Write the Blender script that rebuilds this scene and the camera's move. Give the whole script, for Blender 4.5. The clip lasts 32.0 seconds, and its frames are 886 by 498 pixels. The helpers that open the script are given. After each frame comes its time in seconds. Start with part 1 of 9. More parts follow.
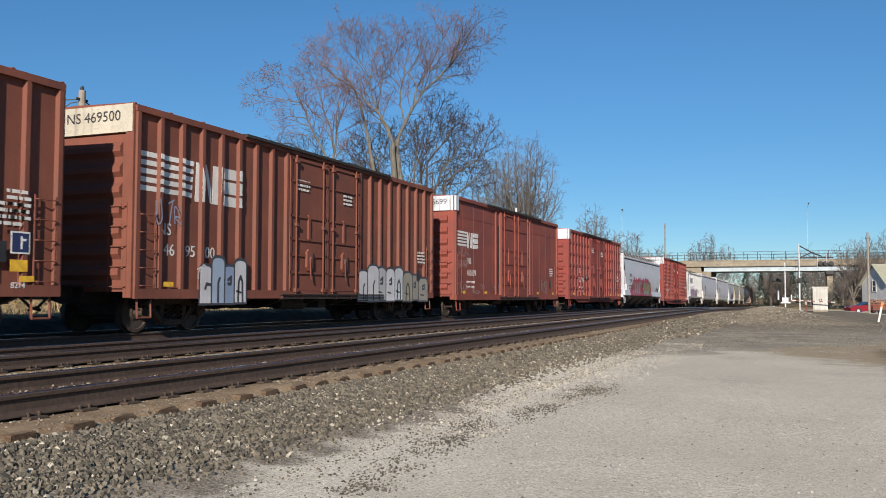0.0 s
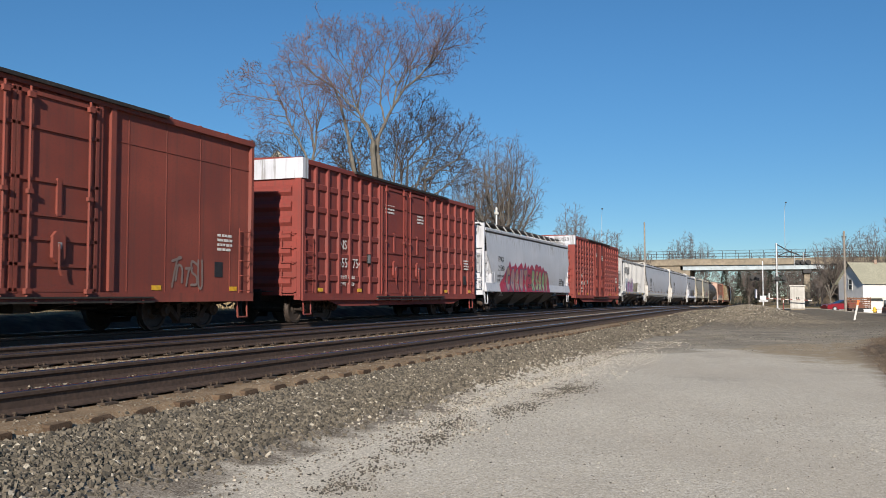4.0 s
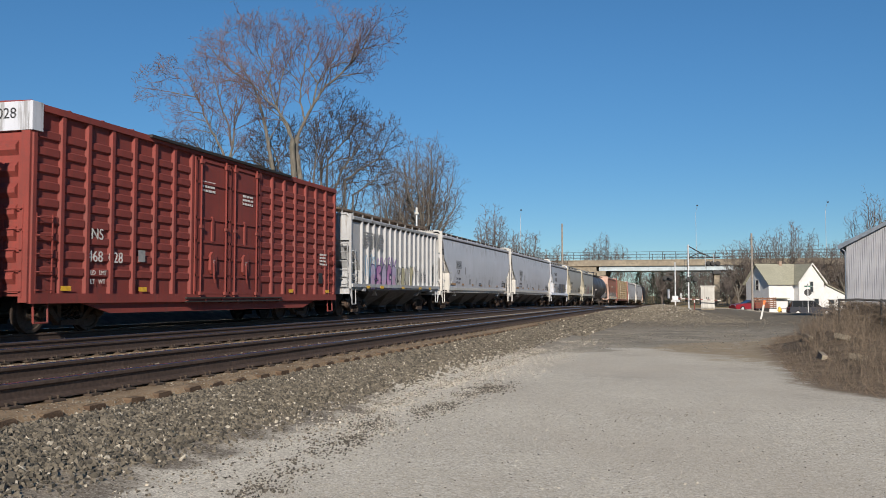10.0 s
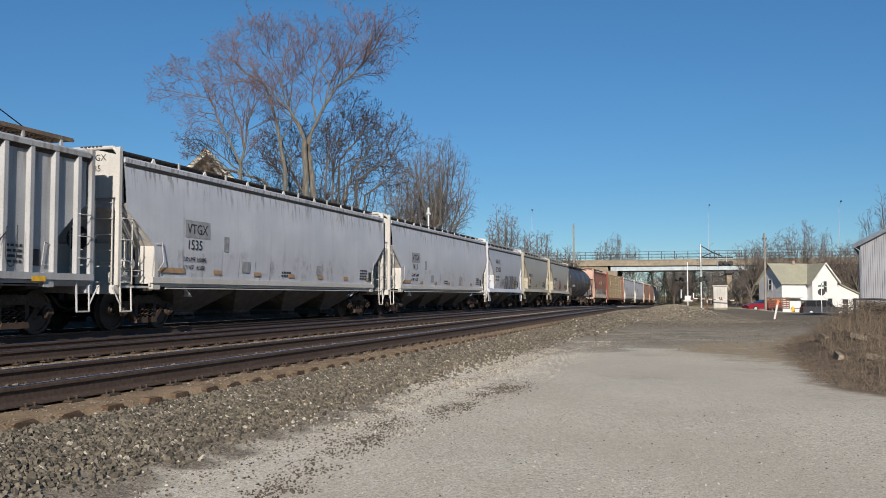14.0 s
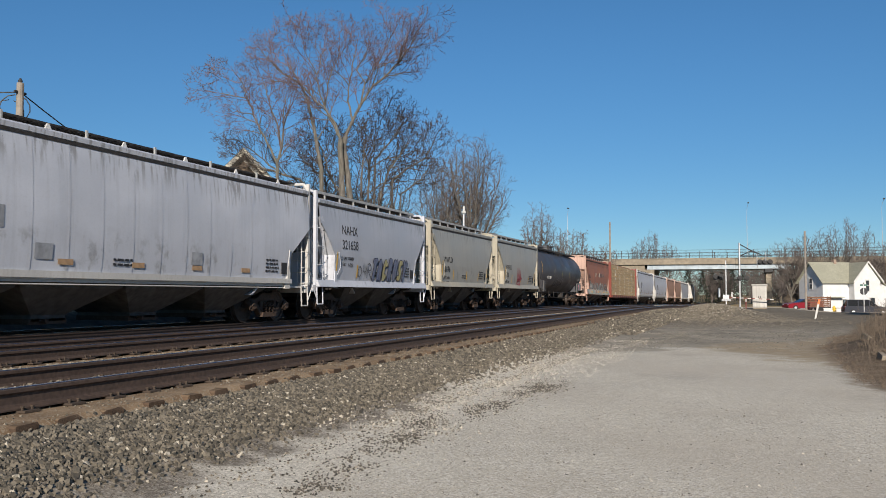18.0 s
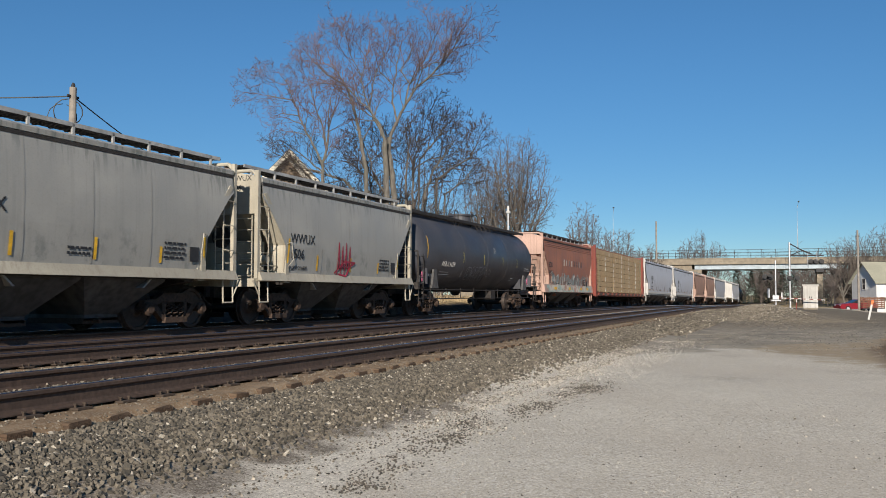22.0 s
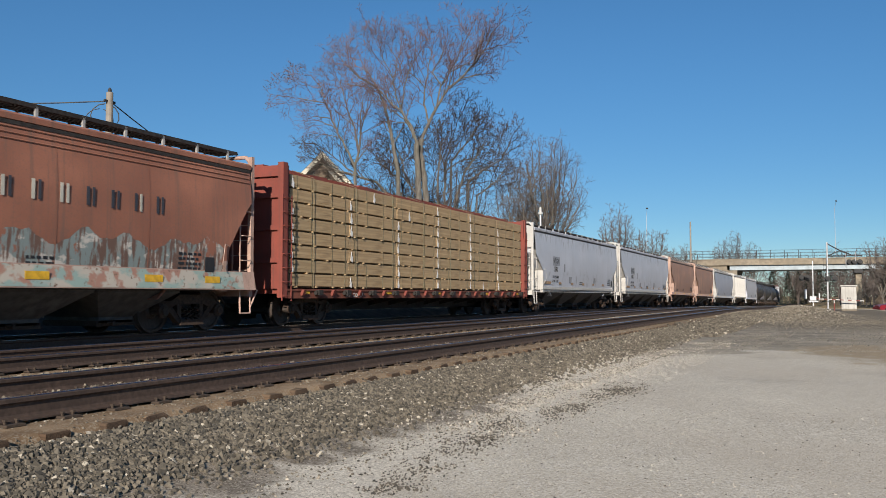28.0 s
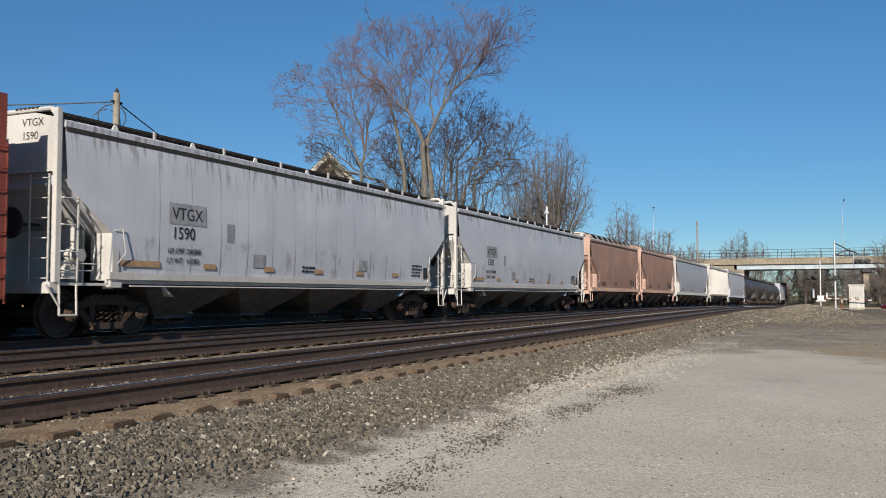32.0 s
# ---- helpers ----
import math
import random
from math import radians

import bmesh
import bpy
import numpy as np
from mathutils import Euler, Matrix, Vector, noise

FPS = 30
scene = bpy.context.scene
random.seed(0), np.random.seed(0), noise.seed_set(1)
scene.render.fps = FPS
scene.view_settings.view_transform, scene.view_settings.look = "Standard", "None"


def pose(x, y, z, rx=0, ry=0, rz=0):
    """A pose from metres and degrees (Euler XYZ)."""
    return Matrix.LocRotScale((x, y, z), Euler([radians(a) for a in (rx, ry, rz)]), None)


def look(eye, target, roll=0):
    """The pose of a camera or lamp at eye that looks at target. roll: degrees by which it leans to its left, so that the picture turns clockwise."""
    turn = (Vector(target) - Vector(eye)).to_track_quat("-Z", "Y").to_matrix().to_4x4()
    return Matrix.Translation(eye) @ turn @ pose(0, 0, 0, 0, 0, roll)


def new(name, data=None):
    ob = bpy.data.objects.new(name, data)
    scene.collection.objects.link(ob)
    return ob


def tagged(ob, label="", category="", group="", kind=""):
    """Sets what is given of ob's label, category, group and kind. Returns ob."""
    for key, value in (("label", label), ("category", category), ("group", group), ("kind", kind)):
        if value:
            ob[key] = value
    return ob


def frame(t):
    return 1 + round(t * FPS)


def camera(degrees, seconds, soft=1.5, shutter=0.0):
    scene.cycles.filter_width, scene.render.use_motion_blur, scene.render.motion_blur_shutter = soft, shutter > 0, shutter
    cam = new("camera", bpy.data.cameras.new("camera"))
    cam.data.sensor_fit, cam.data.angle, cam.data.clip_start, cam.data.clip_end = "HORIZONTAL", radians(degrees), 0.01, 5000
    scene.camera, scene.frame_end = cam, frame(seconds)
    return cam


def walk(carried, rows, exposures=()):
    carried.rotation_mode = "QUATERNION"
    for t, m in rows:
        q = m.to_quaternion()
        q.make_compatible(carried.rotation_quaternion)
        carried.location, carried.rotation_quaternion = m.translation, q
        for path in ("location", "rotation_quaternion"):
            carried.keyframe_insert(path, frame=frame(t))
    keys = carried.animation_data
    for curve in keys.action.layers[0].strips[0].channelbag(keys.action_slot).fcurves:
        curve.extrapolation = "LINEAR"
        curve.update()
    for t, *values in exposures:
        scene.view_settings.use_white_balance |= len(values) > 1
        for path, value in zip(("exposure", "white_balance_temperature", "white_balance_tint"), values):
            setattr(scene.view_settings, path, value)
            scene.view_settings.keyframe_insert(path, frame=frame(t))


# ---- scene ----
cam = camera(52.8, 32.0, soft=0.5, shutter=0.12)
EYE_Z = 1.35          # above the gravel lot
RAIL_Z = 0.57         # top of rail near the camera
# seconds, turn to the left of the tracks, tilt up, lean, sideways shift of the hand
EXPOSURE = 0.35
PAN = (
    (0.0, 22.286, 3.038, 0.129, 0.031),
    (0.5, 22.119, 3.047, 0.122, 0.035),
    (1.0, 21.944, 3.033, 0.118, 0.039),
    (1.5, 21.742, 3.007, 0.065, 0.040),
    (2.0, 21.548, 2.974, 0.043, 0.042),
    (2.5, 21.413, 2.966, 0.033, 0.040),
    (3.0, 21.289, 2.924, 0.050, 0.038),
    (3.5, 21.172, 2.955, 0.023, 0.038),
    (5.5, 20.559, 2.985, 0.011, 0.055),
    (6.0, 20.371, 2.996, -0.019, 0.058),
    (6.5, 20.188, 2.976, 0.013, 0.056),
    (7.0, 20.038, 2.972, -0.000, 0.054),
    (7.5, 19.895, 2.948, -0.002, 0.055),
    (8.0, 19.690, 2.942, -0.010, 0.056),
    (8.5, 18.929, 2.940, 0.009, 0.052),
    (9.0, 17.707, 2.979, 0.032, 0.043),
    (9.5, 16.714, 3.035, -0.067, 0.043),
    (10.0, 15.906, 2.986, 0.029, 0.041),
    (10.5, 15.583, 3.000, -0.067, 0.025),
    (11.0, 15.531, 2.993, -0.113, 0.016),
    (11.5, 15.522, 3.076, -0.142, 0.014),
    (12.0, 15.569, 3.073, -0.146, 0.006),
    (12.5, 15.708, 3.088, -0.183, -0.006),
    (13.0, 15.964, 3.008, -0.125, -0.012),
    (13.5, 16.250, 2.991, -0.076, -0.014),
    (14.0, 16.615, 2.994, -0.039, -0.017),
    (14.5, 16.927, 3.012, 0.016, -0.016),
    (16.5, 18.180, 2.972, -0.037, -0.022),
    (17.0, 18.464, 2.950, 0.018, -0.025),
    (17.5, 18.662, 2.923, 0.006, -0.028),
    (18.0, 18.870, 2.902, 0.065, -0.031),
    (18.5, 19.105, 2.921, 0.083, -0.038),
    (19.0, 19.410, 2.939, 0.076, -0.045),
    (19.5, 19.750, 2.946, 0.062, -0.045),
    (20.0, 20.188, 2.963, 0.080, -0.041),
    (20.5, 20.642, 2.928, 0.107, -0.037),
    (21.0, 21.042, 2.926, 0.069, -0.033),
    (21.5, 21.418, 2.920, 0.115, -0.030),
    (22.0, 21.719, 2.902, 0.116, -0.029),
    (22.5, 21.983, 2.877, 0.124, -0.027),
    (23.0, 22.241, 2.880, 0.085, -0.027),
    (23.5, 22.512, 2.905, 0.031, -0.026),
    (24.0, 22.735, 2.907, 0.058, -0.027),
    (24.5, 22.934, 2.910, 0.051, -0.027),
    (25.0, 23.135, 2.906, 0.074, -0.027),
    (25.5, 23.316, 2.909, 0.067, -0.028),
    (27.5, 23.720, 2.939, 0.057, -0.027),
    (28.0, 23.792, 2.993, 0.026, -0.024),
    (28.5, 23.835, 2.994, -0.055, -0.022),
    (29.0, 23.866, 2.979, -0.055, -0.019),
    (29.5, 23.918, 2.985, -0.064, -0.019),
    (30.0, 23.941, 2.962, -0.016, -0.019),
    (30.5, 24.012, 2.938, 0.021, -0.021),
    (31.0, 24.075, 2.955, 0.008, -0.021),
    (31.5, 24.136, 2.968, -0.025, -0.021),
    (32.0, 24.206, 2.977, -0.035, -0.019),
)
walk(cam, [(t, pose(dx, 0, EYE_Z, 90 + up, -lean, turn)) for t, turn, up, lean, dx in PAN],
     exposures=((0, EXPOSURE + 0.2), (3, EXPOSURE + 0.14), (7, EXPOSURE + 0.02), (12, EXPOSURE - 0.03), (20, EXPOSURE), (25, EXPOSURE + 0.04), (32, EXPOSURE + 0.02)))

# ---- light ----
SUN_UP = 22.0
SUN_FROM = Vector((0.30, -1.0, 0)).normalized()
world = bpy.data.worlds.new("sky")
scene.world = world
world.use_nodes = True
_n = world.node_tree.nodes
_sky = _n.new("ShaderNodeTexSky")
_sky.sky_type, _sky.sun_disc = "NISHITA", False
_sky.sun_elevation = radians(SUN_UP)
_sky.sun_rotation = math.atan2(SUN_FROM.x, SUN_FROM.y)
_sky.air_density, _sky.dust_density, _sky.ozone_density, _sky.altitude = 0.66, 0.0, 4.2, 200
_n["Background"].inputs["Strength"].default_value = 0.088
_hue = _n.new("ShaderNodeHueSaturation")
_hue.inputs["Saturation"].default_value, _hue.inputs["Value"].default_value = 1.13, 1.05
world.node_tree.links.new(_sky.outputs[0], _hue.inputs["Color"])
_tone = _n.new("ShaderNodeMix")
_tone.data_type, _tone.blend_type = "RGBA", "MULTIPLY"
_tone.inputs[0].default_value, _tone.inputs[7].default_value = 1.0, (1.02, 1.03, 0.905, 1)
_where = _n.new("ShaderNodeTexCoord")
_axes = _n.new("ShaderNodeSeparateXYZ")
_rise = _n.new("ShaderNodeMapRange")        # winter haze: the lowest sky a little dimmer, the same all round
_rise.interpolation_type = "SMOOTHSTEP"
_rise.inputs["From Min"].default_value, _rise.inputs["From Max"].default_value = -0.05, 0.34
_rise.inputs["To Min"].default_value, _rise.inputs["To Max"].default_value = 0.60, 1.0
_dim = _n.new("ShaderNodeVectorMath")
_dim.operation = "SCALE"
world.node_tree.links.new(_where.outputs["Generated"], _axes.inputs[0])
world.node_tree.links.new(_axes.outputs[2], _rise.inputs["Value"])
world.node_tree.links.new(_hue.outputs[0], _tone.inputs[6])
world.node_tree.links.new(_tone.outputs[2], _dim.inputs[0])
world.node_tree.links.new(_rise.outputs[0], _dim.inputs["Scale"])
world.node_tree.links.new(_dim.outputs[0], _n["Background"].inputs["Color"])
sun_data = bpy.data.lights.new("sun", "SUN")
sun_data.energy, sun_data.angle, sun_data.color = 5.0, radians(0.5), (1.0, 0.90, 0.78)
sun = new("sun", sun_data)
_s = SUN_FROM * math.cos(radians(SUN_UP)) + Vector((0, 0, math.sin(radians(SUN_UP))))
sun.matrix_basis = look(_s * 200, (0, 0, 0))


# ---- materials ----
class Nodes:
    """Short hand for a material's node tree."""

    def __init__(self, name):
        self.m = bpy.data.materials.new(name)
        self.m.use_nodes = True
        self.t = self.m.node_tree
        self.bsdf = self.t.nodes["Principled BSDF"]
        self.co = self.t.nodes.new("ShaderNodeTexCoord").outputs["Object"]

    def put(self, socket, value):
        if isinstance(value, bpy.types.NodeSocket):
            self.t.links.new(value, socket)
        else:
            socket.default_value = value

    def scaled(self, sx, sy, sz, world_space=False):
        n = self.t.nodes.new("ShaderNodeMapping")
        n.inputs["Scale"].default_value = (sx, sy, sz)
        self.put(n.inputs["Vector"], self.world() if world_space else self.co)
        return n.outputs[0]

    def world(self):
        return self.t.nodes.new("ShaderNodeNewGeometry").outputs["Position"]

    def noise(self, scale, detail=4.0, vector=None, rough=0.55):
        n = self.t.nodes.new("ShaderNodeTexNoise")
        self.put(n.inputs["Vector"], vector or self.co)
        n.inputs["Scale"].default_value, n.inputs["Detail"].default_value, n.inputs["Roughness"].default_value = scale, detail, rough
        return n.outputs["Fac"]

    def cells(self, scale, vector=None, out="Distance", feature="F1"):
        n = self.t.nodes.new("ShaderNodeTexVoronoi")
        n.feature = feature
        self.put(n.inputs["Vector"], vector or self.co)
        n.inputs["Scale"].default_value = scale
        return n.outputs[out]

    def ramp(self, fac, a, b, lo=0.0, hi=1.0):
        n = self.t.nodes.new("ShaderNodeMapRange")
        n.interpolation_type = "SMOOTHSTEP"
        for k, v in (("Value", fac), ("From Min", a), ("From Max", b), ("To Min", lo), ("To Max", hi)):
            self.put(n.inputs[k], v)
        return n.outputs[0]

    def mix(self, fac, a, b, mode="MIX"):
        n = self.t.nodes.new("ShaderNodeMix")
        n.data_type, n.blend_type = "RGBA", mode
        for i, v in ((0, fac), (6, a), (7, b)):
            self.put(n.inputs[i], (*v, 1) if isinstance(v, tuple) and len(v) == 3 else v)
        return n.outputs[2]

    def math(self, op, a, b=0.0):
        n = self.t.nodes.new("ShaderNodeMath")
        n.operation = op
        self.put(n.inputs[0], a)
        self.put(n.inputs[1], b)
        return n.outputs[0]

    def xyz(self, vector):
        n = self.t.nodes.new("ShaderNodeSeparateXYZ")
        self.put(n.inputs[0], vector)
        return n.outputs

    def chance(self):
        return self.t.nodes.new("ShaderNodeObjectInfo").outputs["Random"]

    def island(self):
        return self.t.nodes.new("ShaderNodeNewGeometry").outputs["Random Per Island"]

    def done(self, colour, rough=0.7, metal=0.0, height=None, bump=0.3, dist=0.01):
        self.put(self.bsdf.inputs["Base Color"], (*colour, 1) if isinstance(colour, tuple) else colour)
        self.put(self.bsdf.inputs["Roughness"], rough)
        self.put(self.bsdf.inputs["Metallic"], metal)
        if height is not None:
            n = self.t.nodes.new("ShaderNodeBump")
            n.inputs["Strength"].default_value, n.inputs["Distance"].default_value = bump, dist
            self.put(n.inputs["Height"], height)
            self.put(self.bsdf.inputs["Normal"], n.outputs[0])
        return self.m


def tint(c, k):
    return tuple(min(1.0, x * k) for x in c)


def paint(name, colour, dirt=(0.05, 0.04, 0.035), amount=0.35, rough=0.55, streak=0.5, drip=None, fade=0.18):
    """Weathered railcar paint: large fading, rain streaks down the sheet, fine grit, rust specks."""
    n = Nodes(name)
    big = n.noise(0.9, 5, n.scaled(1, 0.7, 1))
    streaks = n.noise(1.0, 6, n.scaled(8, 8, 0.16), 0.65)
    fine = n.noise(28, 5)
    c = n.mix(n.ramp(big, 0.3, 0.75), tint(colour, 1 - fade), tint(colour, 1 + fade * 0.85))
    c = n.mix(n.ramp(streaks, 0.47, 0.70, 0, streak), c, dirt)
    c = n.mix(n.ramp(fine, 0.45, 0.8, 0, amount), c, dirt)
    if drip:      # grime that runs down from the roof edge
        runs = n.noise(1.0, 5, n.scaled(9, 9, 0.5), 0.6)
        c = n.mix(n.math("MULTIPLY", n.ramp(runs, 0.50, 0.60, 0, 0.75), n.ramp(n.math("ADD", n.xyz(n.co)[2], n.math("MULTIPLY", big, 0.8)), drip[0] + 0.4, drip[1] + 0.4)), c, tint(dirt, 1.2))
        smudge = n.noise(2.2, 6, n.scaled(1, 1, 0.8), 0.7)
        c = n.mix(n.math("MULTIPLY", n.ramp(smudge, 0.54, 0.70, 0, 0.6), n.ramp(n.xyz(n.co)[2], 2.3, 1.6)), c, tint(dirt, 1.1))
    specks = n.noise(9, 8, rough=0.75)
    c = n.mix(n.ramp(specks, 0.66, 0.74, 0, amount), c, (0.10, 0.035, 0.015))
    wave = n.noise(1.3, 2, n.scaled(1, 1, 0.6))
    return n.done(c, n.ramp(big, 0.2, 0.8, rough - 0.12, rough + 0.15), 0.0, n.math("ADD", wave, n.math("MULTIPLY", fine, 0.05)), 0.35, 0.03)


def plain(name, colour, rough=0.7, metal=0.0, scale=6.0, vary=0.3, bump=0.2, dist=0.01):
    n = Nodes(name)
    a, b = n.noise(scale, 6), n.noise(scale * 0.13, 3)
    c = n.mix(n.ramp(a, 0.25, 0.75), tint(colour, 1 - vary), tint(colour, 1 + vary))
    c = n.mix(n.ramp(b, 0.3, 0.7, 0, 0.5), c, tint(colour, 1 - vary * 0.8))
    return n.done(c, rough, metal, a, bump, dist)


BOX_BROWN = paint("brown_boxcar_paint", (0.175, 0.054, 0.033), streak=0.30, rough=0.78)
BOX_RED = paint("red_boxcar_paint", (0.215, 0.038, 0.030), streak=0.28, rough=0.78)
BOX_OXIDE = paint("oxide_boxcar_paint", (0.215, 0.048, 0.033), streak=0.35, rough=0.75)
HOP_WHITE = paint("light_grey_hopper_paint", (0.495, 0.515, 0.565), (0.17, 0.165, 0.16), 0.12, 0.5, 0.13, (2.95, 3.6), 0.09)
HOP_GREY = paint("warm_grey_hopper_paint", (0.335, 0.33, 0.305), (0.12, 0.13, 0.12), 0.15, 0.5, 0.18, (3.0, 3.6), 0.10)
DIRTY_CREAM = paint("dirty_cream_end_paint", (0.44, 0.405, 0.33), (0.16, 0.12, 0.09), 0.5, 0.7, 0.5)
HOP_CREAM = paint("cream_hopper_paint", (0.40, 0.37, 0.295), (0.20, 0.16, 0.12), 0.35, 0.55, 0.4)
HOP_BLUE = paint("blue_grey_hopper_paint", (0.385, 0.405, 0.455), (0.15, 0.17, 0.18), 0.12, 0.5, 0.14, (3.0, 3.6), 0.08)
HOP_PALE = paint("off_white_hopper_paint", (0.50, 0.49, 0.465), (0.20, 0.17, 0.14), 0.35, 0.5, 0.22, None, 0.10)
HOP_WORN = paint("worn_off_white_paint", (0.375, 0.388, 0.405), (0.17, 0.15, 0.13), 0.35, 0.55, 0.3, (2.9, 3.6), 0.14)
HOP_ROSE = paint("rusty_pink_trim_paint", (0.46, 0.31, 0.25), (0.17, 0.10, 0.07), 0.4, 0.65, 0.45)
HOP_TAN = paint("faded_tan_hopper_paint", (0.37, 0.22, 0.16), (0.15, 0.11, 0.09), 0.4, 0.7, 0.5)
HOP_BROWN = paint("faded_brown_hopper_paint", (0.33, 0.135, 0.085), (0.14, 0.10, 0.08), 0.45, 0.7, 0.55)
TANK_BLACK = paint("black_tank_paint", (0.046, 0.048, 0.058), (0.065, 0.062, 0.06), 0.3, 0.50, 0.25)
STEEL_DARK = plain("dirty_dark_steel", (0.035, 0.030, 0.027), 0.75, 0.2, 12, 0.5)
STEEL_RUST = plain("rusty_cast_steel", (0.070, 0.045, 0.032), 0.8, 0.2, 18, 0.45)
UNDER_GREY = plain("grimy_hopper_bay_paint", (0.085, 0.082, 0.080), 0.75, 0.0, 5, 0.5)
WHEEL_STEEL = plain("worn_wheel_steel", (0.065, 0.050, 0.042), 0.6, 0.3, 14, 0.4)
WHITE_MARK = paint("white_marking_paint", (0.72, 0.71, 0.68), (0.3, 0.25, 0.2), 0.35, 0.6, 0.35)
BLACK_MARK = plain("black_marking_paint", (0.02, 0.02, 0.022), 0.6)
TAN_MARK = plain("faded_tan_reflector", (0.36, 0.23, 0.125), 0.6)
PATCH_GREY = plain("grey_patch_paint", (0.27, 0.28, 0.30), 0.6)
STAND_GREY = plain("grey_walk_stand_paint", (0.34, 0.34, 0.33), 0.6)
GREY_MARK = plain("grey_marking_paint", (0.25, 0.25, 0.25), 0.6)
YELLOW_MARK = plain("yellow_reflector", (0.72, 0.42, 0.03), 0.45)
RAIL_SIDE = plain("rusty_rail_side", (0.082, 0.056, 0.044), 0.75, 0.3, 22, 0.35)
RAIL_TOP = plain("polished_rail_head", (0.45, 0.46, 0.50), 0.22, 1.0, 30, 0.2, 0.05)


# ---- mesh tools ----
class Shape:
    """Collects faces of boxes, prisms and tubes for one mesh."""

    def __init__(self):
        self.v, self.f = [], []

    def add(self, v, f):
        k = len(self.v)
        self.v += [tuple(p) for p in v]
        self.f += [tuple(i + k for i in q) for q in f]
        return self

    def box(self, x0, x1, y0, y1, z0, z1):
        v = [(x, y, z) for x in (x0, x1) for y in (y0, y1) for z in (z0, z1)]
        return self.add(v, [(0, 1, 3, 2), (4, 6, 7, 5), (0, 4, 5, 1), (2, 3, 7, 6), (0, 2, 6, 4), (1, 5, 7, 3)])

    def slab(self, x0, x1, y0, y1, z0, z1, c):
        """A box with its long edges chamfered all round in the yz outline."""
        out = [(y0 + c, z0), (y1 - c, z0), (y1, z0 + c), (y1, z1 - c), (y1 - c, z1), (y0 + c, z1), (y0, z1 - c), (y0, z0 + c)]
        return self.prism(out, "x", x0, x1)

    def prism(self, out, axis, a, b):
        """An outline (counter-clockwise or not) pushed along an axis. x: (y, z) pairs; y: (x, z); z: (x, y)."""
        n = len(out)
        put = {"x": lambda p, t: (t, p[0], p[1]), "y": lambda p, t: (p[0], t, p[1]), "z": lambda p, t: (p[0], p[1], t)}[axis]
        v = [put(p, a) for p in out] + [put(p, b) for p in out]
        f = [tuple(range(n))[::-1], tuple(range(n, 2 * n))] + [(i, (i + 1) % n, n + (i + 1) % n, n + i) for i in range(n)]
        return self.add(v, f)

    def tube(self, p0, p1, r0, r1=None, n=6, caps=True):
        p0, p1 = Vector(p0), Vector(p1)
        r1 = r0 if r1 is None else r1
        d = (p1 - p0).normalized()
        a = d.orthogonal().normalized()
        b = d.cross(a)
        ring = [(math.cos(6.28318 * i / n), math.sin(6.28318 * i / n)) for i in range(n)]
        v = [p0 + (a * c + b * s) * r0 for c, s in ring] + [p1 + (a * c + b * s) * r1 for c, s in ring]
        f = [(i, (i + 1) % n, n + (i + 1) % n, n + i) for i in range(n)]
        if caps:
            f += [tuple(range(n))[::-1], tuple(range(n, 2 * n))]
        return self.add(v, f)

    def path(self, pts, r, n=5):
        for a, b in zip(pts, pts[1:]):
            self.tube(a, b, r, r, n)
        return self

    def cord(self, pts, r, n=5):
        """One unbroken round line through the points."""
        pts = [Vector(p) for p in pts]
        v = []
        for i, p in enumerate(pts):
            d = (pts[min(i + 1, len(pts) - 1)] - pts[max(i - 1, 0)]).normalized()
            a = d.cross(Vector((0.13, 0.21, 0.97))).normalized()
            b = d.cross(a)
            v += [p + (a * math.cos(6.28318 * k / n) + b * math.sin(6.28318 * k / n)) * r for k in range(n)]
        f = [(i * n + k, i * n + (k + 1) % n, (i + 1) * n + (k + 1) % n, (i + 1) * n + k) for i in range(len(pts) - 1) for k in range(n)]
        return self.add(v, f + [tuple(range(n))[::-1], tuple(range((len(pts) - 1) * n, len(pts) * n))])

    def turned(self, profile, axis_at, n=24, axis="x"):
        """A lathe round an axis along x (or y, z): profile of (along, radius)."""
        k = len(profile)
        v = []
        for a, r in profile:
            for i in range(n):
                c, s = math.cos(6.28318 * i / n) * r, math.sin(6.28318 * i / n) * r
                p = {"x": (a, c, s), "y": (c, a, s), "z": (c, s, a)}[axis]
                v.append((p[0] + axis_at[0], p[1] + axis_at[1], p[2] + axis_at[2]))
        f = [(j * n + i, j * n + (i + 1) % n, (j + 1) * n + (i + 1) % n, (j + 1) * n + i) for j in range(k - 1) for i in range(n)]
        f += [tuple(range(n))[::-1], tuple(range((k - 1) * n, k * n))]
        return self.add(v, f)

    def grid(self, fn, nu, nv):
        v = [fn(i / nu, j / nv) for i in range(nu + 1) for j in range(nv + 1)]
        w = nv + 1
        return self.add(v, [(i * w + j, (i + 1) * w + j, (i + 1) * w + j + 1, i * w + j + 1) for i in range(nu) for j in range(nv)])

    def mesh(self, name, material, smooth=False):
        me = bpy.data.meshes.new(name)
        me.from_pydata(self.v, [], self.f)
        bm = bmesh.new()
        bm.from_mesh(me)
        bmesh.ops.recalc_face_normals(bm, faces=bm.faces)
        bm.to_mesh(me)
        bm.free()
        if smooth:
            me.shade_smooth()
            me.set_sharp_from_angle(angle=radians(35))
        me.materials.append(material)
        return me


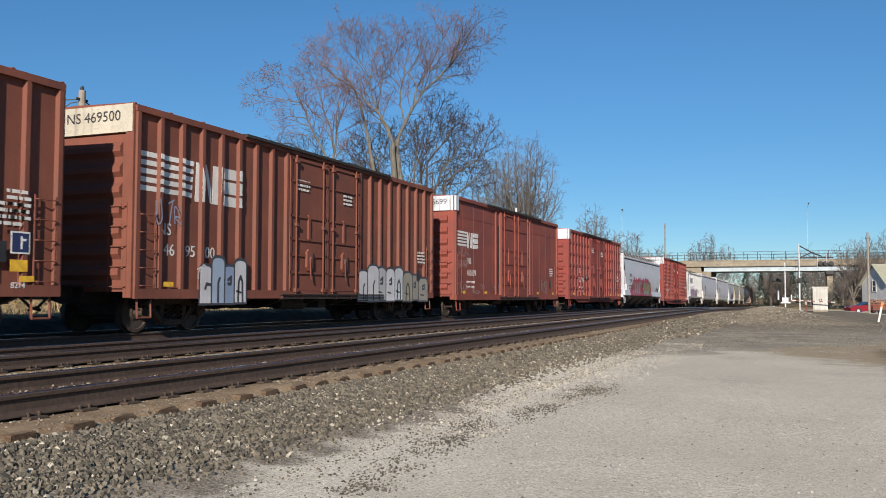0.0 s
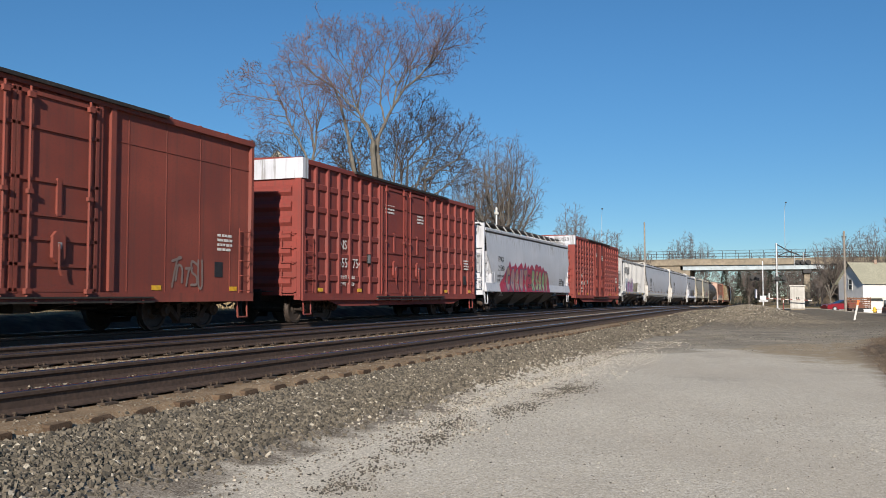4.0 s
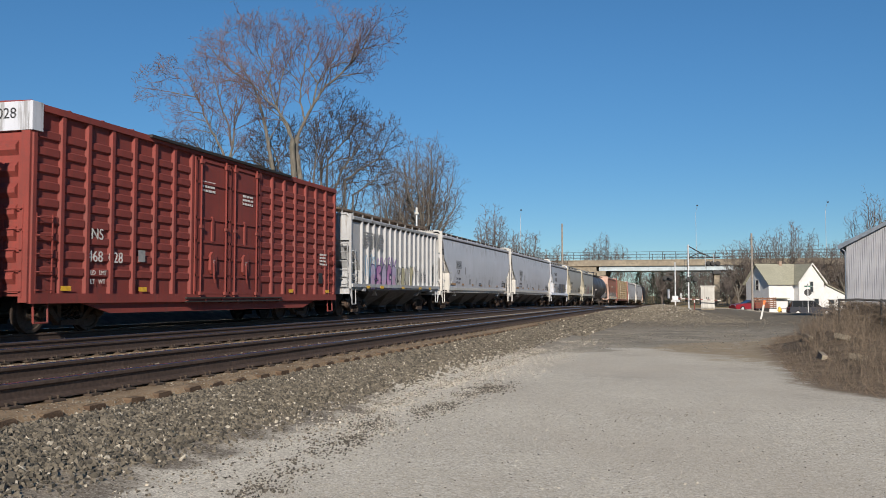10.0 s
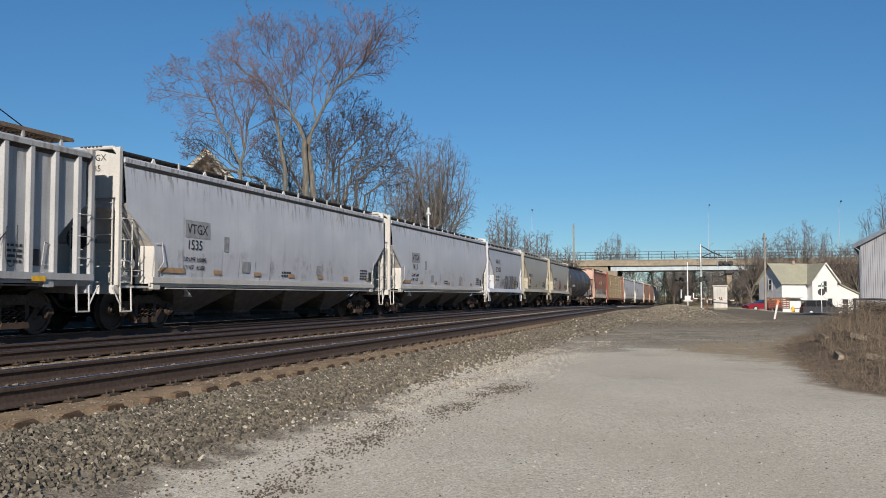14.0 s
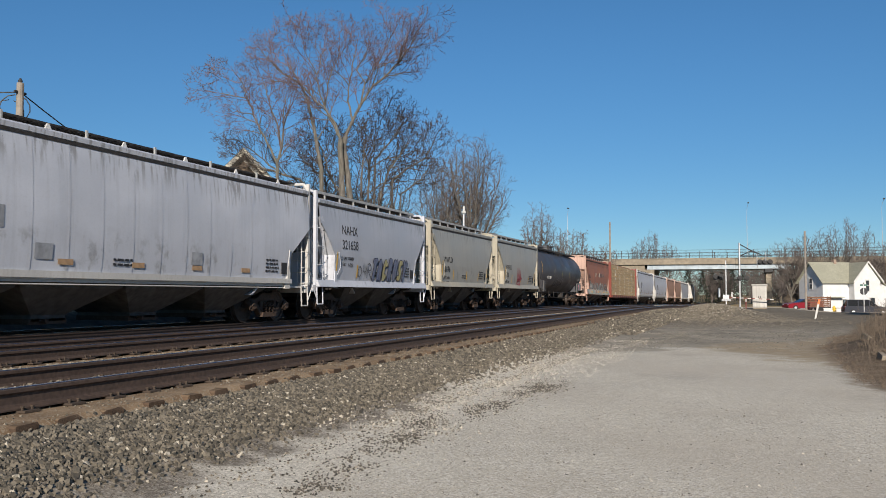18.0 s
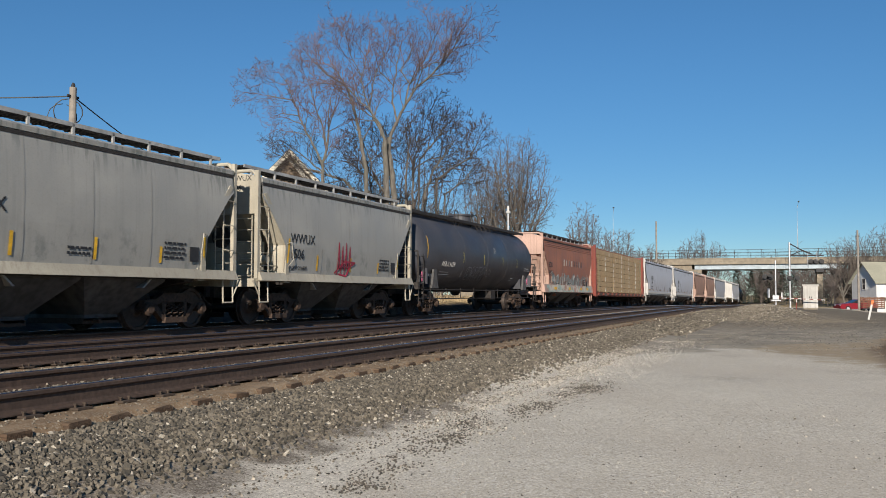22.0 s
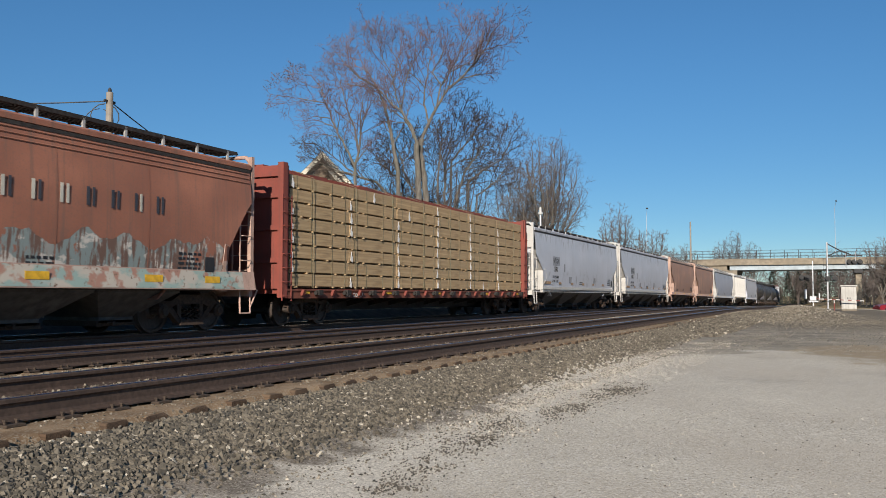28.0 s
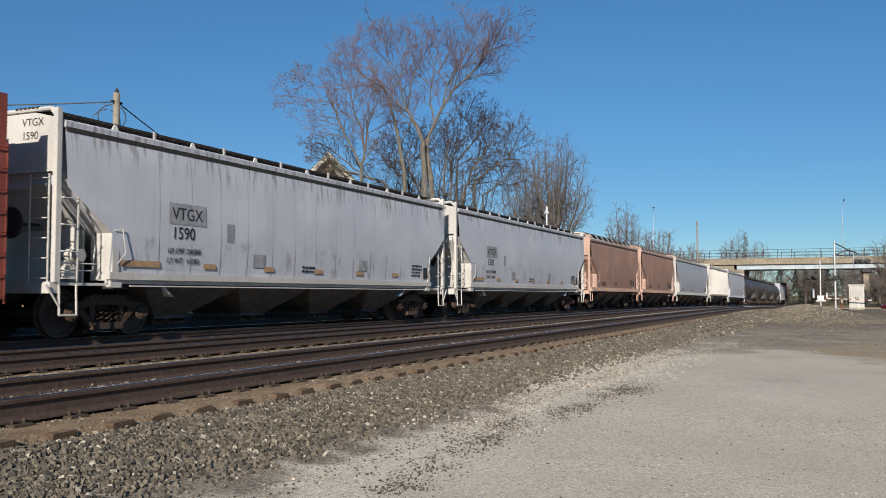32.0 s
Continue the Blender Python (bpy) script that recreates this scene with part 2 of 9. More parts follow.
def part(name, shape, material, parent, label="", at=None, smooth=False):
    """Links one mesh under a thing or a part. shape: a Shape, or a mesh that several pieces share."""
    me = shape if isinstance(shape, bpy.types.Mesh) else shape.mesh(name, material, smooth)
    ob = new(name, me)
    ob.parent = parent
    if at is not None:
        ob.matrix_basis = at
    return tagged(ob, label)


def thing(name, at, label, category, group="", kind=""):
    ob = new(name)
    ob.empty_display_size = 0.3
    ob.matrix_basis = at
    return tagged(ob, label, category, group, kind)


def single(name, shape, material, at, label, category, group="", kind="", smooth=False):
    me = shape if isinstance(shape, bpy.types.Mesh) else shape.mesh(name, material, smooth)
    ob = new(name, me)
    ob.matrix_basis = at
    return tagged(ob, label, category, group, kind)


def quick_mesh(name, verts, faces, material, smooth=False):
    """From arrays, for large counts; faces all of one size."""
    me = bpy.data.meshes.new(name)
    verts, faces = np.asarray(verts, dtype=np.float32), np.asarray(faces, dtype=np.int32)
    n, k = faces.shape
    me.vertices.add(len(verts))
    me.vertices.foreach_set("co", verts.ravel())
    me.loops.add(n * k)
    me.loops.foreach_set("vertex_index", faces.ravel())
    me.polygons.add(n)
    me.polygons.foreach_set("loop_start", np.arange(0, n * k, k, dtype=np.int32))
    me.polygons.foreach_set("loop_total", np.full(n, k, dtype=np.int32))
    me.update(calc_edges=True)
    if smooth:
        me.shade_smooth()
    else:
        me.shade_flat()
    me.materials.append(material)
    return me


def writing(text, size, material, squeeze=1.0):
    """Painted characters as a thin mesh, from the built-in font: baseline along x, standing along y."""
    cu = bpy.data.curves.new("writing", "FONT")
    cu.body, cu.size, cu.extrude, cu.resolution_u = text, size, 0.002, 3
    ob = new("writing", cu)
    ob.scale = (1, 1, 1)
    me = bpy.data.meshes.new_from_object(ob)
    bpy.data.objects.remove(ob)
    me.transform(Matrix.Diagonal((squeeze, 1, 1, 1)))
    me.materials.clear()
    me.materials.append(material)
    return me


SIDE = Matrix(((0, 0, 1, 0), (1, 0, 0, 0), (0, 1, 0, 0), (0, 0, 0, 1)))   # reads along +y, faces +x
FRONT = Matrix(((1, 0, 0, 0), (0, 0, -1, 0), (0, 1, 0, 0), (0, 0, 0, 1)))  # reads along +x, faces -y


def side_at(x, y, z):
    return Matrix.Translation((x, y, z)) @ SIDE


def front_at(x, y, z):
    return Matrix.Translation((x, y, z)) @ FRONT


# ---- the tracks' line ----
def _line():
    x, y, a, out, ds = 0.0, -80.0, 0.0, [], 1.0
    for i in range(640):
        out.append((x, y, a))
        k = 0.0
        if 45 < y < 85:
            k = -0.0098 / 40
        elif y > 188 and a < 1.0:
            k = 1 / 330
        a += k * ds
        x -= math.sin(a) * ds
        y += math.cos(a) * ds
    return out


LINE = _line()


def drop(y):
    """The grade: level past the camera, falling slowly beyond."""
    if y < 45:
        return 0.0
    if y < 75:
        return -0.0088 * (y - 45) ** 2 / 60
    return -0.0088 * (min(y, 215) - 60)


def along(s, off=0.0):
    """A point on a track: s metres from the camera along it, off metres to the right of the train's track."""
    f = s + 80.0
    i = max(0, min(len(LINE) - 2, int(f)))
    f -= i
    x = LINE[i][0] * (1 - f) + LINE[i + 1][0] * f
    y = LINE[i][1] * (1 - f) + LINE[i + 1][1] * f
    a = LINE[i][2] * (1 - f) + LINE[i + 1][2] * f
    return Vector((x - 13.9 + off * math.cos(a), y + off * math.sin(a), RAIL_Z + drop(y))), a


TRACKS = (7.45, 3.73, 0.0)     # offsets of the three tracks from the train's


def bend(y):
    """Sideways shift of the line at y, for the ground."""
    i = max(0, min(len(LINE) - 1, int(y + 80)))
    return LINE[i][0] if y < 260 else LINE[340][0]


# ---- ground ----
def step(x, a, b):
    t = max(0.0, min(1.0, (x - a) / (b - a)))
    return t * t * (3 - 2 * t)


def lot_level(x, y):
    return 0.07 * step(y, 40, 85) - 0.64 * step(y, 92, 120) - 0.52 * step(x, 7, 12) * step(y, 96, 120) - 0.45 * step(x, 2, 8) * step(y, 60, 92) * (1 - step(y, 100, 125))


def height(x, y):
    q = x - bend(y)
    top = RAIL_Z - 0.190 + drop(y)
    low = lot_level(x, y)
    z = low + 0.05 * noise.noise((x * 0.12, y * 0.12, 0)) * step(abs(x + 1) + abs(y), 2, 20)
    z += 0.70 * math.exp(-((x + 2.2) / 2.4) ** 2 - ((y - 60) / 6.0) ** 2)
    z += 0.42 * math.exp(-((x - 3.1) / 0.9) ** 2 - ((y - 22.5) / 3.0) ** 2) + 0.12 * step(x, 2.0, 3.2) * step(y, 14, 17) * (1 - step(y, 28, 34))
    near = step(q, -5.30, -3.75)
    far = 1 - step(q, -17.8, -15.9)
    z = top * (1 - near) + z * near
    z = z * (1 - far) + (top + 0.50 + 0.12 * noise.noise((x * 0.3, y * 0.3, 3))) * far
    z += 0.006 * step(q, -5.9, -5.7) * (1 - step(q, -5.22, -5.16))
    z -= 0.055 * step(q, -5.21, -5.13) * (1 - step(q, -4.9, -4.3))
    if -5.9 > q > -15.8:      # cribs between the rails lie a little low, the way between the tracks a little high
        z += 0.02 * math.sin(q * 5.0)
    return z


def _spaced(spans):
    out = []
    for a, b, d in spans:
        n = max(1, round((b - a) / d))
        out += [a + (b - a) * i / n for i in range(n)]
    return out + [spans[-1][1]]


XS = _spaced([(-2500, -300, 400), (-300, -60, 30), (-60, -22, 3), (-22, -17, 0.5), (-17, -5.4, 0.2), (-5.4, -4.8, 0.05), (-4.8, -3, 0.2), (-3, 9, 0.6), (9, 40, 4), (40, 300, 40), (300, 2500, 400)])
YS = _spaced([(-1500, -200, 300), (-200, -40, 20), (-40, -4, 2), (-4, 24, 0.4), (24, 70, 0.9), (70, 130, 3), (130, 300, 8), (300, 600, 50), (600, 3000, 400)])


def ground_material():
    n = Nodes("gravel_lot_and_dirt")
    w = n.world()
    x, y, _ = n.xyz(w)
    wob = n.noise(0.55, 6, w, 0.65)
    wob2 = n.noise(2.4, 5, w, 0.6)
    grit = n.noise(30, 6, w, 0.7)
    cell = n.cells(22, w, "Color")
    bits = n.xyz(n.cells(75, w, "Color"))[0]
    bits2 = n.xyz(n.cells(170, w, "Color"))[1]
    # light limestone gravel
    lot = n.mix(n.ramp(wob, 0.3, 0.7), (0.525, 0.474, 0.372), (0.66, 0.605, 0.482))
    lot = n.mix(n.ramp(grit, 0.35, 0.75, 0, 0.75), lot, (0.34, 0.315, 0.27))
    lot = n.mix(n.ramp(bits, 0.62, 0.95, 0, 0.75), lot, (0.80, 0.77, 0.70))
    lot = n.mix(n.ramp(bits, 0.30, 0.05, 0, 0.75), lot, (0.24, 0.215, 0.18))
    lot = n.mix(n.ramp(n.noise(0.22, 3, w), 0.42, 0.62, 0, 0.5), lot, (0.46, 0.405, 0.325))
    lot = n.mix(n.ramp(bits2, 0.35, 0.05, 0, 0.6), lot, (0.30, 0.275, 0.235))
    lot = n.mix(n.ramp(bits2, 0.75, 0.95, 0, 0.5), lot, (0.82, 0.79, 0.73))
    # wheel-worn patches where dark old stone shows through
    patch = n.math("MULTIPLY", n.ramp(n.noise(0.45, 4, w), 0.56, 0.68), n.ramp(n.noise(7, 5, w), 0.42, 0.56))
    lot = n.mix(n.math("MULTIPLY", patch, 0.22), lot, (0.15, 0.135, 0.12))
    # dirt and fine dark stone beside the ballast
    dirt = n.mix(n.ramp(wob2, 0.3, 0.7), (0.16, 0.138, 0.112), (0.27, 0.235, 0.19))
    dirt = n.mix(n.ramp(bits, 0.6, 0.95, 0, 0.7), dirt, (0.38, 0.345, 0.29))
    dirt = n.mix(n.ramp(bits, 0.35, 0.05, 0, 0.7), dirt, (0.085, 0.07, 0.055))
    stone = n.mix(n.ramp(n.xyz(cell)[0], 0.1, 0.9), (0.075, 0.066, 0.055), (0.25, 0.225, 0.19))
    asphalt = n.mix(n.ramp(wob, 0.32, 0.68), (0.172, 0.158, 0.128), (0.31, 0.280, 0.225))
    asphalt = n.mix(n.ramp(n.noise(1.1, 6, n.scaled(1.6, 0.5, 1, True), 0.7), 0.52, 0.66, 0, 0.75), asphalt, (0.42, 0.375, 0.30))
    asphalt = n.mix(n.ramp(n.xyz(cell)[1], 0.6, 0.95, 0, 0.7), asphalt, (0.36, 0.33, 0.285))
    tan = n.mix(n.ramp(wob2, 0.3, 0.7), (0.235, 0.18, 0.115), (0.37, 0.30, 0.205))
    grass = n.mix(n.ramp(grit, 0.3, 0.7), (0.18, 0.135, 0.075), (0.44, 0.345, 0.20))
    shaded_bed = n.mix(n.ramp(wob2, 0.3, 0.7), (0.030, 0.026, 0.022), (0.075, 0.062, 0.05))
    edge = n.math("ADD", x, n.math("MULTIPLY", n.math("SUBTRACT", wob2, 0.5), 1.1))
    edge = n.math("ADD", edge, n.math("MULTIPLY", n.math("SUBTRACT", wob, 0.5), 1.6))
    spill = n.math("MULTIPLY", n.ramp(y, 10.5, 14.5), n.ramp(y, 23.5, 18.5))      # pale stone tipped along the edge of the ballast
    lot_edge = n.math("ADD", edge, n.math("MULTIPLY", spill, 0.95))
    yy = n.math("ADD", y, n.math("MULTIPLY", n.math("SUBTRACT", wob, 0.5), 12))
    fresh = n.mix(n.ramp(bits, 0.1, 0.9), (0.42, 0.385, 0.32), (0.74, 0.69, 0.59))
    lot = n.mix(n.math("MULTIPLY", n.math("MULTIPLY", n.ramp(x, -2.5, -3.4), n.ramp(y, 24, 16)), n.ramp(wob2, 0.34, 0.52, 0.35, 1.0)), lot, fresh)
    c = n.mix(n.ramp(lot_edge, -4.10, -3.55), dirt, lot)
    sweep = n.math("MULTIPLY", n.ramp(n.math("ADD", yy, n.math("MULTIPLY", x, 2.0)), 19.5, 23.0), n.ramp(wob2, 0.34, 0.52, 0.45, 0.95))
    c = n.mix(sweep, c, tan)
    c = n.mix(n.ramp(n.math("SUBTRACT", yy, n.math("MULTIPLY", x, 1.6)), 25.3, 27.3, 0, 0.9), c, asphalt)
    c = n.mix(n.ramp(yy, 36, 44, 0, 0.92), c, n.mix(n.ramp(wob2, 0.3, 0.7), (0.125, 0.108, 0.084), (0.21, 0.185, 0.145)))
    c = n.mix(n.ramp(edge, -4.4, -5.3), c, stone)
    ochre = n.mix(n.ramp(wob2, 0.3, 0.7), (0.17, 0.115, 0.07), (0.30, 0.215, 0.135))
    ochre = n.mix(n.ramp(bits, 0.55, 0.9, 0, 0.6), ochre, (0.34, 0.29, 0.22))
    crib = n.math("MULTIPLY", n.ramp(x, -5.08, -5.16), n.ramp(x, -12.2, -11.8))
    c = n.mix(crib, c, ochre)
    # Ground colour darkened under and behind the train, putting in its shadow.
    c = n.mix(n.ramp(edge, -12.2, -13.0), c, shaded_bed)
    c = n.mix(n.ramp(edge, -17.2, -17.8), c, grass)
    c = n.mix(n.ramp(y, 120, 140), c, grass)
    litter = n.mix(n.ramp(wob2, 0.3, 0.7), (0.095, 0.071, 0.05), (0.22, 0.172, 0.124))
    litter = n.mix(n.ramp(grit, 0.45, 0.7, 0, 0.6), litter, (0.33, 0.26, 0.18))
    bank = n.math("SUBTRACT", n.math("ADD", x, n.math("MULTIPLY", n.math("SUBTRACT", wob2, 0.5), 1.2)), n.math("MULTIPLY", n.math("MAXIMUM", n.math("SUBTRACT", 14.0, y), 0.0), 0.55))
    bank = n.math("SUBTRACT", bank, n.math("MULTIPLY", n.math("MAXIMUM", n.math("SUBTRACT", y, 24.0), 0.0), 0.16))
    c = n.mix(n.ramp(bank, 1.25, 1.85), c, litter)
    h = n.math("ADD", n.math("MULTIPLY", grit, 0.5), n.math("MULTIPLY", bits, 0.7))
    n.bsdf.inputs["Specular IOR Level"].default_value = 0.08
    return n.done(c, 0.95, 0, h, 0.6, 0.010)


GROUND_MAT = ground_material()


def ground():
    v = [(x, y, height(x, y)) for x in XS for y in YS]
    w = len(YS)
    f = [(i * w + j, (i + 1) * w + j, (i + 1) * w + j + 1, i * w + j + 1) for i in range(len(XS) - 1) for j in range(w - 1)]
    ob = new("ground", quick_mesh("ground", v, f, GROUND_MAT, True))
    tagged(ob, "pale gravel lot, dirt and grass beside the tracks", "ground", kind="structure")


ground()


# ---- tracks ----
TIE_WOOD = None


def tie_material():
    n = Nodes("weathered_tie_wood")
    g = n.noise(3, 6, n.scaled(2, 22, 22))
    big = n.noise(1.5, 4, n.world())
    c = n.mix(n.ramp(g, 0.3, 0.7), (0.045, 0.031, 0.022), (0.125, 0.080, 0.052))
    c = n.mix(n.ramp(big, 0.45, 0.65, 0, 0.5), c, (0.17, 0.115, 0.075))
    c = n.mix(n.ramp(n.chance(), 0, 1, 0, 0.4), c, (0.06, 0.045, 0.035))
    flat_up = n.xyz(n.t.nodes.new("ShaderNodeNewGeometry").outputs["Normal"])[2]      # ochre dust lies on the level faces
    dust = n.mix(n.ramp(n.noise(9, 5, n.world()), 0.3, 0.7), (0.14, 0.098, 0.062), (0.24, 0.175, 0.115))
    c = n.mix(n.math("MULTIPLY", n.ramp(flat_up, 0.5, 0.9), n.ramp(n.noise(3, 5, n.world()), 0.30, 0.55, 0.55, 0.95)), c, dust)
    n.bsdf.inputs["Specular IOR Level"].default_value = 0.15
    return n.done(c, 0.9, 0, g, 0.6, 0.02)


def rail_section():
    half = [(0.076, 0), (0.076, 0.011), (0.018, 0.030), (0.009, 0.045), (0.009, 0.125), (0.036, 0.142), (0.037, 0.168), (0.028, 0.1795)]
    return half + [(-x, z) for x, z in half[::-1]]


def rail(off, name_label, up=0.0):
    """One rail: a swept section with its polished head laid on as a second mesh."""
    sec = rail_section()
    ss = [-60 + 4 * i for i in range(26)] + [44 + 6 * i for i in range(36)]
    v, f = [], []
    for s in ss:
        p, a = along(s, off)
        for x, z in sec:
            v.append((p.x + x * math.cos(a), p.y + x * math.sin(a), p.z + up - 0.176 + z * 0.978))
    n = len(sec)
    for i in range(len(ss) - 1):
        for j in range(n):
            f.append((i * n + j, i * n + (j + 1) % n, (i + 1) * n + (j + 1) % n, (i + 1) * n + j))
    me = quick_mesh("rail", v, f, RAIL_SIDE)
    ob = tagged(new("rail", me), name_label, "rail", "rails of the three tracks", "structure")
    tv, tf = [], []
    for s in ss:
        p, a = along(s, off)
        for x, z in ((-0.030, -0.0005), (0.030, -0.0005), (0.026, 0.0035), (-0.026, 0.0035)):
            tv.append((p.x + x * math.cos(a), p.y + x * math.sin(a), p.z + up + z))
    for i in range(len(ss) - 1):
        for j in range(4):
            tf.append((i * 4 + j, i * 4 + (j + 1) % 4, (i + 1) * 4 + (j + 1) % 4, (i + 1) * 4 + j))
    head = new("rail_head", quick_mesh("rail_head", tv, tf, RAIL_TOP))
    head.parent = ob
    return ob


RAILS = [rail(o + g, "worn steel rail with a polished head on wooden ties", 0.016 if o > 1 and g > 0 else 0.0) for o in TRACKS for g in (0.7525, -0.7525)]


def rock_shapes(count, rng):
    """Broken-stone outlines: split, turned blocks."""
    cube = np.array([(x, y, z) for x in (-1, 1) for y in (-1, 1) for z in (-1, 1)], dtype=float)
    tri = np.array([(0, 1, 3), (0, 3, 2), (4, 6, 7), (4, 7, 5), (0, 4, 5), (0, 5, 1), (2, 3, 7), (2, 7, 6), (0, 2, 6), (0, 6, 4), (1, 5, 7), (1, 7, 3)])
    out = cube[None] * rng.uniform(0.42, 1.0, (count, 8, 3)) * rng.uniform(0.40, 1.25, (count, 1, 3))
    for i, j in ((0, 1), (1, 2), (0, 2)):
        a = rng.uniform(0, 6.283, (count, 1))
        x, y = out[..., i].copy(), out[..., j].copy()
        out[..., i], out[..., j] = x * np.cos(a) - y * np.sin(a), x * np.sin(a) + y * np.cos(a)
    return out, tri


def scatter_stones(name, spots, sizes, material, label, rng):
    n = len(spots)
    shapes, tri = rock_shapes(n, rng)
    v = shapes * np.asarray(sizes)[:, None, None] + np.asarray(spots)[:, None, :]
    f = tri[None] + (np.arange(n) * 8)[:, None, None]
    ob = new(name, quick_mesh(name, v.reshape(-1, 3), f.reshape(-1, 3), material))
    return tagged(ob, label, "gravel", kind="stuff")


def stone_material(name, dark, light, pale):
    n = Nodes(name)
    i = n.island()
    c = n.mix(n.ramp(i, 0.0, 0.8), dark, light)
    c = n.mix(n.ramp(i, 0.955, 0.97), c, pale)
    c = n.mix(n.ramp(n.noise(40, 4, n.world()), 0.4, 0.7, 0, 0.4), c, tint(dark, 0.8))
    return n.done(c, 0.9)


BALLAST_MAT = stone_material("grey_brown_ballast_stone", (0.052, 0.046, 0.036), (0.165, 0.142, 0.108), (0.42, 0.38, 0.31))
PEBBLE_MAT = stone_material("pale_limestone_pebble", (0.16, 0.145, 0.12), (0.46, 0.42, 0.355), (0.56, 0.52, 0.45))


def stones():
    rng = np.random.default_rng(4)
    spots, sizes = [], []

    def fill(q0, q1, y0, y1, per, size, sink=0.35, keep=None):
        n = int((q1 - q0) * (y1 - y0) * per)
        for q, y, r, k in zip(rng.uniform(q0, q1, n), rng.uniform(y0, y1, n), rng.uniform(0.7, 1.35, n), rng.uniform(0, 1, n)):
            if keep and k > keep(q, y):
                continue
            x = q + bend(y)
            s = size * r
            spots.append((x, y, height(x, y) + s * sink))
            sizes.append(s)

    shoulder = lambda q, y: 1.0 if q < -4.55 else max(0.0, (-3.9 - q) / 0.65) ** 1.5
    fill(-5.14, -3.85, -9, 1.5, 420, 0.030, keep=shoulder)
    fill(-5.14, -3.85, 1.5, 14, 2000, 0.0195, keep=shoulder)
    fill(-5.14, -3.85, 14, 30, 800, 0.024, keep=shoulder)
    fill(-5.2, -3.6, 30, 75, 95, 0.045)
    fill(-5.2, -3.5, 2.5, 22, 240, 0.010, 0.1)
    fill(-3.5, 4.5, 27, 75, 6, 0.018, 0.1, lambda q, y: 0.3 + noise.noise((q * 0.25, y * 0.12, 4)))
    fill(-12.4, -11.6, 4, 45, 60, 0.042)
    scatter_stones("ballast", spots, sizes, BALLAST_MAT, "grey and brown crushed stone ballast along the tracks", rng)
    spots, sizes = [], []
    fill(-8.9, -7.7, 2, 34, 260, 0.026, 0.2)
    fill(-8.9, -7.7, 34, 70, 60, 0.04)
    fill(-7.6, -5.75, 2, 24, 90, 0.022, 0.0)
    fill(-5.5, 6.0, 33, 64, 42, 0.022, 0.15, lambda q, y: math.exp(-((q + 0.8) / 3.4) ** 2 - ((y - 50) / 9) ** 2))
    fill(-6.5, 1.0, 47, 70, 60, 0.042, 0.2, lambda q, y: math.exp(-((q + 3.3) / 2.4) ** 2 - ((y - 58) / 7) ** 2))
    fill(-3.9, 3.5, 23, 34, 36, 0.016, 0.1, lambda q, y: 0.3 + noise.noise((q * 0.6, y * 0.4, 9)))
    fill(-5.72, -5.1, 2, 30, 240, 0.0095, 0.1, lambda q, y: 0.35 + noise.noise((q * 2, y * 1.3, 12)))
    scatter_stones("gravel", spots, sizes, stone_material("tan_track_gravel", (0.10, 0.086, 0.064), (0.235, 0.203, 0.155), (0.29, 0.26, 0.21)), "dusty tan gravel between the two nearer tracks", rng)
    spots, sizes = [], []
    cover = lambda q, y: max(0.0, noise.noise((q * 0.9, y * 0.5, 7)) + 0.15)
    fill(-3.9, 3.0, 3.5, 11, 130, 0.0060, 0.0, lambda q, y: 0.25 + cover(q, y))
    fill(-5.0, -3.4, 12.5, 22.5, 300, 0.0150, 0.2, lambda q, y: 0.06 + 1.5 * cover(q * 1.6, y * 1.3))
    fill(-5.0, 0.2, 52, 68, 14, 0.038, 0.2, lambda q, y: math.exp(-((q + 2.6) / 1.9) ** 2 - ((y - 60) / 5) ** 2))
    fill(-4.6, -2.4, 8.0, 27, 260, 0.0110, 0.25, lambda q, y: (0.2 + 1.5 * cover(q, y)) * (1 - abs(q + 3.5) / 1.15))
    scatter_stones("gravel", spots, sizes, PEBBLE_MAT, "pale limestone gravel strewn over the lot", rng)
    spots, sizes = [], []
    streaks = ((-3.15, 7.9, 0.24, 0.8), (-3.05, 6.5, 0.2, 0.6), (-2.95, 5.7, 0.2, 0.5), (-2.95, 10.2, 0.22, 0.8), (-2.9, 12.4, 0.28, 1.1), (-3.3, 9.0, 0.2, 0.6))
    clump = lambda q, y: max(math.exp(-((q - a) / c) ** 2 - ((y - b) / d) ** 2) for a, b, c, d in streaks) * (0.6 + noise.noise((q * 4, y * 2, 21)))
    fill(-4.2, -1.5, 4.5, 16, 1700, 0.0088, 0.15, clump)
    fill(-4.4, 2.6, 3.5, 12, 12, 0.007, 0.1)
    scatter_stones("gravel", spots, sizes, stone_material("dark_loose_stone", (0.032, 0.030, 0.025), (0.115, 0.10, 0.08), (0.30, 0.27, 0.23)), "loose dark stone in streaks on the gravel lot", rng)


stones()


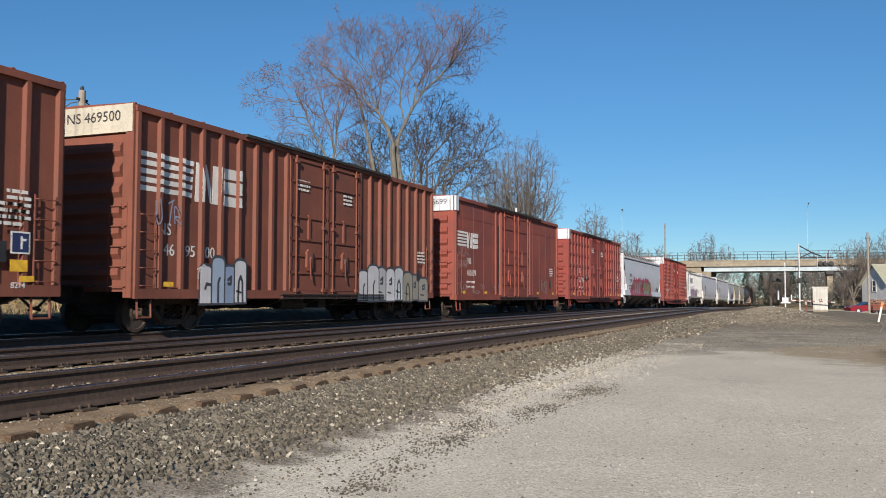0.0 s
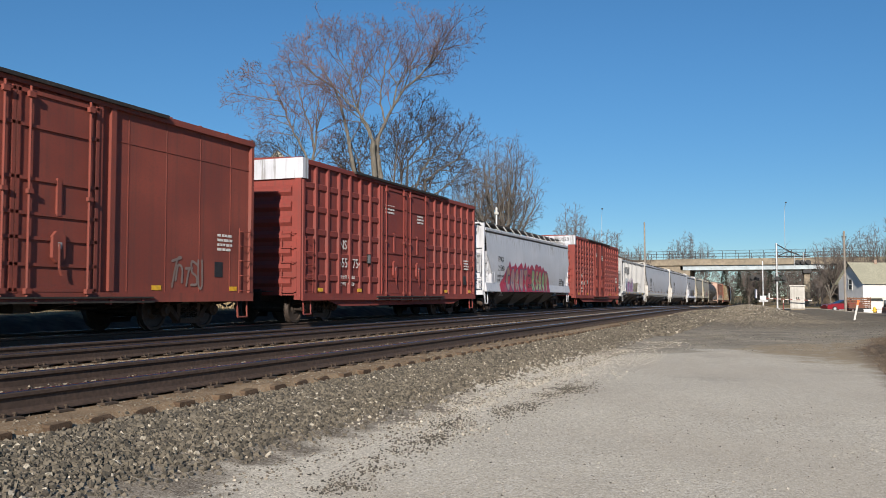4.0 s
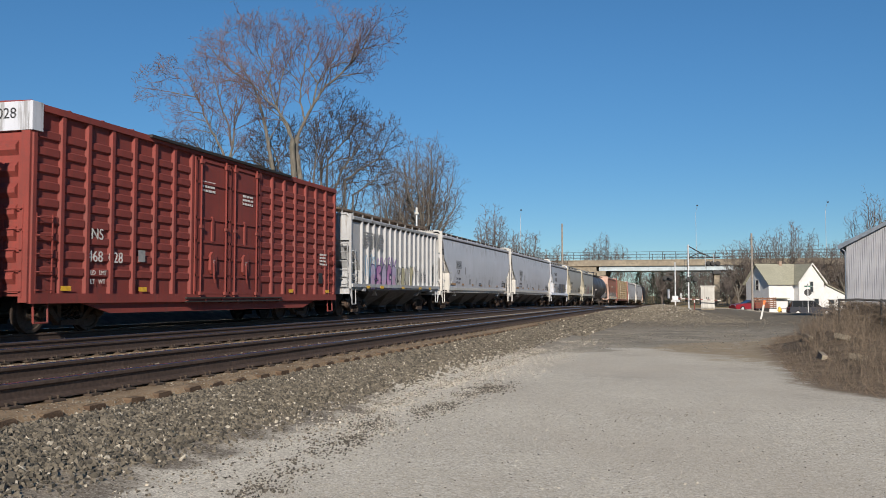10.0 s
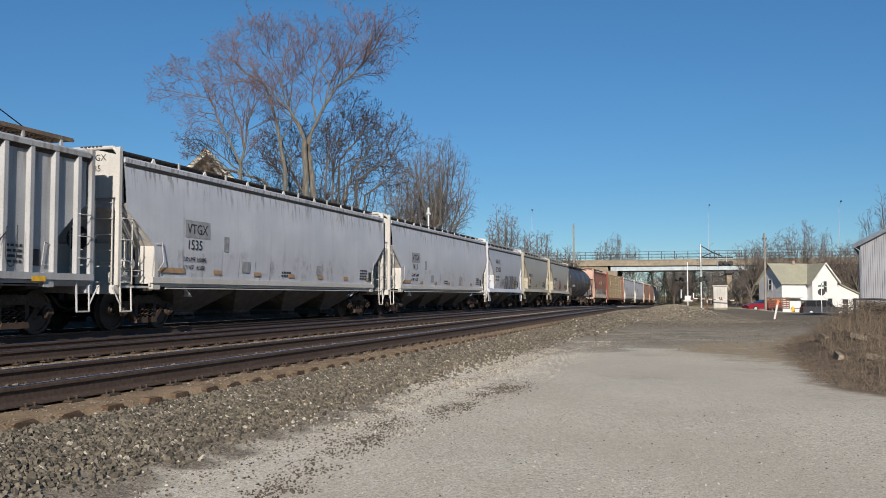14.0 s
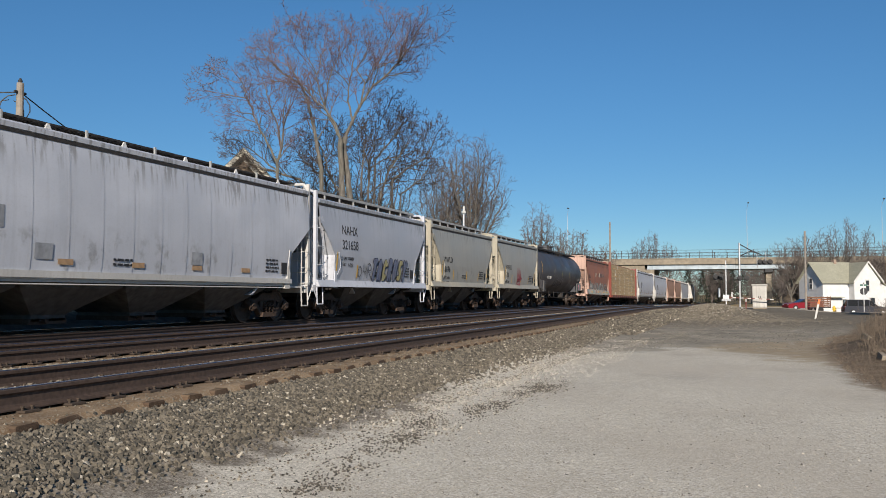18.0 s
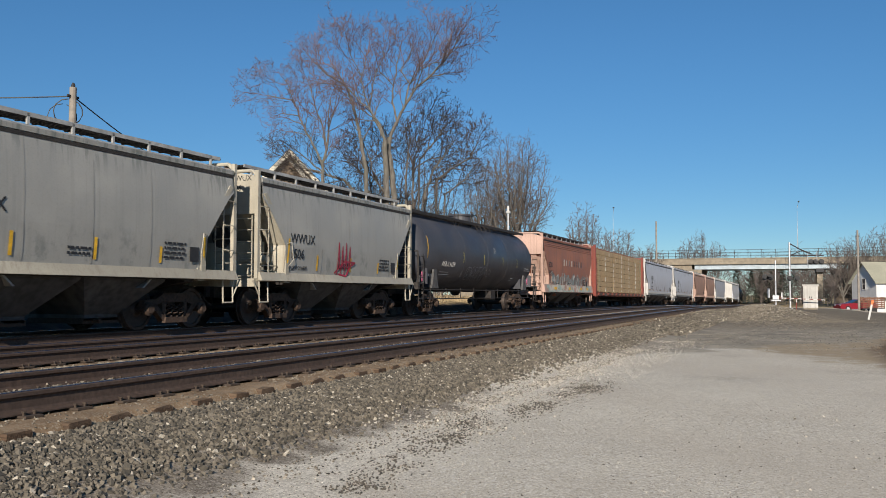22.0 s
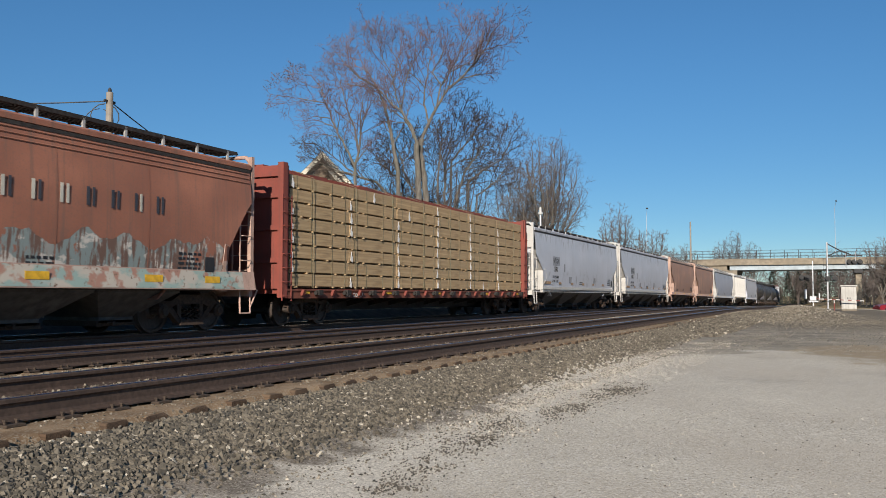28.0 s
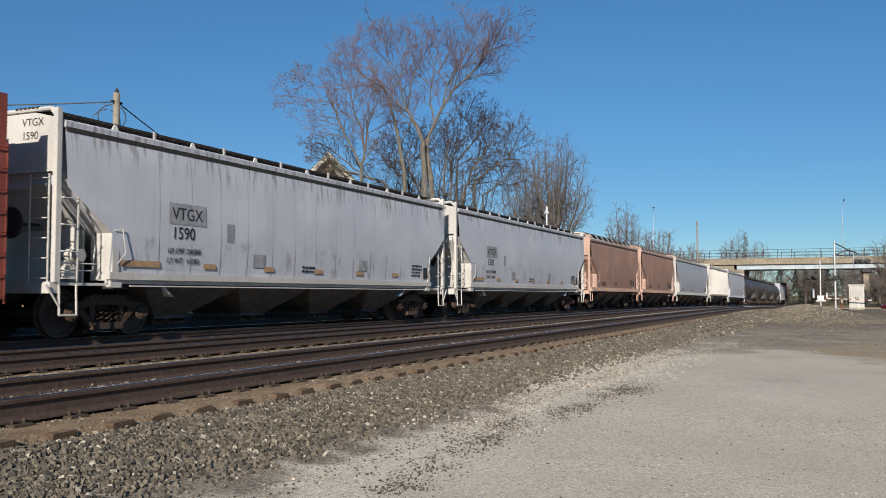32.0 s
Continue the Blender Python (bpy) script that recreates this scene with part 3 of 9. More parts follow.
# ---- railcars: local x to the camera's side, -y ahead, z up from the rail ----
def coach_ladder(y, x, z0, z1, width, steps, sideways=True):
    """Rungs and stiles of a side ladder (sideways) or of an end ladder."""
    s = Shape()
    if sideways:
        for d in (-width / 2, width / 2):
            s.box(x - 0.01, x + 0.012, y + d - 0.013, y + d + 0.013, z0, z1)
        for i in range(steps):
            z = z0 + 0.12 + (z1 - z0 - 0.2) * i / max(1, steps - 1)
            s.path([(x, y - width / 2, z), (x + 0.05, y - width / 2 + 0.04, z), (x + 0.05, y + width / 2 - 0.04, z), (x, y + width / 2, z)], 0.012)
    else:
        for d in (-width / 2, width / 2):
            s.box(x + d - 0.013, x + d + 0.013, y - 0.012, y + 0.01, z0, z1)
        for i in range(steps):
            z = z0 + 0.12 + (z1 - z0 - 0.2) * i / max(1, steps - 1)
            s.path([(x - width / 2, y, z), (x - width / 2, y - 0.05, z), (x + width / 2, y - 0.05, z), (x + width / 2, y, z)], 0.012)
    return s


_W = {}


def shared(key, make):
    """One mesh for alike pieces."""
    if key not in _W:
        _W[key] = make()
    return _W[key]


def wheelset_mesh(r):
    s = Shape()
    for k in (-1, 1):
        prof = [(-0.07, 0.10), (-0.068, r - 0.075), (-0.085, r - 0.06), (-0.085, r + 0.024), (-0.05, r + 0.026), (-0.045, r), (0.055, r - 0.006),
                (0.06, r - 0.07), (0.03, r - 0.085), (0.015, 0.17), (0.05, 0.12), (0.05, 0.085)]
        s.turned([(k * (0.765 + a), b) for a, b in prof], (0, 0, 0), 26)
        for i in range(3):   # chalk and rim marks that turn with the wheel
            a = i * 2.1
            s.box(k * 0.825 - 0.004, k * 0.825 + 0.004, math.cos(a) * (r - 0.035) - 0.02, math.cos(a) * (r - 0.035) + 0.02, math.sin(a) * (r - 0.035) - 0.02, math.sin(a) * (r - 0.035) + 0.02)
    s.turned([(-1.06, 0.075), (1.06, 0.075)], (0, 0, 0), 10)
    return s.mesh("wheelset", WHEEL_STEEL, True)


def side_frame_mesh():
    """A cast side frame with its window and bearing pockets."""
    s = Shape()
    x0, x1 = -0.075, 0.075
    top = [(-1.02, 0.50), (-0.98, 0.64), (-0.62, 0.66), (-0.36, 0.80), (0.36, 0.80), (0.62, 0.66), (0.98, 0.64), (1.02, 0.50), (0.72, 0.49), (0.42, 0.60), (-0.42, 0.60), (-0.72, 0.49)]
    s.prism(top, "x", x0, x1)
    for k in (-1, 1):
        s.prism([(k * 0.74, 0.50), (k * 0.60, 0.56), (k * 0.30, 0.24), (k * 0.34, 0.16)], "x", x0, x1)
        s.prism([(k * 0.30, 0.26), (k * 0.42, 0.40), (k * 0.42, 0.62), (k * 0.30, 0.62)], "x", x0, x1)
        s.turned([(x1 - 0.01, 0.145), (x1 + 0.05, 0.145), (x1 + 0.07, 0.10), (x1 + 0.11, 0.09)], (0, k * 0.89, 0.455), 14)
    s.prism([(-0.38, 0.15), (0.38, 0.15), (0.34, 0.27), (-0.34, 0.27)], "x", x0 - 0.03, x1 + 0.05)
    return s.mesh("side_frame", STEEL_RUST)


def spring_mesh():
    pts = [(0.055 * math.cos(i * 1.05), 0.075 * math.sin(i * 1.05), 0.27 + i * 0.0163) for i in range(18)]
    return Shape().cord(pts, 0.016, 4).mesh("spring", STEEL_RUST)


SPINNERS = []      # wheelsets with their radius and place, keyed in motions()


def truck(car, y, r=0.44, spins=True):
    t = part("truck", Shape().box(-0.95, 0.95, -0.16, 0.16, 0.50, 0.72).box(-0.22, 0.22, -0.24, 0.24, 0.68, 0.86), STEEL_DARK, car, "rusty four-wheel freight truck", pose(0, y, 0))
    for k in (-1, 1):
        part("side_frame", shared("side_frame", side_frame_mesh), None, t, at=Matrix.Translation((k * 1.0, 0, 0)) @ Matrix.Rotation(0 if k > 0 else math.pi, 4, "Z"))
        for y_ in (-0.19, 0.0, 0.19):
            part("spring", shared("spring", spring_mesh), None, t, at=pose(k * 1.07, y_, 0))
        w = part("wheelset", shared("wheels%.2f" % r, lambda: wheelset_mesh(r)), None, t, at=pose(0, k * 0.89, r))
        if spins:
            SPINNERS.append((w, r, k * 0.89))
    for k in (-1, 1):
        part("brake_beam", shared("beam", lambda: Shape().box(-0.75, 0.75, -0.03, 0.03, 0.30, 0.38).mesh("brake_beam", STEEL_DARK)), None, t, at=pose(0, k * 0.43, 0))
    return t


def coupler_mesh():
    s = Shape()
    s.box(-0.09, 0.09, -0.62, 0.25, 0.76, 0.95)
    s.prism([(-0.16, -0.60), (0.16, -0.60), (0.20, -0.78), (0.08, -0.90), (-0.05, -0.80), (-0.17, -0.86)], "z", 0.70, 1.0)
    s.path([(-0.35, -0.10, 0.8), (-0.30, -0.45, 0.55), (-0.12, -0.85, 0.50)], 0.03, 6)
    return s.mesh("coupler", STEEL_DARK)


def running_gear(car, half, inset, r=0.44, spins=True):
    for k in (-1, 1):
        truck(car, k * (half - inset), r, spins)
        part("coupler", shared("coupler", coupler_mesh), None, car, at=Matrix.Translation((0, k * half, 0)) @ Matrix.Rotation(0 if k < 0 else math.pi, 4, "Z"))


def marks(car, x, specs, material):
    """Rows of small writing too small to read: thin bars. specs: (y, z, width, rows)."""
    for y, z, w, rows in specs:
        s = Shape()
        rng = random.Random(int(y * 100 + z * 10))
        for i in range(rows):
            a = 0.0
            while a < w - 0.06:
                b = a + rng.uniform(0.06, 0.22)
                s.box(x, x + 0.004, y + a, y + min(b, w), z - 0.11 * i, z - 0.11 * i + 0.06)
                a = b + 0.04
        tagged(part("stencil", s, material, car), kind="stuff")


def yellow(car, x, ys, z, w=0.30, h=0.10):
    me = shared("yellow%.2f%.2f" % (w, h), lambda: Shape().box(0, 0.005, -w / 2, w / 2, -h / 2, h / 2).mesh("reflector", YELLOW_MARK))
    for y in ys:
        part("reflector", me, None, car, at=pose(x, y, z))


def clipped(poly, lo, hi):
    """The part of a convex (y, z) outline between two values of y."""
    for sign, at in ((1, lo), (-1, hi)):
        out = []
        for a, b in zip(poly, poly[1:] + poly[:1]):
            da, db = sign * (a[0] - at), sign * (b[0] - at)
            if da >= 0:
                out.append(a)
            if da * db < 0:
                t = da / (da - db)
                out.append((a[0] + (b[0] - a[0]) * t, a[1] + (b[1] - a[1]) * t))
        poly = out
        if len(poly) < 3:
            return []
    return poly


def painted(car, name, poly, x, material, sheet=None, posts=()):
    """Paint laid on the side: on the sheet and over the faces of the posts that stand on it."""
    if sheet is None:
        return part(name, Shape().prism(poly, "x", x, x + 0.005), material, car)
    s = Shape().prism(poly, "x", sheet, sheet + 0.004)
    for y in posts:
        face = clipped(poly, y - 0.05, y + 0.05)
        if face:
            s.prism(face, "x", x, x + 0.004)
    return part(name, s, material, car)


def tan_marks(car, x, ys, z, w=0.30, h=0.10):
    me = shared("tanmark%.2f%.2f" % (w, h), lambda: Shape().box(0, 0.005, -w / 2, w / 2, -h / 2, h / 2).mesh("reflector", TAN_MARK))
    for y in ys:
        part("reflector", me, None, car, at=pose(x, y, z))


def logo(car, x, y, z, size, material, sheet=None, posts=()):
    """Stripes running into two heavy slanted blocks, as plain shapes."""
    for i in range(5):
        zz = z + size * (0.86 - i * 0.20)
        y1 = y + size * (2.0 - 0.02 * i)
        painted(car, "stripe", [(y, zz), (y1, zz), (y1, zz + size * 0.12), (y, zz + size * 0.12)], x, material, sheet, posts)
    k = y + size * 2.05
    wedges = ([(0, 0), (0.27, 0), (0.27, 0.60), (0.10, 1), (0, 1)], [(0.34, 0.95), (0.60, 0.05), (0.66, 0.0), (0.66, 0.38), (0.42, 1.0)], [(0.71, 0), (0.98, 0), (0.98, 1), (0.71, 1)])
    blocks = ([(0.02, 0.0), (0.85, 0.0), (0.95, 0.12), (0.95, 0.26), (0.02, 0.26)], [(0.0, 0.42), (0.10, 0.33), (0.95, 0.33), (0.95, 0.56), (0.85, 0.65), (0.0, 0.65)], [(0.0, 0.72), (0.95, 0.72), (0.95, 1.0), (0.12, 1.0), (0.0, 0.88)])
    for out, d in [(w, 0.0) for w in wedges] + [(b, 1.04) for b in blocks]:
        painted(car, "emblem", [(k + size * (d + a * 0.98 + 0.04 * b), z - size * 0.02 + size * b) for a, b in out], x, material, sheet, posts)


GRAFFITI = {}


def spray(name, colour):
    if name not in GRAFFITI:
        GRAFFITI[name] = paint(name, colour, tint(colour, 0.5), 0.2, 0.5, 0.2)
    return GRAFFITI[name]


def brush_line(s, xf, pts, width, off):
    """A spray stroke laid on the car's side: strips with round ends that follow the sheet's curve."""
    for i, (a, b) in enumerate(zip(pts, pts[1:])):
        o = off + 0.0005 * i
        d = Vector((b[0] - a[0], b[1] - a[1]))
        if d.length < 1e-4:
            continue
        q = Vector((-d.y, d.x)).normalized() * width / 2
        n = max(1, int(d.length / 0.25))
        row = []
        for j in range(n + 1):
            m = Vector(a) + d * (j / n)
            for e in (m + q, m - q):
                row.append((xf(e.y) + o, e.x, e.y))
        s.add(row, [(2 * j, 2 * j + 1, 2 * j + 3, 2 * j + 2) for j in range(n)])
    for i, a in enumerate(pts):
        ring = [(a[0] + math.cos(k * 0.7854) * width / 2, a[1] + math.sin(k * 0.7854) * width / 2) for k in range(8)]
        s.add([(xf(z) + off + 0.0002 + 0.0005 * i, y, z) for y, z in ring], [tuple(range(8))])
    return s


FORMS = (  # plain bulging outlines: hooks, rings, arches, forks
    [(0.85, 0.85), (0.4, 1.0), (0.1, 0.7), (0.1, 0.25), (0.4, 0.0), (0.85, 0.15)],
    [(0.5, 1.0), (0.12, 0.75), (0.12, 0.25), (0.5, 0.0), (0.88, 0.25), (0.88, 0.75), (0.5, 1.0)],
    [(0.1, 1.0), (0.12, 0.2), (0.45, 0.0), (0.82, 0.2), (0.9, 1.0)],
    [(0.1, 0.0), (0.12, 0.8), (0.45, 1.0), (0.8, 0.7), (0.9, 0.0)],
    [(0.05, 0.95), (0.95, 1.0), (0.55, 0.95), (0.5, 0.0)],
    [(0.1, 0.0), (0.1, 1.0), (0.7, 0.95), (0.75, 0.55), (0.15, 0.5), (0.9, 0.0)],
    [(0.05, 1.0), (0.45, 0.5), (0.95, 1.0), (0.45, 0.5), (0.4, 0.0)],
    [(0.85, 0.95), (0.25, 0.95), (0.2, 0.55), (0.8, 0.45), (0.75, 0.05), (0.1, 0.05)],
)


def bubbles(car, xf, y0, y1, z0, z1, order, outline, fills, seed, back=None, lean=0.08, weight=0.36, fade=None, ends=(0.22, 0.4)):
    """Spray-painted lettering-like forms: a jagged cloud behind, dark outline, coloured fill and highlights."""
    rng = random.Random(seed)
    count = len(order)
    w, h = (y1 - y0) / count, z1 - z0
    if back:
        s = Shape()
        n = count * 4
        top, low_ = [], []
        for i in range(n + 1):
            a = y0 - w * 1.1 + (y1 - y0 + w * 1.7) * i / n
            edge = min(1.0, 3.2 * i / n + ends[0], 5.0 * (n - i) / n + ends[1])
            top.append((a + rng.uniform(-0.05, 0.05), z0 + h * edge * (rng.uniform(0.9, 1.02) if rng.random() < 0.6 else rng.uniform(1.06, 1.24))))
            low_.append((a, z0 - h * 0.01))
        for i in range(n):
            zs = [0, 0.25, 0.5, 0.75, 1.0]
            v = []
            for (ya, za), (yb, zb) in ((low_[i], top[i]), (low_[i + 1], top[i + 1])):
                for t in zs:
                    z = za + (zb - za) * t
                    v.append((xf(z) + 0.006, ya + (yb - ya) * t, z))
            s.add(v, [(t, t + 1, t + 6, t + 5) for t in range(4)])
        part("graffiti_cloud", s, back, car)
        rim = Shape()
        for j in range(n):
            brush_line(rim, xf, [top[j], top[j + 1]], 0.05, 0.007)
        part("graffiti_rim", rim, spray("spray_wine", (0.26, 0.03, 0.12)), car)
    for i, k in enumerate(order):
        sc = rng.uniform(0.9, 1.0)
        pts = []
        for a, b in FORMS[k]:
            z = z0 + h * (0.15 + 0.71 * b) * sc
            pts.append((y0 + w * (i + 0.24 + 0.52 * a) + lean * (z - z0), z))
        wd = w * weight
        g = part("graffiti_letter", brush_line(Shape(), xf, pts, wd * 1.34, 0.010 + 0.005 * (i % 2)), outline, car)
        part("graffiti_fill", brush_line(Shape(), xf, pts, wd, 0.016 + 0.005 * (i % 2)), fills[i % len(fills)], g)
        if fade:
            part("graffiti_fade", brush_line(Shape(), xf, [p for p in pts if p[1] < z0 + h * 0.62] or pts[:2], wd * 0.55, 0.021 + 0.005 * (i % 2)), fade, g)


def throw_up(car, xf, y0, y1, z0, z1, tops, outline, fills, seed):
    """Fat round-topped spray letters: an outline, a pale body and a few inner strokes each. tops: each one's share of the height."""
    rng = random.Random(seed)
    step_y = (y1 - y0) / len(tops)

    def blob(a, b, lo, hi, off):
        out = [(a, lo), (b, lo)]
        r = (b - a) / 2
        out += [(a + r + r * math.copysign(abs(math.cos(i * 0.3927)) ** 0.7, math.cos(i * 0.3927)), hi - r * 0.55 + r * 0.55 * math.sin(i * 0.3927)) for i in range(9)]
        return Shape().prism(out, "x", xf(lo) + off, xf(lo) + off + 0.001)

    for i, top in enumerate(tops):
        a = y0 + i * step_y - 0.05 * step_y
        b = a + step_y * rng.uniform(1.02, 1.30)
        lo = z0 + rng.uniform(0, 0.05)
        hi = z0 + (z1 - z0) * top
        off = 0.003 + 0.004 * (i % 2)
        letter = part("graffiti_letter", blob(a - 0.02, b + 0.02, lo - 0.02, hi + 0.04, off), outline, car)
        part("graffiti_fill", blob(a + 0.03, b - 0.03, lo + 0.03, hi - 0.03, off + 0.0015), fills[i % len(fills)], letter)
        c, w, h = (a + b) / 2, b - a, hi - lo
        kind = rng.randrange(4)
        strokes = ([(c, lo + h * 0.05), (c, lo + h * 0.45), (c + w * 0.1, lo + h * 0.55)],
                   [(c - w * 0.1, lo + h * 0.62), (c + w * 0.12, lo + h * 0.70), (c + w * 0.1, lo + h * 0.52), (c - w * 0.1, lo + h * 0.52)],
                   [(c + w * 0.42, lo + h * 0.50), (c + w * 0.05, lo + h * 0.52), (c - w * 0.05, lo + h * 0.40)],
                   [(c - w * 0.18, lo + h * 0.06), (c - w * 0.14, lo + h * 0.5), (c, lo + h * 0.62), (c + w * 0.14, lo + h * 0.5), (c + w * 0.18, lo + h * 0.06)])[kind]
        part("graffiti_stroke", brush_line(Shape(), xf, strokes, 0.075, off + 0.0035), outline, letter)
        if rng.random() < 0.6:
            part("graffiti_stroke", brush_line(Shape(), xf, [(c - w * 0.3, lo + h * 0.28), (c + w * 0.05, lo + h * 0.25)], 0.05, off + 0.0035), outline, letter)


def scrawl(car, xf, y0, y1, z0, z1, material, seed, r=0.025, turns=5):
    """A quick tag: letter-like strokes of one thin spray line."""
    rng = random.Random(seed)
    count = max(2, turns)
    w = (y1 - y0) / count
    s = Shape()
    for i in range(count):
        h = (z1 - z0) * rng.uniform(0.55, 1.0)
        base = z0 + (z1 - z0 - h) * rng.random()
        lean, wide = rng.uniform(-0.1, 0.35), rng.uniform(0.75, 1.15)
        pts = []
        for a, b in FORMS[rng.randrange(len(FORMS))]:
            pts.append((y0 + w * (i + a * wide) + lean * b * h + rng.gauss(0, 0.02), base + b * h + rng.gauss(0, 0.02)))
        smooth = []
        for k in range(len(pts) - 1):      # rounded corners
            p0, p1, p2, p3 = pts[max(0, k - 1)], pts[k], pts[k + 1], pts[min(len(pts) - 1, k + 2)]
            for q in (0.0, 0.33, 0.67):
                smooth.append(tuple(0.5 * (2 * p1[c] + (p2[c] - p0[c]) * q + (2 * p0[c] - 5 * p1[c] + 4 * p2[c] - p3[c]) * q * q + (3 * p1[c] - p0[c] - 3 * p2[c] + p3[c]) * q ** 3) for c in (0, 1)))
        brush_line(s, xf, smooth + [pts[-1]], r * 1.5, 0.004)
    tagged(part("tag", s, material, car), kind="stuff")


def boxcar(u0, u1, mat, label, press=5, top=4.56, low=0.78, ribs=9, style="post", door=(0.0, 3.2), white_top=None, wrap=True, number="", end_number="", logo_at=None, wide=1.52, sill_deep=0.0, group="freight train", spins=True, extra=None):
    """A steel boxcar with side posts, double plug doors, ribbed ends, ladders and running gear."""
    half = (u1 - u0) / 2
    car = thing("boxcar", Matrix.Identity(4), label, "boxcar", group)
    e = half - 0.12
    roof_z = top - 0.09
    part("body", Shape().box(-wide, wide, -e, e, low + 0.12, roof_z), mat, car)
    # roof: shallow pitch with seams
    s = Shape().prism([(-wide - 0.03, roof_z), (wide + 0.03, roof_z), (wide + 0.03, roof_z + 0.05), (0, roof_z + 0.09), (-wide - 0.03, roof_z + 0.05)], "y", -e - 0.04, e + 0.04)
    roof = part("roof", s, mat, car)
    seam = Shape().prism([(-wide - 0.035, roof_z + 0.05), (-wide - 0.035, roof_z + 0.07), (0, roof_z + 0.115), (wide + 0.035, roof_z + 0.07), (wide + 0.035, roof_z + 0.05), (0, roof_z + 0.09)], "y", -0.03, 0.03).mesh("seam", mat)
    n = 14
    for i in range(n + 1):
        part("roof_seam", seam, None, roof, at=pose(0, -e + 2 * e * i / n, 0))
    rail_top = Shape()
    for k in (-1, 1):
        rail_top.box(k * (wide + 0.045) - 0.045, k * (wide + 0.045) + 0.045, -e - 0.02, e + 0.02, roof_z - 0.10, roof_z + 0.02)
    part("top_chord", rail_top, mat, car)
    sill = Shape()
    for k in (-1, 1):
        sill.box(k * (wide + 0.03) - 0.06, k * (wide + 0.03) + 0.06, -e, e, low - 0.02, low + 0.18)
        if sill_deep:
            sill.prism([(-e * 0.80, low), (e * 0.80, low), (e * 0.66, low - sill_deep), (-e * 0.66, low - sill_deep)], "x", k * (wide - 0.02) - 0.02, k * (wide - 0.02) + 0.02)
    part("side_sill", sill, mat, car)
    # side posts
    d0, d1 = door[0] - door[1] / 2, door[0] + door[1] / 2
    rib_h = roof_z - 0.10 - (low + 0.18)
    if style == "post":
        rib = Shape().prism([(0, -0.070), (0.085, -0.048), (0.085, 0.048), (0, 0.070)], "z", 0, rib_h).mesh("side_post", mat)
    else:
        rib = Shape().prism([(0, -0.075), (0.075, -0.05), (0.075, 0.05), (0, 0.075)], "z", 0, rib_h).mesh("side_post", mat)
    ys = []
    if style != "smooth":
        for a, b, m in ((-e + 0.06, d0 - 0.08, ribs), (d1 + 0.08, e - 0.06, ribs)):
            ys += [a + (b - a) * i / (m - 1) for i in range(m)]
    else:
        ys = [-e + 0.05, d0 - 0.06, d1 + 0.06, e - 0.05]
    for y in ys:
        for k in (-1, 1):
            part("side_post", rib, None, car, at=Matrix.Translation((k * wide, y, low + 0.18)) @ Matrix.Rotation(0 if k > 0 else math.pi, 4, "Z"))
    if style == "ladderwork":     # horizontal stiffeners pressed between the posts
        for a, b in zip(ys, ys[1:]):
            if b - a > 1.2:
                continue
            bar = shared("pressing%.2f" % (b - a), lambda: Shape().prism([(-0.10, 0), (0.10, 0.0), (0.07, 0.045), (-0.07, 0.045)], "y", -(b - a) / 2 + 0.09, (b - a) / 2 - 0.09).mesh("pressing", mat))
            for i in range(press):
                part("pressing", bar, None, car, at=Matrix.Translation((wide, (a + b) / 2, low + 0.62 + (rib_h - 0.75) * i / (press - 0.6))) @ Matrix.Rotation(math.pi / 2, 4, "Y"))
    # plug doors
    dw = door[1] / 2
    for k, yc in enumerate((d0 + dw / 2, d1 - dw / 2)):
        z0, z1 = low + 0.16, roof_z - 0.16
        dr = part("door", Shape().box(wide - 0.02, wide + 0.065, yc - dw / 2 + 0.02, yc + dw / 2 - 0.02, z0, z1), mat, car, "plug door with locking rods")
        fr = Shape()
        for y in (yc - dw / 2 + 0.05, yc + dw / 2 - 0.05):
            fr.box(wide + 0.06, wide + 0.10, y - 0.04, y + 0.04, z0, z1)
        for f_ in (0.015, 0.14, 0.27, 0.39, 0.56, 0.82, 0.985):
            z = z0 + (z1 - z0) * f_
            fr.box(wide + 0.06, wide + 0.10, yc - dw / 2 + 0.02, yc + dw / 2 - 0.02, z - 0.03, z + 0.03)
        part("door_frame", fr, mat, dr)
        part("door_stile", Shape().box(wide + 0.06, wide + 0.11, yc - 0.05, yc + 0.05, z0 + (z1 - z0) * 0.39, z0 + (z1 - z0) * 0.58), mat, dr)
        part("lock_housing", Shape().slab(wide + 0.08, wide + 0.15, yc - 0.17, yc + 0.13, z0 + 0.55, z0 + 1.12, 0.09), mat, dr)
        part("placard", Shape().box(wide + 0.151, wide + 0.154, yc - 0.05, yc + 0.04, z0 + 0.80, z0 + 0.92), GREY_MARK, dr)
        rod_mesh = shared("rod%.2f" % (z1 - z0), lambda: Shape().tube((0, 0, 0), (0, 0, z1 - z0 + 0.1), 0.024, 0.024, 6).box(-0.02, 0.05, -0.07, 0.07, 0.05, 0.14).box(-0.02, 0.05, -0.07, 0.07, z1 - z0 - 0.1, z1 - z0).box(-0.02, 0.05, -0.06, 0.06, (z1 - z0) * 0.5, (z1 - z0) * 0.5 + 0.08).mesh("lock_rod", mat))
        for y in (yc - dw * 0.36, yc + dw * 0.36):
            part("lock_rod", rod_mesh, None, dr, at=pose(wide + 0.125, y, z0 - 0.06))
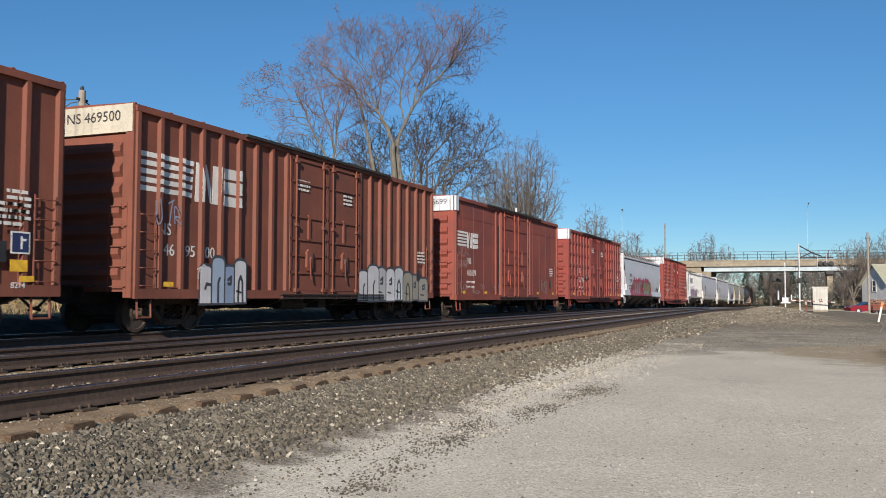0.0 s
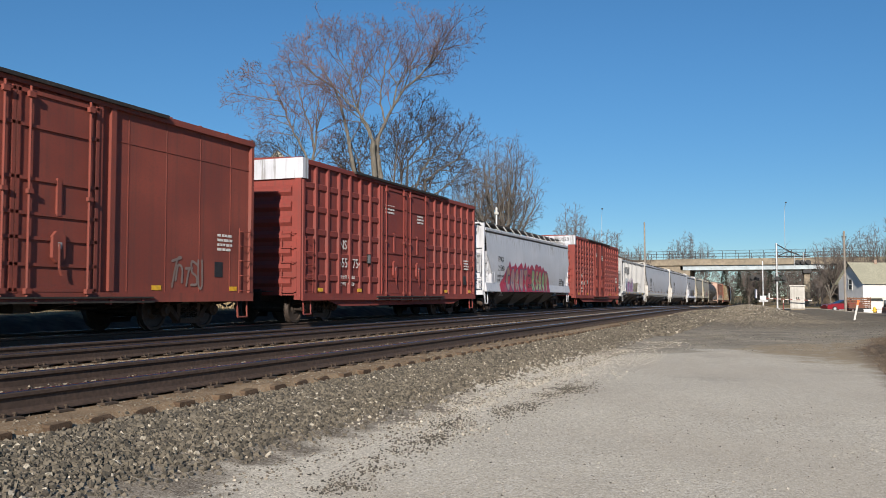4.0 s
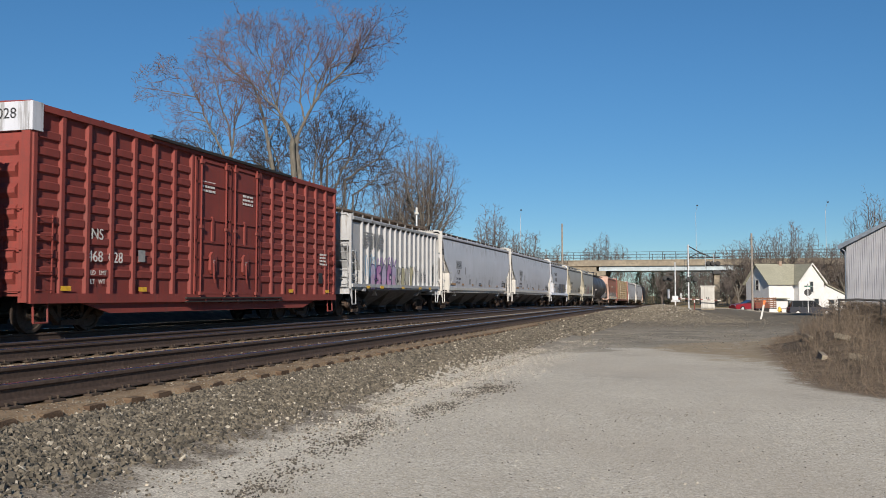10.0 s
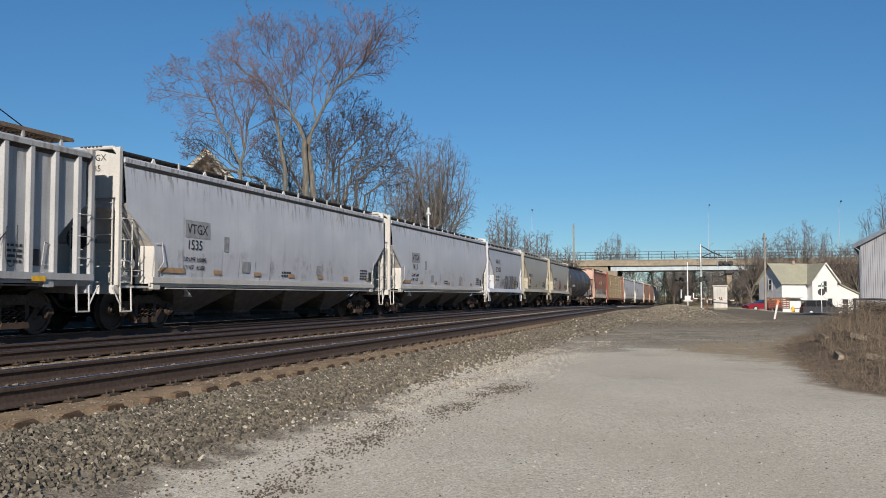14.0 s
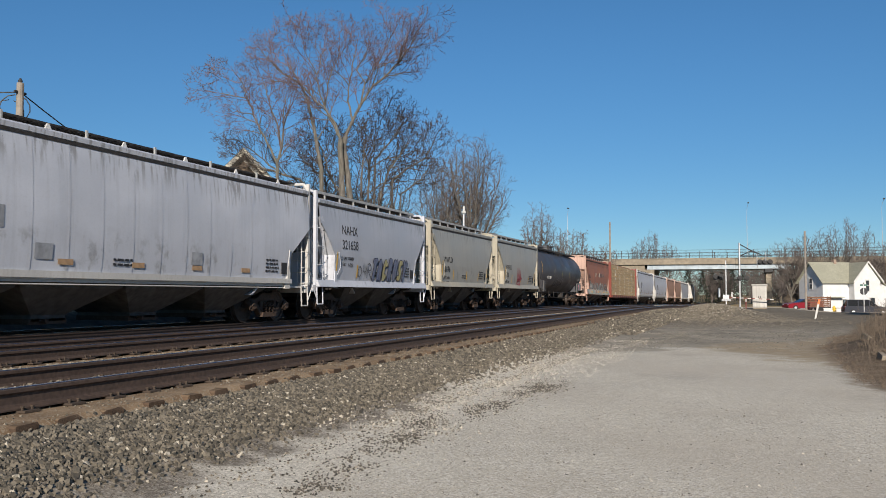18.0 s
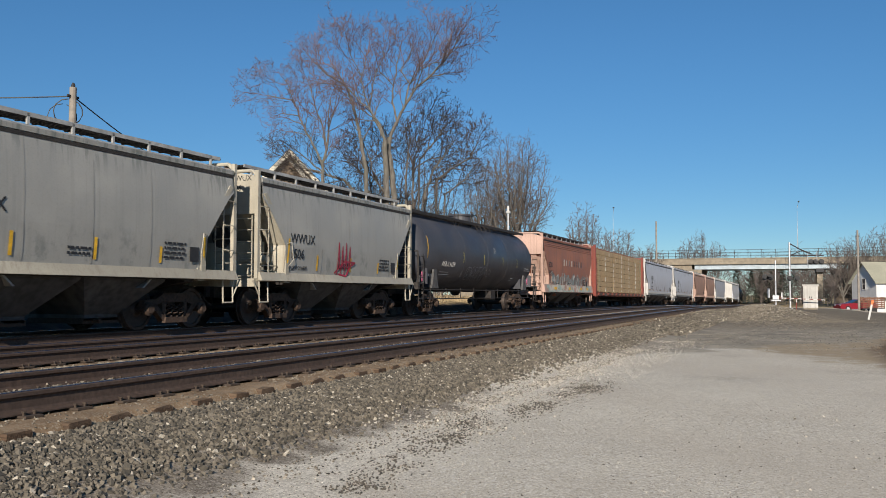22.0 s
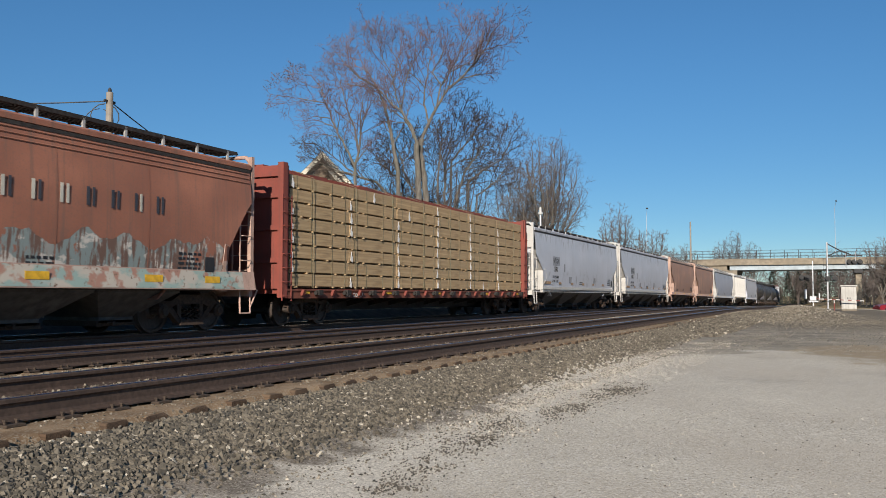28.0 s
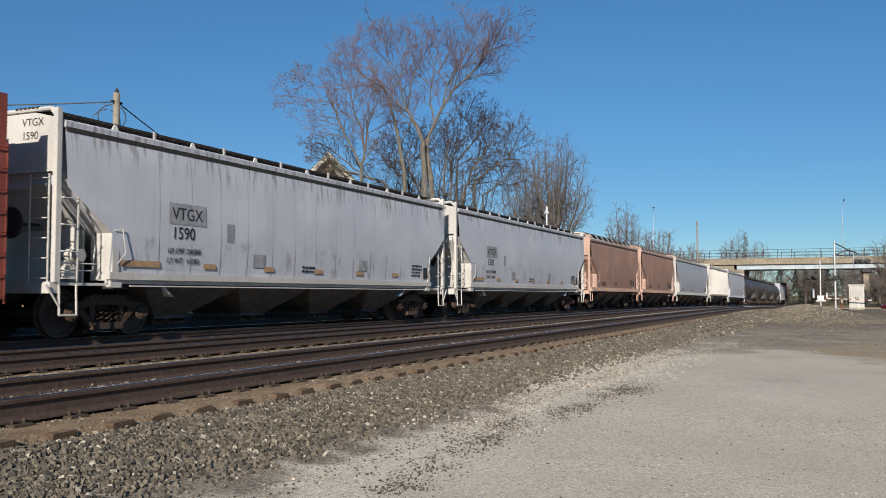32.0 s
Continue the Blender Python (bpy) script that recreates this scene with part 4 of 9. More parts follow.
        part("lever", Shape().box(wide + 0.10, wide + 0.15, yc - 0.08, yc + 0.08, z0 + 0.55, z0 + 1.0).path([(wide + 0.16, yc - 0.03, z0 + 0.9), (wide + 0.18, yc - 0.05, z0 + 0.45), (wide + 0.17, yc + 0.02, z0 + 0.32)], 0.02), mat, dr)
    tracks = Shape()
    for z in (low + 0.06, low - 0.03):
        tracks.box(wide + 0.05, wide + 0.15, d0 - 0.4, d1 + dw * 0.8, z, z + 0.035)
    part("door_track", tracks, STEEL_DARK, car)
    if style == "smooth":      # a welded seam under the roof and the posts of the old door opening
        for a, b in ((-e + 0.06, d0 - 0.1), (d1 + 0.1, e - 0.06)):
            part("weld_seam", Shape().box(wide, wide + 0.012, a, b, roof_z - 0.72, roof_z - 0.70), mat, car)
            for i in range(4):
                y = a + (b - a) * (i + 0.7) / 4.4
                part("weld_seam", Shape().box(wide, wide + 0.008, y - 0.012, y + 0.012, low + 0.2, roof_z - 0.12), mat, car)
        for y in (d0 - 0.62, d1 + 0.42):
            part("door_post", Shape().box(wide, wide + 0.07, y - 0.07, y + 0.07, low + 0.2, roof_z - 0.1), mat, car)
        # Flat dark sheet on the side paints the shade of a recess.
        part("door_pocket", Shape().box(wide + 0.001, wide + 0.004, d0 - 0.54, d0 - 0.10, low + 0.3, roof_z - 0.75), STEEL_DARK, car)
    for k in range(7):
        part("track_bracket", shared("bracket" + mat.name, lambda: Shape().box(0, 0.12, -0.03, 0.03, 0, 0.12).mesh("track_bracket", mat)), None, car, at=pose(wide, d0 - 0.3 + (d1 - d0 + 1.6) * k / 6, low - 0.06))
    # roof drain ribs above the doors
    part("door_header", Shape().box(wide + 0.02, wide + 0.16, d0 - 2.0, d1 + 2.0, roof_z - 0.02, roof_z + 0.05), STEEL_DARK, car)
    # ribbed end at the leading end
    for k in (-1, 1):
        y = k * e
        for i in range(7):
            z = low + 0.5 + (roof_z - low - 1.35) * i / 6
            part("end_rib", shared("endrib" + mat.name, lambda: Shape().prism([(-0.15, 0), (-0.05, 0.09), (0.05, 0.09), (0.15, 0)], "x", -1.25, 1.25).mesh("end_rib", mat)), None, car,
                 at=Matrix.Translation((0, y, z)) @ Matrix.Rotation(math.pi / 2 if k < 0 else -math.pi / 2, 4, "X"))
        for j in (-1, 1):
            part("corner_post", Shape().box(j * (wide - 0.06) - 0.10, j * (wide - 0.06) + 0.10, y - 0.06, y + 0.06, low, roof_z), mat, car)
    if white_top:
        part("end_panel", Shape().box(-wide - 0.02, wide + 0.02, -e - 0.075, -e + 0.02, roof_z - 0.52, roof_z + 0.045).box(wide - 0.02, wide + (0.10 if wrap else 0.02), -e - 0.075, -e + (0.22 if wrap else 0.02), roof_z - 0.52, roof_z + 0.045), white_top, car, "pale end panel above the ribs")
        if end_number:
            part("end_numeral", writing(end_number, 0.30, BLACK_MARK, 1.05), None, car, at=front_at(-0.18, -e - 0.080, roof_z - 0.28))
    # ladders, grab irons and steps
    part("side_ladder", coach_ladder(-e + 0.36, wide + 0.07, low + 0.12, low + 1.75, 0.46, 5), mat, car)
    part("side_ladder", coach_ladder(e - 0.36, wide + 0.07, low + 0.12, low + 1.75, 0.46, 5), mat, car)
    part("end_ladder", coach_ladder(-e - 0.06, wide - 0.32, low + 0.1, low + 1.9, 0.46, 5, False), mat, car)
    for k in (-1, 1):
        y = k * (e - 0.36)
        part("step", Shape().path([(wide, y - 0.2, low), (wide + 0.02, y - 0.2, low - 0.40), (wide + 0.02, y + 0.2, low - 0.40), (wide, y + 0.2, low)], 0.022), mat, car)
    part("platform", Shape().box(-0.7, 0.7, -e - 0.42, -e - 0.06, low + 0.22, low + 0.25), STEEL_DARK, car)
    part("brake_wheel", Shape().turned([(-0.02, 0.24), (-0.02, 0.28), (0.02, 0.28), (0.02, 0.24)], (-0.75, -e - 0.22, 2.2), 18, "y").tube((-0.75, -e - 0.22, 2.2), (-0.75, -e, 2.2), 0.03), STEEL_DARK, car)
    # underframe
    part("center_sill", Shape().box(-0.30, 0.30, -half + 0.05, half - 0.05, 0.62, 0.95), STEEL_DARK, car)
    cross = Shape()
    for i in range(9):
        y = -e + 0.8 + (2 * e - 1.6) * i / 8
        cross.prism([(-wide, low + 0.14), (wide, low + 0.14), (wide, low - 0.02), (0.5, 0.46), (-0.5, 0.46), (-wide, low - 0.02)], "y", y - 0.06, y + 0.06)
    tagged(part("cross_bearer", cross, STEEL_DARK, car), kind="stuff")
    part("air_tank", Shape().tube((0.75, -1.2, 0.62), (0.75, 0.1, 0.62), 0.20, 0.20, 14).box(0.5, 1.0, 0.6, 1.0, 0.45, 0.85), STEEL_DARK, car)
    part("brake_rod", Shape().tube((0.5, -e + 2, 0.52), (0.5, e - 2, 0.52), 0.02).tube((-0.5, -e + 2, 0.52), (-0.5, e - 2, 0.52), 0.02), STEEL_DARK, car)
    running_gear(car, half, 1.95, r=0.42, spins=spins)
    x = wide + (0.092 if style == "post" else 0.080)
    if style == "smooth":
        x = wide + 0.006
    yellow(car, x, [-e + 1.0, -e * 0.52, e * 0.52, e - 0.75], low + 0.28)
    if logo_at:
        logo(car, x + 0.001, *logo_at, WHITE_MARK, wide + 0.002 if style == "post" else None, ys)
    if number:
        ny, nz, sz, txt = number
        if style == "post":      # a pair of digits on the sheet between each two posts
            gaps = [(a + b) / 2 for a, b in zip(ys, ys[1:]) if (a + b) / 2 > ny]
            for y, pair in zip(gaps, txt.split()):
                part("numeral", writing(pair, sz, WHITE_MARK), None, car, at=side_at(wide + 0.006, y - 0.17, nz))
        else:
            part("numeral", writing(txt, sz, WHITE_MARK), None, car, at=side_at(x + 0.004 - (0.033 if style == "ladderwork" else 0), ny, nz))
    marks(car, x, ([] if number else [(-e + 0.75, low + 0.52, 0.7, 2)]) + [(e - 1.4, low + 1.5, 0.6, 4), (d0 + 0.3, roof_z - 0.8, 0.7, 3), (d1 - 1.0, roof_z - 0.95, 0.6, 3)], WHITE_MARK)
    part("placard", Shape().box(x + 0.002, x + 0.006, e - 1.5, e - 1.18, low + 0.55, low + 0.9), BLACK_MARK, car)
    if extra:
        extra(car, half, x)
    return car


def hopper(u0, u1, mat, label, top=3.80, low=1.06, bays=4, style="curved", cut=(2.69, 1.92, 1.20), hatch="boards", skirt_h=0.12, deck_mat=None, number=None, extra=None, trim=None, spins=True, text_mat=None, under=None, group="freight train", tip=0.26, gear=False):
    """A covered hopper: curved or ribbed side sheets with cut lower corners, slope sheets, bays, running boards and end ladders.
    cut: height at which the corner's slant begins, height at which it ends, and how far back it goes."""
    half = (u1 - u0) / 2
    trim = trim or mat
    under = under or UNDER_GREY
    car = thing("covered_hopper", Matrix.Identity(4), label, "hopper car", group)
    e = half - 0.15
    bulge = 0.16 if style == "curved" else 0.0
    wide = 1.43 if style == "curved" else 1.50
    knee, shelf, back = cut

    def xf(z):
        t = max(0.0, min(1.0, (z - low) / (top - low)))
        return wide + bulge * math.sin(math.pi * (0.12 + 0.80 * t)) ** 0.7 if bulge else wide

    skirt = bulge > 0 and hatch != "teeth"

    def xo(z):
        """The outermost sheet: the skirt plate below, the side above."""
        if skirt and z < low + skirt_h:
            return xf(low + skirt_h) + 0.012 + (wide + 0.185 - xf(low + skirt_h)) * (low + skirt_h - z) / (skirt_h + 0.09)
        return xf(z)

    def end_y(z):
        t = max(0.0, min(1.0, (knee - z) / (knee - shelf)))
        return e - 0.13 - (back - 0.13) * (t if style == "curved" and hatch == "teeth" else t ** 0.85)

    levels = [low, shelf - 0.001] + [shelf + (knee - shelf) * i / 6 for i in range(7)] + [knee + (top - knee) * i / 5 for i in range(1, 6)]
    for k in (-1, 1):
        n = len(levels)
        v = []
        for inset in (0.0, 0.02):
            for z in levels:
                for i in range(9):
                    v.append((k * (xf(z) - inset), end_y(z) * (i / 4 - 1), z))
        f = [(m * n * 9 + j * 9 + i, m * n * 9 + j * 9 + i + 1, m * n * 9 + j * 9 + i + 10, m * n * 9 + j * 9 + i + 9) for m in (0, 1) for j in range(n - 1) for i in range(8)]
        part("side_sheet", Shape().add(v, f), mat, car, smooth=True)
    # roof
    out = [(-wide - 0.05, top - 0.05), (-wide * 0.98, top + 0.06), (-wide * 0.72, top + 0.15), (-0.5, top + 0.19), (0.5, top + 0.19), (wide * 0.72, top + 0.15), (wide * 0.98, top + 0.06), (wide + 0.05, top - 0.05)]
    part("roof", Shape().prism(out, "y", -e + 0.13, e - 0.13), mat, car)
    chord = Shape()
    for k in (-1, 1):
        chord.prism([(k * (wide + 0.02), top - 0.08), (k * (wide + 0.10), top - 0.06), (k * (wide + 0.11), top + 0.03), (k * (wide + 0.02), top + 0.08)], "y", -e + 0.11, e - 0.11)
    part("top_chord", chord, mat if hatch != "boards" else trim, car)
    sill = Shape()
    run = e - back + 0.05 if hatch == "teeth" else e
    for k in (-1, 1):
        if skirt:
            sill.prism([(k * (xf(low + skirt_h) - 0.03), low + skirt_h), (k * xo(low + skirt_h - 0.01), low + skirt_h), (k * xo(low - 0.09), low - 0.09), (k * (wide + 0.02), low - 0.09)], "y", -run, run)
        else:
            sill.box(k * (wide + 0.06) - 0.08, k * (wide + 0.06) + 0.08, -run, run, low + 0.02, low + 0.15)
            sill.box(k * (wide + 0.04) - 0.02, k * (wide + 0.04) + 0.02, -run, run, low - 0.06, low + 0.02)
    part("side_sill", sill, trim, car)
    # Dark strip under the chord stands in for its shadow line, with some grime.
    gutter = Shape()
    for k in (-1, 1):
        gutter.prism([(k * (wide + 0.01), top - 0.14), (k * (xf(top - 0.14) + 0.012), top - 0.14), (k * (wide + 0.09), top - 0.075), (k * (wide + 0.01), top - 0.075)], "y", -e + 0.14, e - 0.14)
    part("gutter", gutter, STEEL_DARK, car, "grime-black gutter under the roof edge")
    # slope sheets and end frames
    high = top + tip
    for k in (-1, 1):
        part("slope_sheet", Shape().prism([(k * (e - 0.14), top - 0.03), (k * (e - 0.14), knee), (k * (e - 3.0), low - 0.3), (k * (e - 3.05), low - 0.3), (k * (e - 0.25), knee + 0.15), (k * (e - 0.25), top - 0.03)], "x", -wide + 0.02, wide - 0.02), mat, car)
        for j in (-1, 1):
            part("end_post", Shape().slab(j * (wide + 0.03) - 0.05, j * (wide + 0.03) + 0.05, k * e - 0.05, k * e + 0.05, low - 0.05, high, 0.012), trim, car)
            # the bent channel that edges the cut corner, and the plate behind it
            o, w = -0.02, 0.16
            rim = [(k * (e - 0.13 + o), knee + 0.12), (k * (e - back + o), shelf + 0.02), (k * (e - back + o), low), (k * (e - back + o - w), low), (k * (e - back + o - w), shelf + 0.09), (k * (e - 0.13 + o - w * 0.8), knee + 0.16)]
            part("corner_channel", Shape().prism(rim, "x", j * (wide - 0.40), j * (xf(shelf) - 0.022)), trim, car, "bent channel edging the cut lower corner")
            lip = [(k * (e - 0.05), knee + 0.05), (k * (e - back * 0.62), shelf + 0.10), (k * (e - back * 0.62), low), (k * (e - back * 0.62 - 0.05), low), (k * (e - back * 0.62 - 0.05), shelf + 0.13), (k * (e - 0.10), knee + 0.08)]
            part("corner_rib", Shape().prism(lip, "x", j * (wide - 0.62), j * (wide - 0.32)), trim, car)
            part("bolster_end", Shape().slab(j * (wide + 0.05) - 0.06, j * (wide + 0.05) + 0.06, min(k * (e - back), k * (e - back - 0.28)), max(k * (e - back), k * (e - back - 0.28)), low - 0.13, low + 0.16, 0.02), trim, car)
        part("shear_plate", Shape().box(-wide + 0.08, wide - 0.45, k * (e - back * 0.9) - 0.02, k * (e - back * 0.9) + 0.02, low - 0.1, shelf + 0.1), trim, car)
        part("end_sill", Shape().box(-wide - 0.02, wide + 0.02, k * e - 0.10, k * e + 0.10, low - 0.24, low - 0.04), trim, car)
        part("end_bulkhead", Shape().box(-wide + 0.03, wide - 0.03, k * (e - 0.03) - 0.02, k * (e - 0.03) + 0.02, top - 0.85, top + 0.10).prism([(-wide + 0.03, top + 0.10), (wide - 0.03, top + 0.10), (wide * 0.55, high - 0.02), (-wide * 0.55, high - 0.02)], "y", k * (e - 0.03) - 0.02, k * (e - 0.03) + 0.02), trim, car)
        part("platform", Shape().box(-wide, wide, k * (e - back * 0.5) - back * 0.5, k * (e - back * 0.5) + back * 0.5, low - 0.10, low - 0.05), trim, car)
        part("end_ladder", coach_ladder(k * (e + 0.07), wide - 0.30, low - 0.1, top - 0.9, 0.46, 6, False), trim, car)
        part("side_ladder", coach_ladder(k * (e - 0.25), wide + 0.07, low - 0.1, knee - 0.12, 0.40, 4), trim, car)
        part("step", Shape().path([(wide + 0.06, k * (e - 0.25) - 0.19, low - 0.08), (wide + 0.08, k * (e - 0.25) - 0.19, low - 0.62), (wide + 0.08, k * (e - 0.25) + 0.19, low - 0.62), (wide + 0.06, k * (e - 0.25) + 0.19, low - 0.08)], 0.02).tube((wide + 0.07, k * (e + 0.22), low - 0.09), (wide + 0.08, k * (e - 0.06), low - 0.48), 0.018), trim, car)
        arch = [(-wide - 0.02, k * e, high - 0.16), (-wide + 0.12, k * e, high), (wide - 0.12, k * e, high), (wide + 0.02, k * e, high - 0.16)]
        part("end_arch", Shape().path(arch, 0.045, 8), trim, car, "tubular frame over the car's end")
        part("corner_grab", Shape().path([(xf(shelf) + 0.02, k * (e - back - 0.10), low + 0.30), (xf(shelf) + 0.05, k * (e - back - 0.28), shelf - 0.35), (xf(shelf) + 0.05, k * (e - back - 0.20), shelf + 0.10), (xf(shelf) + 0.02, k * (e - back - 0.02), shelf + 0.06)], 0.010), trim, car)
    y0 = -e + back * 0.55      # brake gear on the leading platform
    part("brake_cylinder", Shape().tube((wide - 0.42, y0, low + 0.45), (wide - 0.10, y0 + 0.05, low + 0.45), 0.12, 0.12, 12).tube((wide - 0.9, y0, low + 0.45), (wide - 0.42, y0, low + 0.45), 0.05), trim, car)
    part("brake_valve", Shape().slab(wide - 0.55, wide - 0.25, y0 - 0.20, y0 + 0.12, low + 0.02, low + 0.26, 0.04).box(wide - 0.48, wide - 0.33, y0 - 0.12, y0 + 0.02, low + 0.24, low + 0.36), trim, car)
    part("brake_pipe", Shape().path([(wide - 0.2, -e + 0.1, low + 0.16), (wide - 0.2, y0 + 0.4, low + 0.18), (wide - 0.25, y0 + 0.5, low + 0.6), (wide - 0.3, y0 + 0.5, shelf)], 0.016).path([(wide - 0.12, -e + 0.15, low + 0.30), (wide - 0.12, y0 + 0.45, low + 0.30)], 0.014), trim, car)
    part("brake_wheel", Shape().turned([(-0.02, 0.24), (-0.02, 0.28), (0.02, 0.28), (0.02, 0.24)], (0.5, -e - 0.12, low + 1.0), 18, "y").tube((0.5, -e - 0.12, low + 1.0), (0.5, -e + 0.5, low + 1.0), 0.03), STEEL_DARK, car)
    part("air_line", Shape().path([(wide + 0.10, -e + back + 0.5, low - 0.10), (wide + 0.10, e - back - 0.4, low - 0.10)], 0.016), trim if hatch == "teeth" else STEEL_DARK, car)
    # ribs
    if style == "ribbed":
        n = 16
        rib = Shape().prism([(0, -0.075), (0.09, -0.05), (0.09, 0.05), (0, 0.075)], "z", 0, top - low - 0.02).mesh("side_rib", mat)
        for i in range(n):
            y = -e + 1.12 + (2 * e - 1.55) * i / (n - 1)
            for k in (-1, 1):
                part("side_rib", rib, None, car, at=Matrix.Translation((k * wide, y, low)) @ Matrix.Rotation(0 if k > 0 else math.pi, 4, "Z"))
    else:
        n = max(3, round(2 * e / (1.13 if hatch == "teeth" else 2.6)))
        for i in range(1, n):
            y = -e + back + 0.25 + (2 * e - 2 * back - 0.5) * i / n
            s = Shape().grid(lambda a, b: (xf(low + (top - low) * b) + 0.005, y - 0.012 + 0.024 * a, low + (top - low) * b), 1, 12)
            part("weld_seam", s, mat, car)
    # running boards and hatches on the roof
    zc = top + {"boards": 0.36, "posts": 0.34}.get(hatch, 0.27)
    for k in (-1, 1):
        rb = Shape()
        for j in range(6):
            rb.box(k * 0.76 - 0.29 + j * 0.1, k * 0.76 - 0.225 + j * 0.1, -e - 0.05, e + 0.05, zc, zc + 0.035)
        for j in range(int(2 * e / 0.4)):
            rb.box(k * 0.76 - 0.29, k * 0.76 + 0.275, -e + 0.2 + j * 0.4, -e + 0.26 + j * 0.4, zc - 0.02, zc + 0.001)
        part("running_board", rb, deck_mat or STEEL_DARK, car, "perforated steel roof walk")
    n = max(6, round(2 * e / {"teeth": 2.36, "posts": 1.02}.get(hatch, 1.25)))

    def stand_mesh():
        if hatch == "teeth":
            return Shape().prism([(-0.15, -0.12), (0.15, -0.12), (0.02, 0.10), (-0.02, 0.10)], "x", -0.015, 0.015).mesh("walk_stand", WHITE_MARK)
        if hatch == "posts":
            return Shape().box(0.0, 0.04, -0.03, 0.03, -0.10, 0.26).mesh("walk_stand", STAND_GREY)
        return Shape().prism([(0.30, -0.08), (0.34, -0.08), (0.05, 0.30), (0.0, 0.30)], "y", -0.03, 0.03).mesh("walk_stand", STAND_GREY)

    stand = shared("stand" + hatch, stand_mesh)
    for i in range(n):
        y = -e + 1.5 + (2 * e - 3.0) * i / (n - 1) if hatch == "teeth" else -e + 0.35 + (2 * e - 0.7) * i / (n - 1)
        part("walk_stand", stand, None, car, at=pose(1.02 if hatch != "teeth" else wide - 0.14, y, top + 0.12))
        if hatch == "teeth" and i < n - 1:
            part("stanchion", shared("stanchion", lambda: Shape().box(-0.02, 0.02, -0.025, 0.025, -0.10, 0.16).mesh("stanchion", STAND_GREY)), None, car, at=pose(wide - 0.18, y + (e - 1.5) / (n - 1), top + 0.12))
    if hatch in ("boards", "posts"):
        part("walk_edge", Shape().box(1.03, 1.06, -e, e, zc - 0.02, zc + 0.06), deck_mat or (STEEL_DARK if hatch == "boards" else STAND_GREY), car)
    for i in range(round(2 * e / 1.6)):
        y = -e + 1.0 + (2 * e - 2.0) * i / max(1, round(2 * e / 1.6) - 1)
        part("hatch_cover", shared("hatch" + mat.name, lambda: Shape().prism([(-0.42, 0), (0.42, 0), (0.36, 0.09), (-0.36, 0.09)], "y", -0.6, 0.6).mesh("hatch_cover", mat)), None, car, at=pose(0, y, top + 0.22))
    # bays below the floor
    b0, b1 = -e + 2.25, e - 2.25
    w = (b1 - b0) / bays
    for i in range(bays):
        yc = b0 + w * (i + 0.5)
        t, z0, z1 = w * 0.5, 0.24, low + 0.02
        v = [(x, yc + y, z) for z, wx, wy in ((z1, wide - 0.03, t), (z1 - 0.18, wide - 0.08, t * 0.96), (z0 + 0.12, 0.72, 0.46), (z0, 0.72, 0.46)) for x, y in ((-wx, -wy), (wx, -wy), (wx, wy), (-wx, wy))]
        f = [(a * 4 + b, a * 4 + (b + 1) % 4, a * 4 + 4 + (b + 1) % 4, a * 4 + 4 + b) for a in range(3) for b in range(4)] + [(12, 13, 14, 15)]
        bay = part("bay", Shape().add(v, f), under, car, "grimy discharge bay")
        part("outlet_gate", Shape().box(-0.72, 0.72, yc - 0.50, yc + 0.50, z0 - 0.06, z0 + 0.05).tube((0.7, yc - 0.2, z0), (0.88, yc - 0.2, z0), 0.05), STEEL_RUST, bay)
    part("center_sill", Shape().box(-0.28, 0.28, -half + 0.05, half - 0.05, 0.68, 1.0), STEEL_DARK, car)
    part("train_pipe", Shape().tube((0.85, -e + 1.2, low - 0.2), (0.85, e - 1.2, low - 0.2), 0.02), STEEL_DARK, car)
    for k in (-1, 1):
        part("bolster", Shape().prism([(-wide, low - 0.02), (wide, low - 0.02), (wide, low - 0.16), (0.4, 0.86), (-0.4, 0.86), (-wide, low - 0.16)], "y", k * (half - 1.75) - 0.15, k * (half - 1.75) + 0.15), STEEL_DARK, car)
    running_gear(car, half, 1.75, r=0.457, spins=spins)
    tm_ = text_mat or BLACK_MARK

    def bent(y, z):
        lean_ = math.atan2(xf(z + 0.3) - xf(z), 0.3)
        return Matrix.Translation((xf(z) + 0.0125, y, z)) @ Matrix.Rotation(lean_, 4, "Y") @ SIDE

    if number:
        y, z, size, lines = number
        for i, txt in enumerate(lines):
            part("numeral", writing(txt, size, tm_), None, car, at=bent(y, z - i * size * 1.12))
        if size > 0.34:
            for i, txt in enumerate(("LD LMT 216800", "LT WT   61200")):
                part("stencil", writing(txt, 0.15, tm_), None, car, at=bent(y - 0.1, z - size * 1.95 - 0.2 * i))
        for i, txt in enumerate(lines):
            part("end_numeral", writing(txt, 0.2, tm_), None, car, at=front_at(wide - 0.85, -e + 0.006, top - 0.02 - 0.24 * i))
    if hatch == "teeth":
        tan_marks(car, xf(low + 0.30) + 0.012, [-e + back + 0.75], low + 0.33, 1.05, 0.12)
        tan_marks(car, xf(low + 0.30) + 0.012, [-e + 4.0 + 2.15 * i for i in range(int((2 * e - 5.5) / 2.15) + 1)], low + 0.33, 0.40, 0.11)
    elif bays != 2 and not gear:
        yellow(car, xo(low + 0.02) + 0.012 if skirt else wide + 0.145, [-e + 1.6, -e * 0.45, 0.1, e * 0.45, e - 1.6], low + 0.03, 0.36, 0.10)
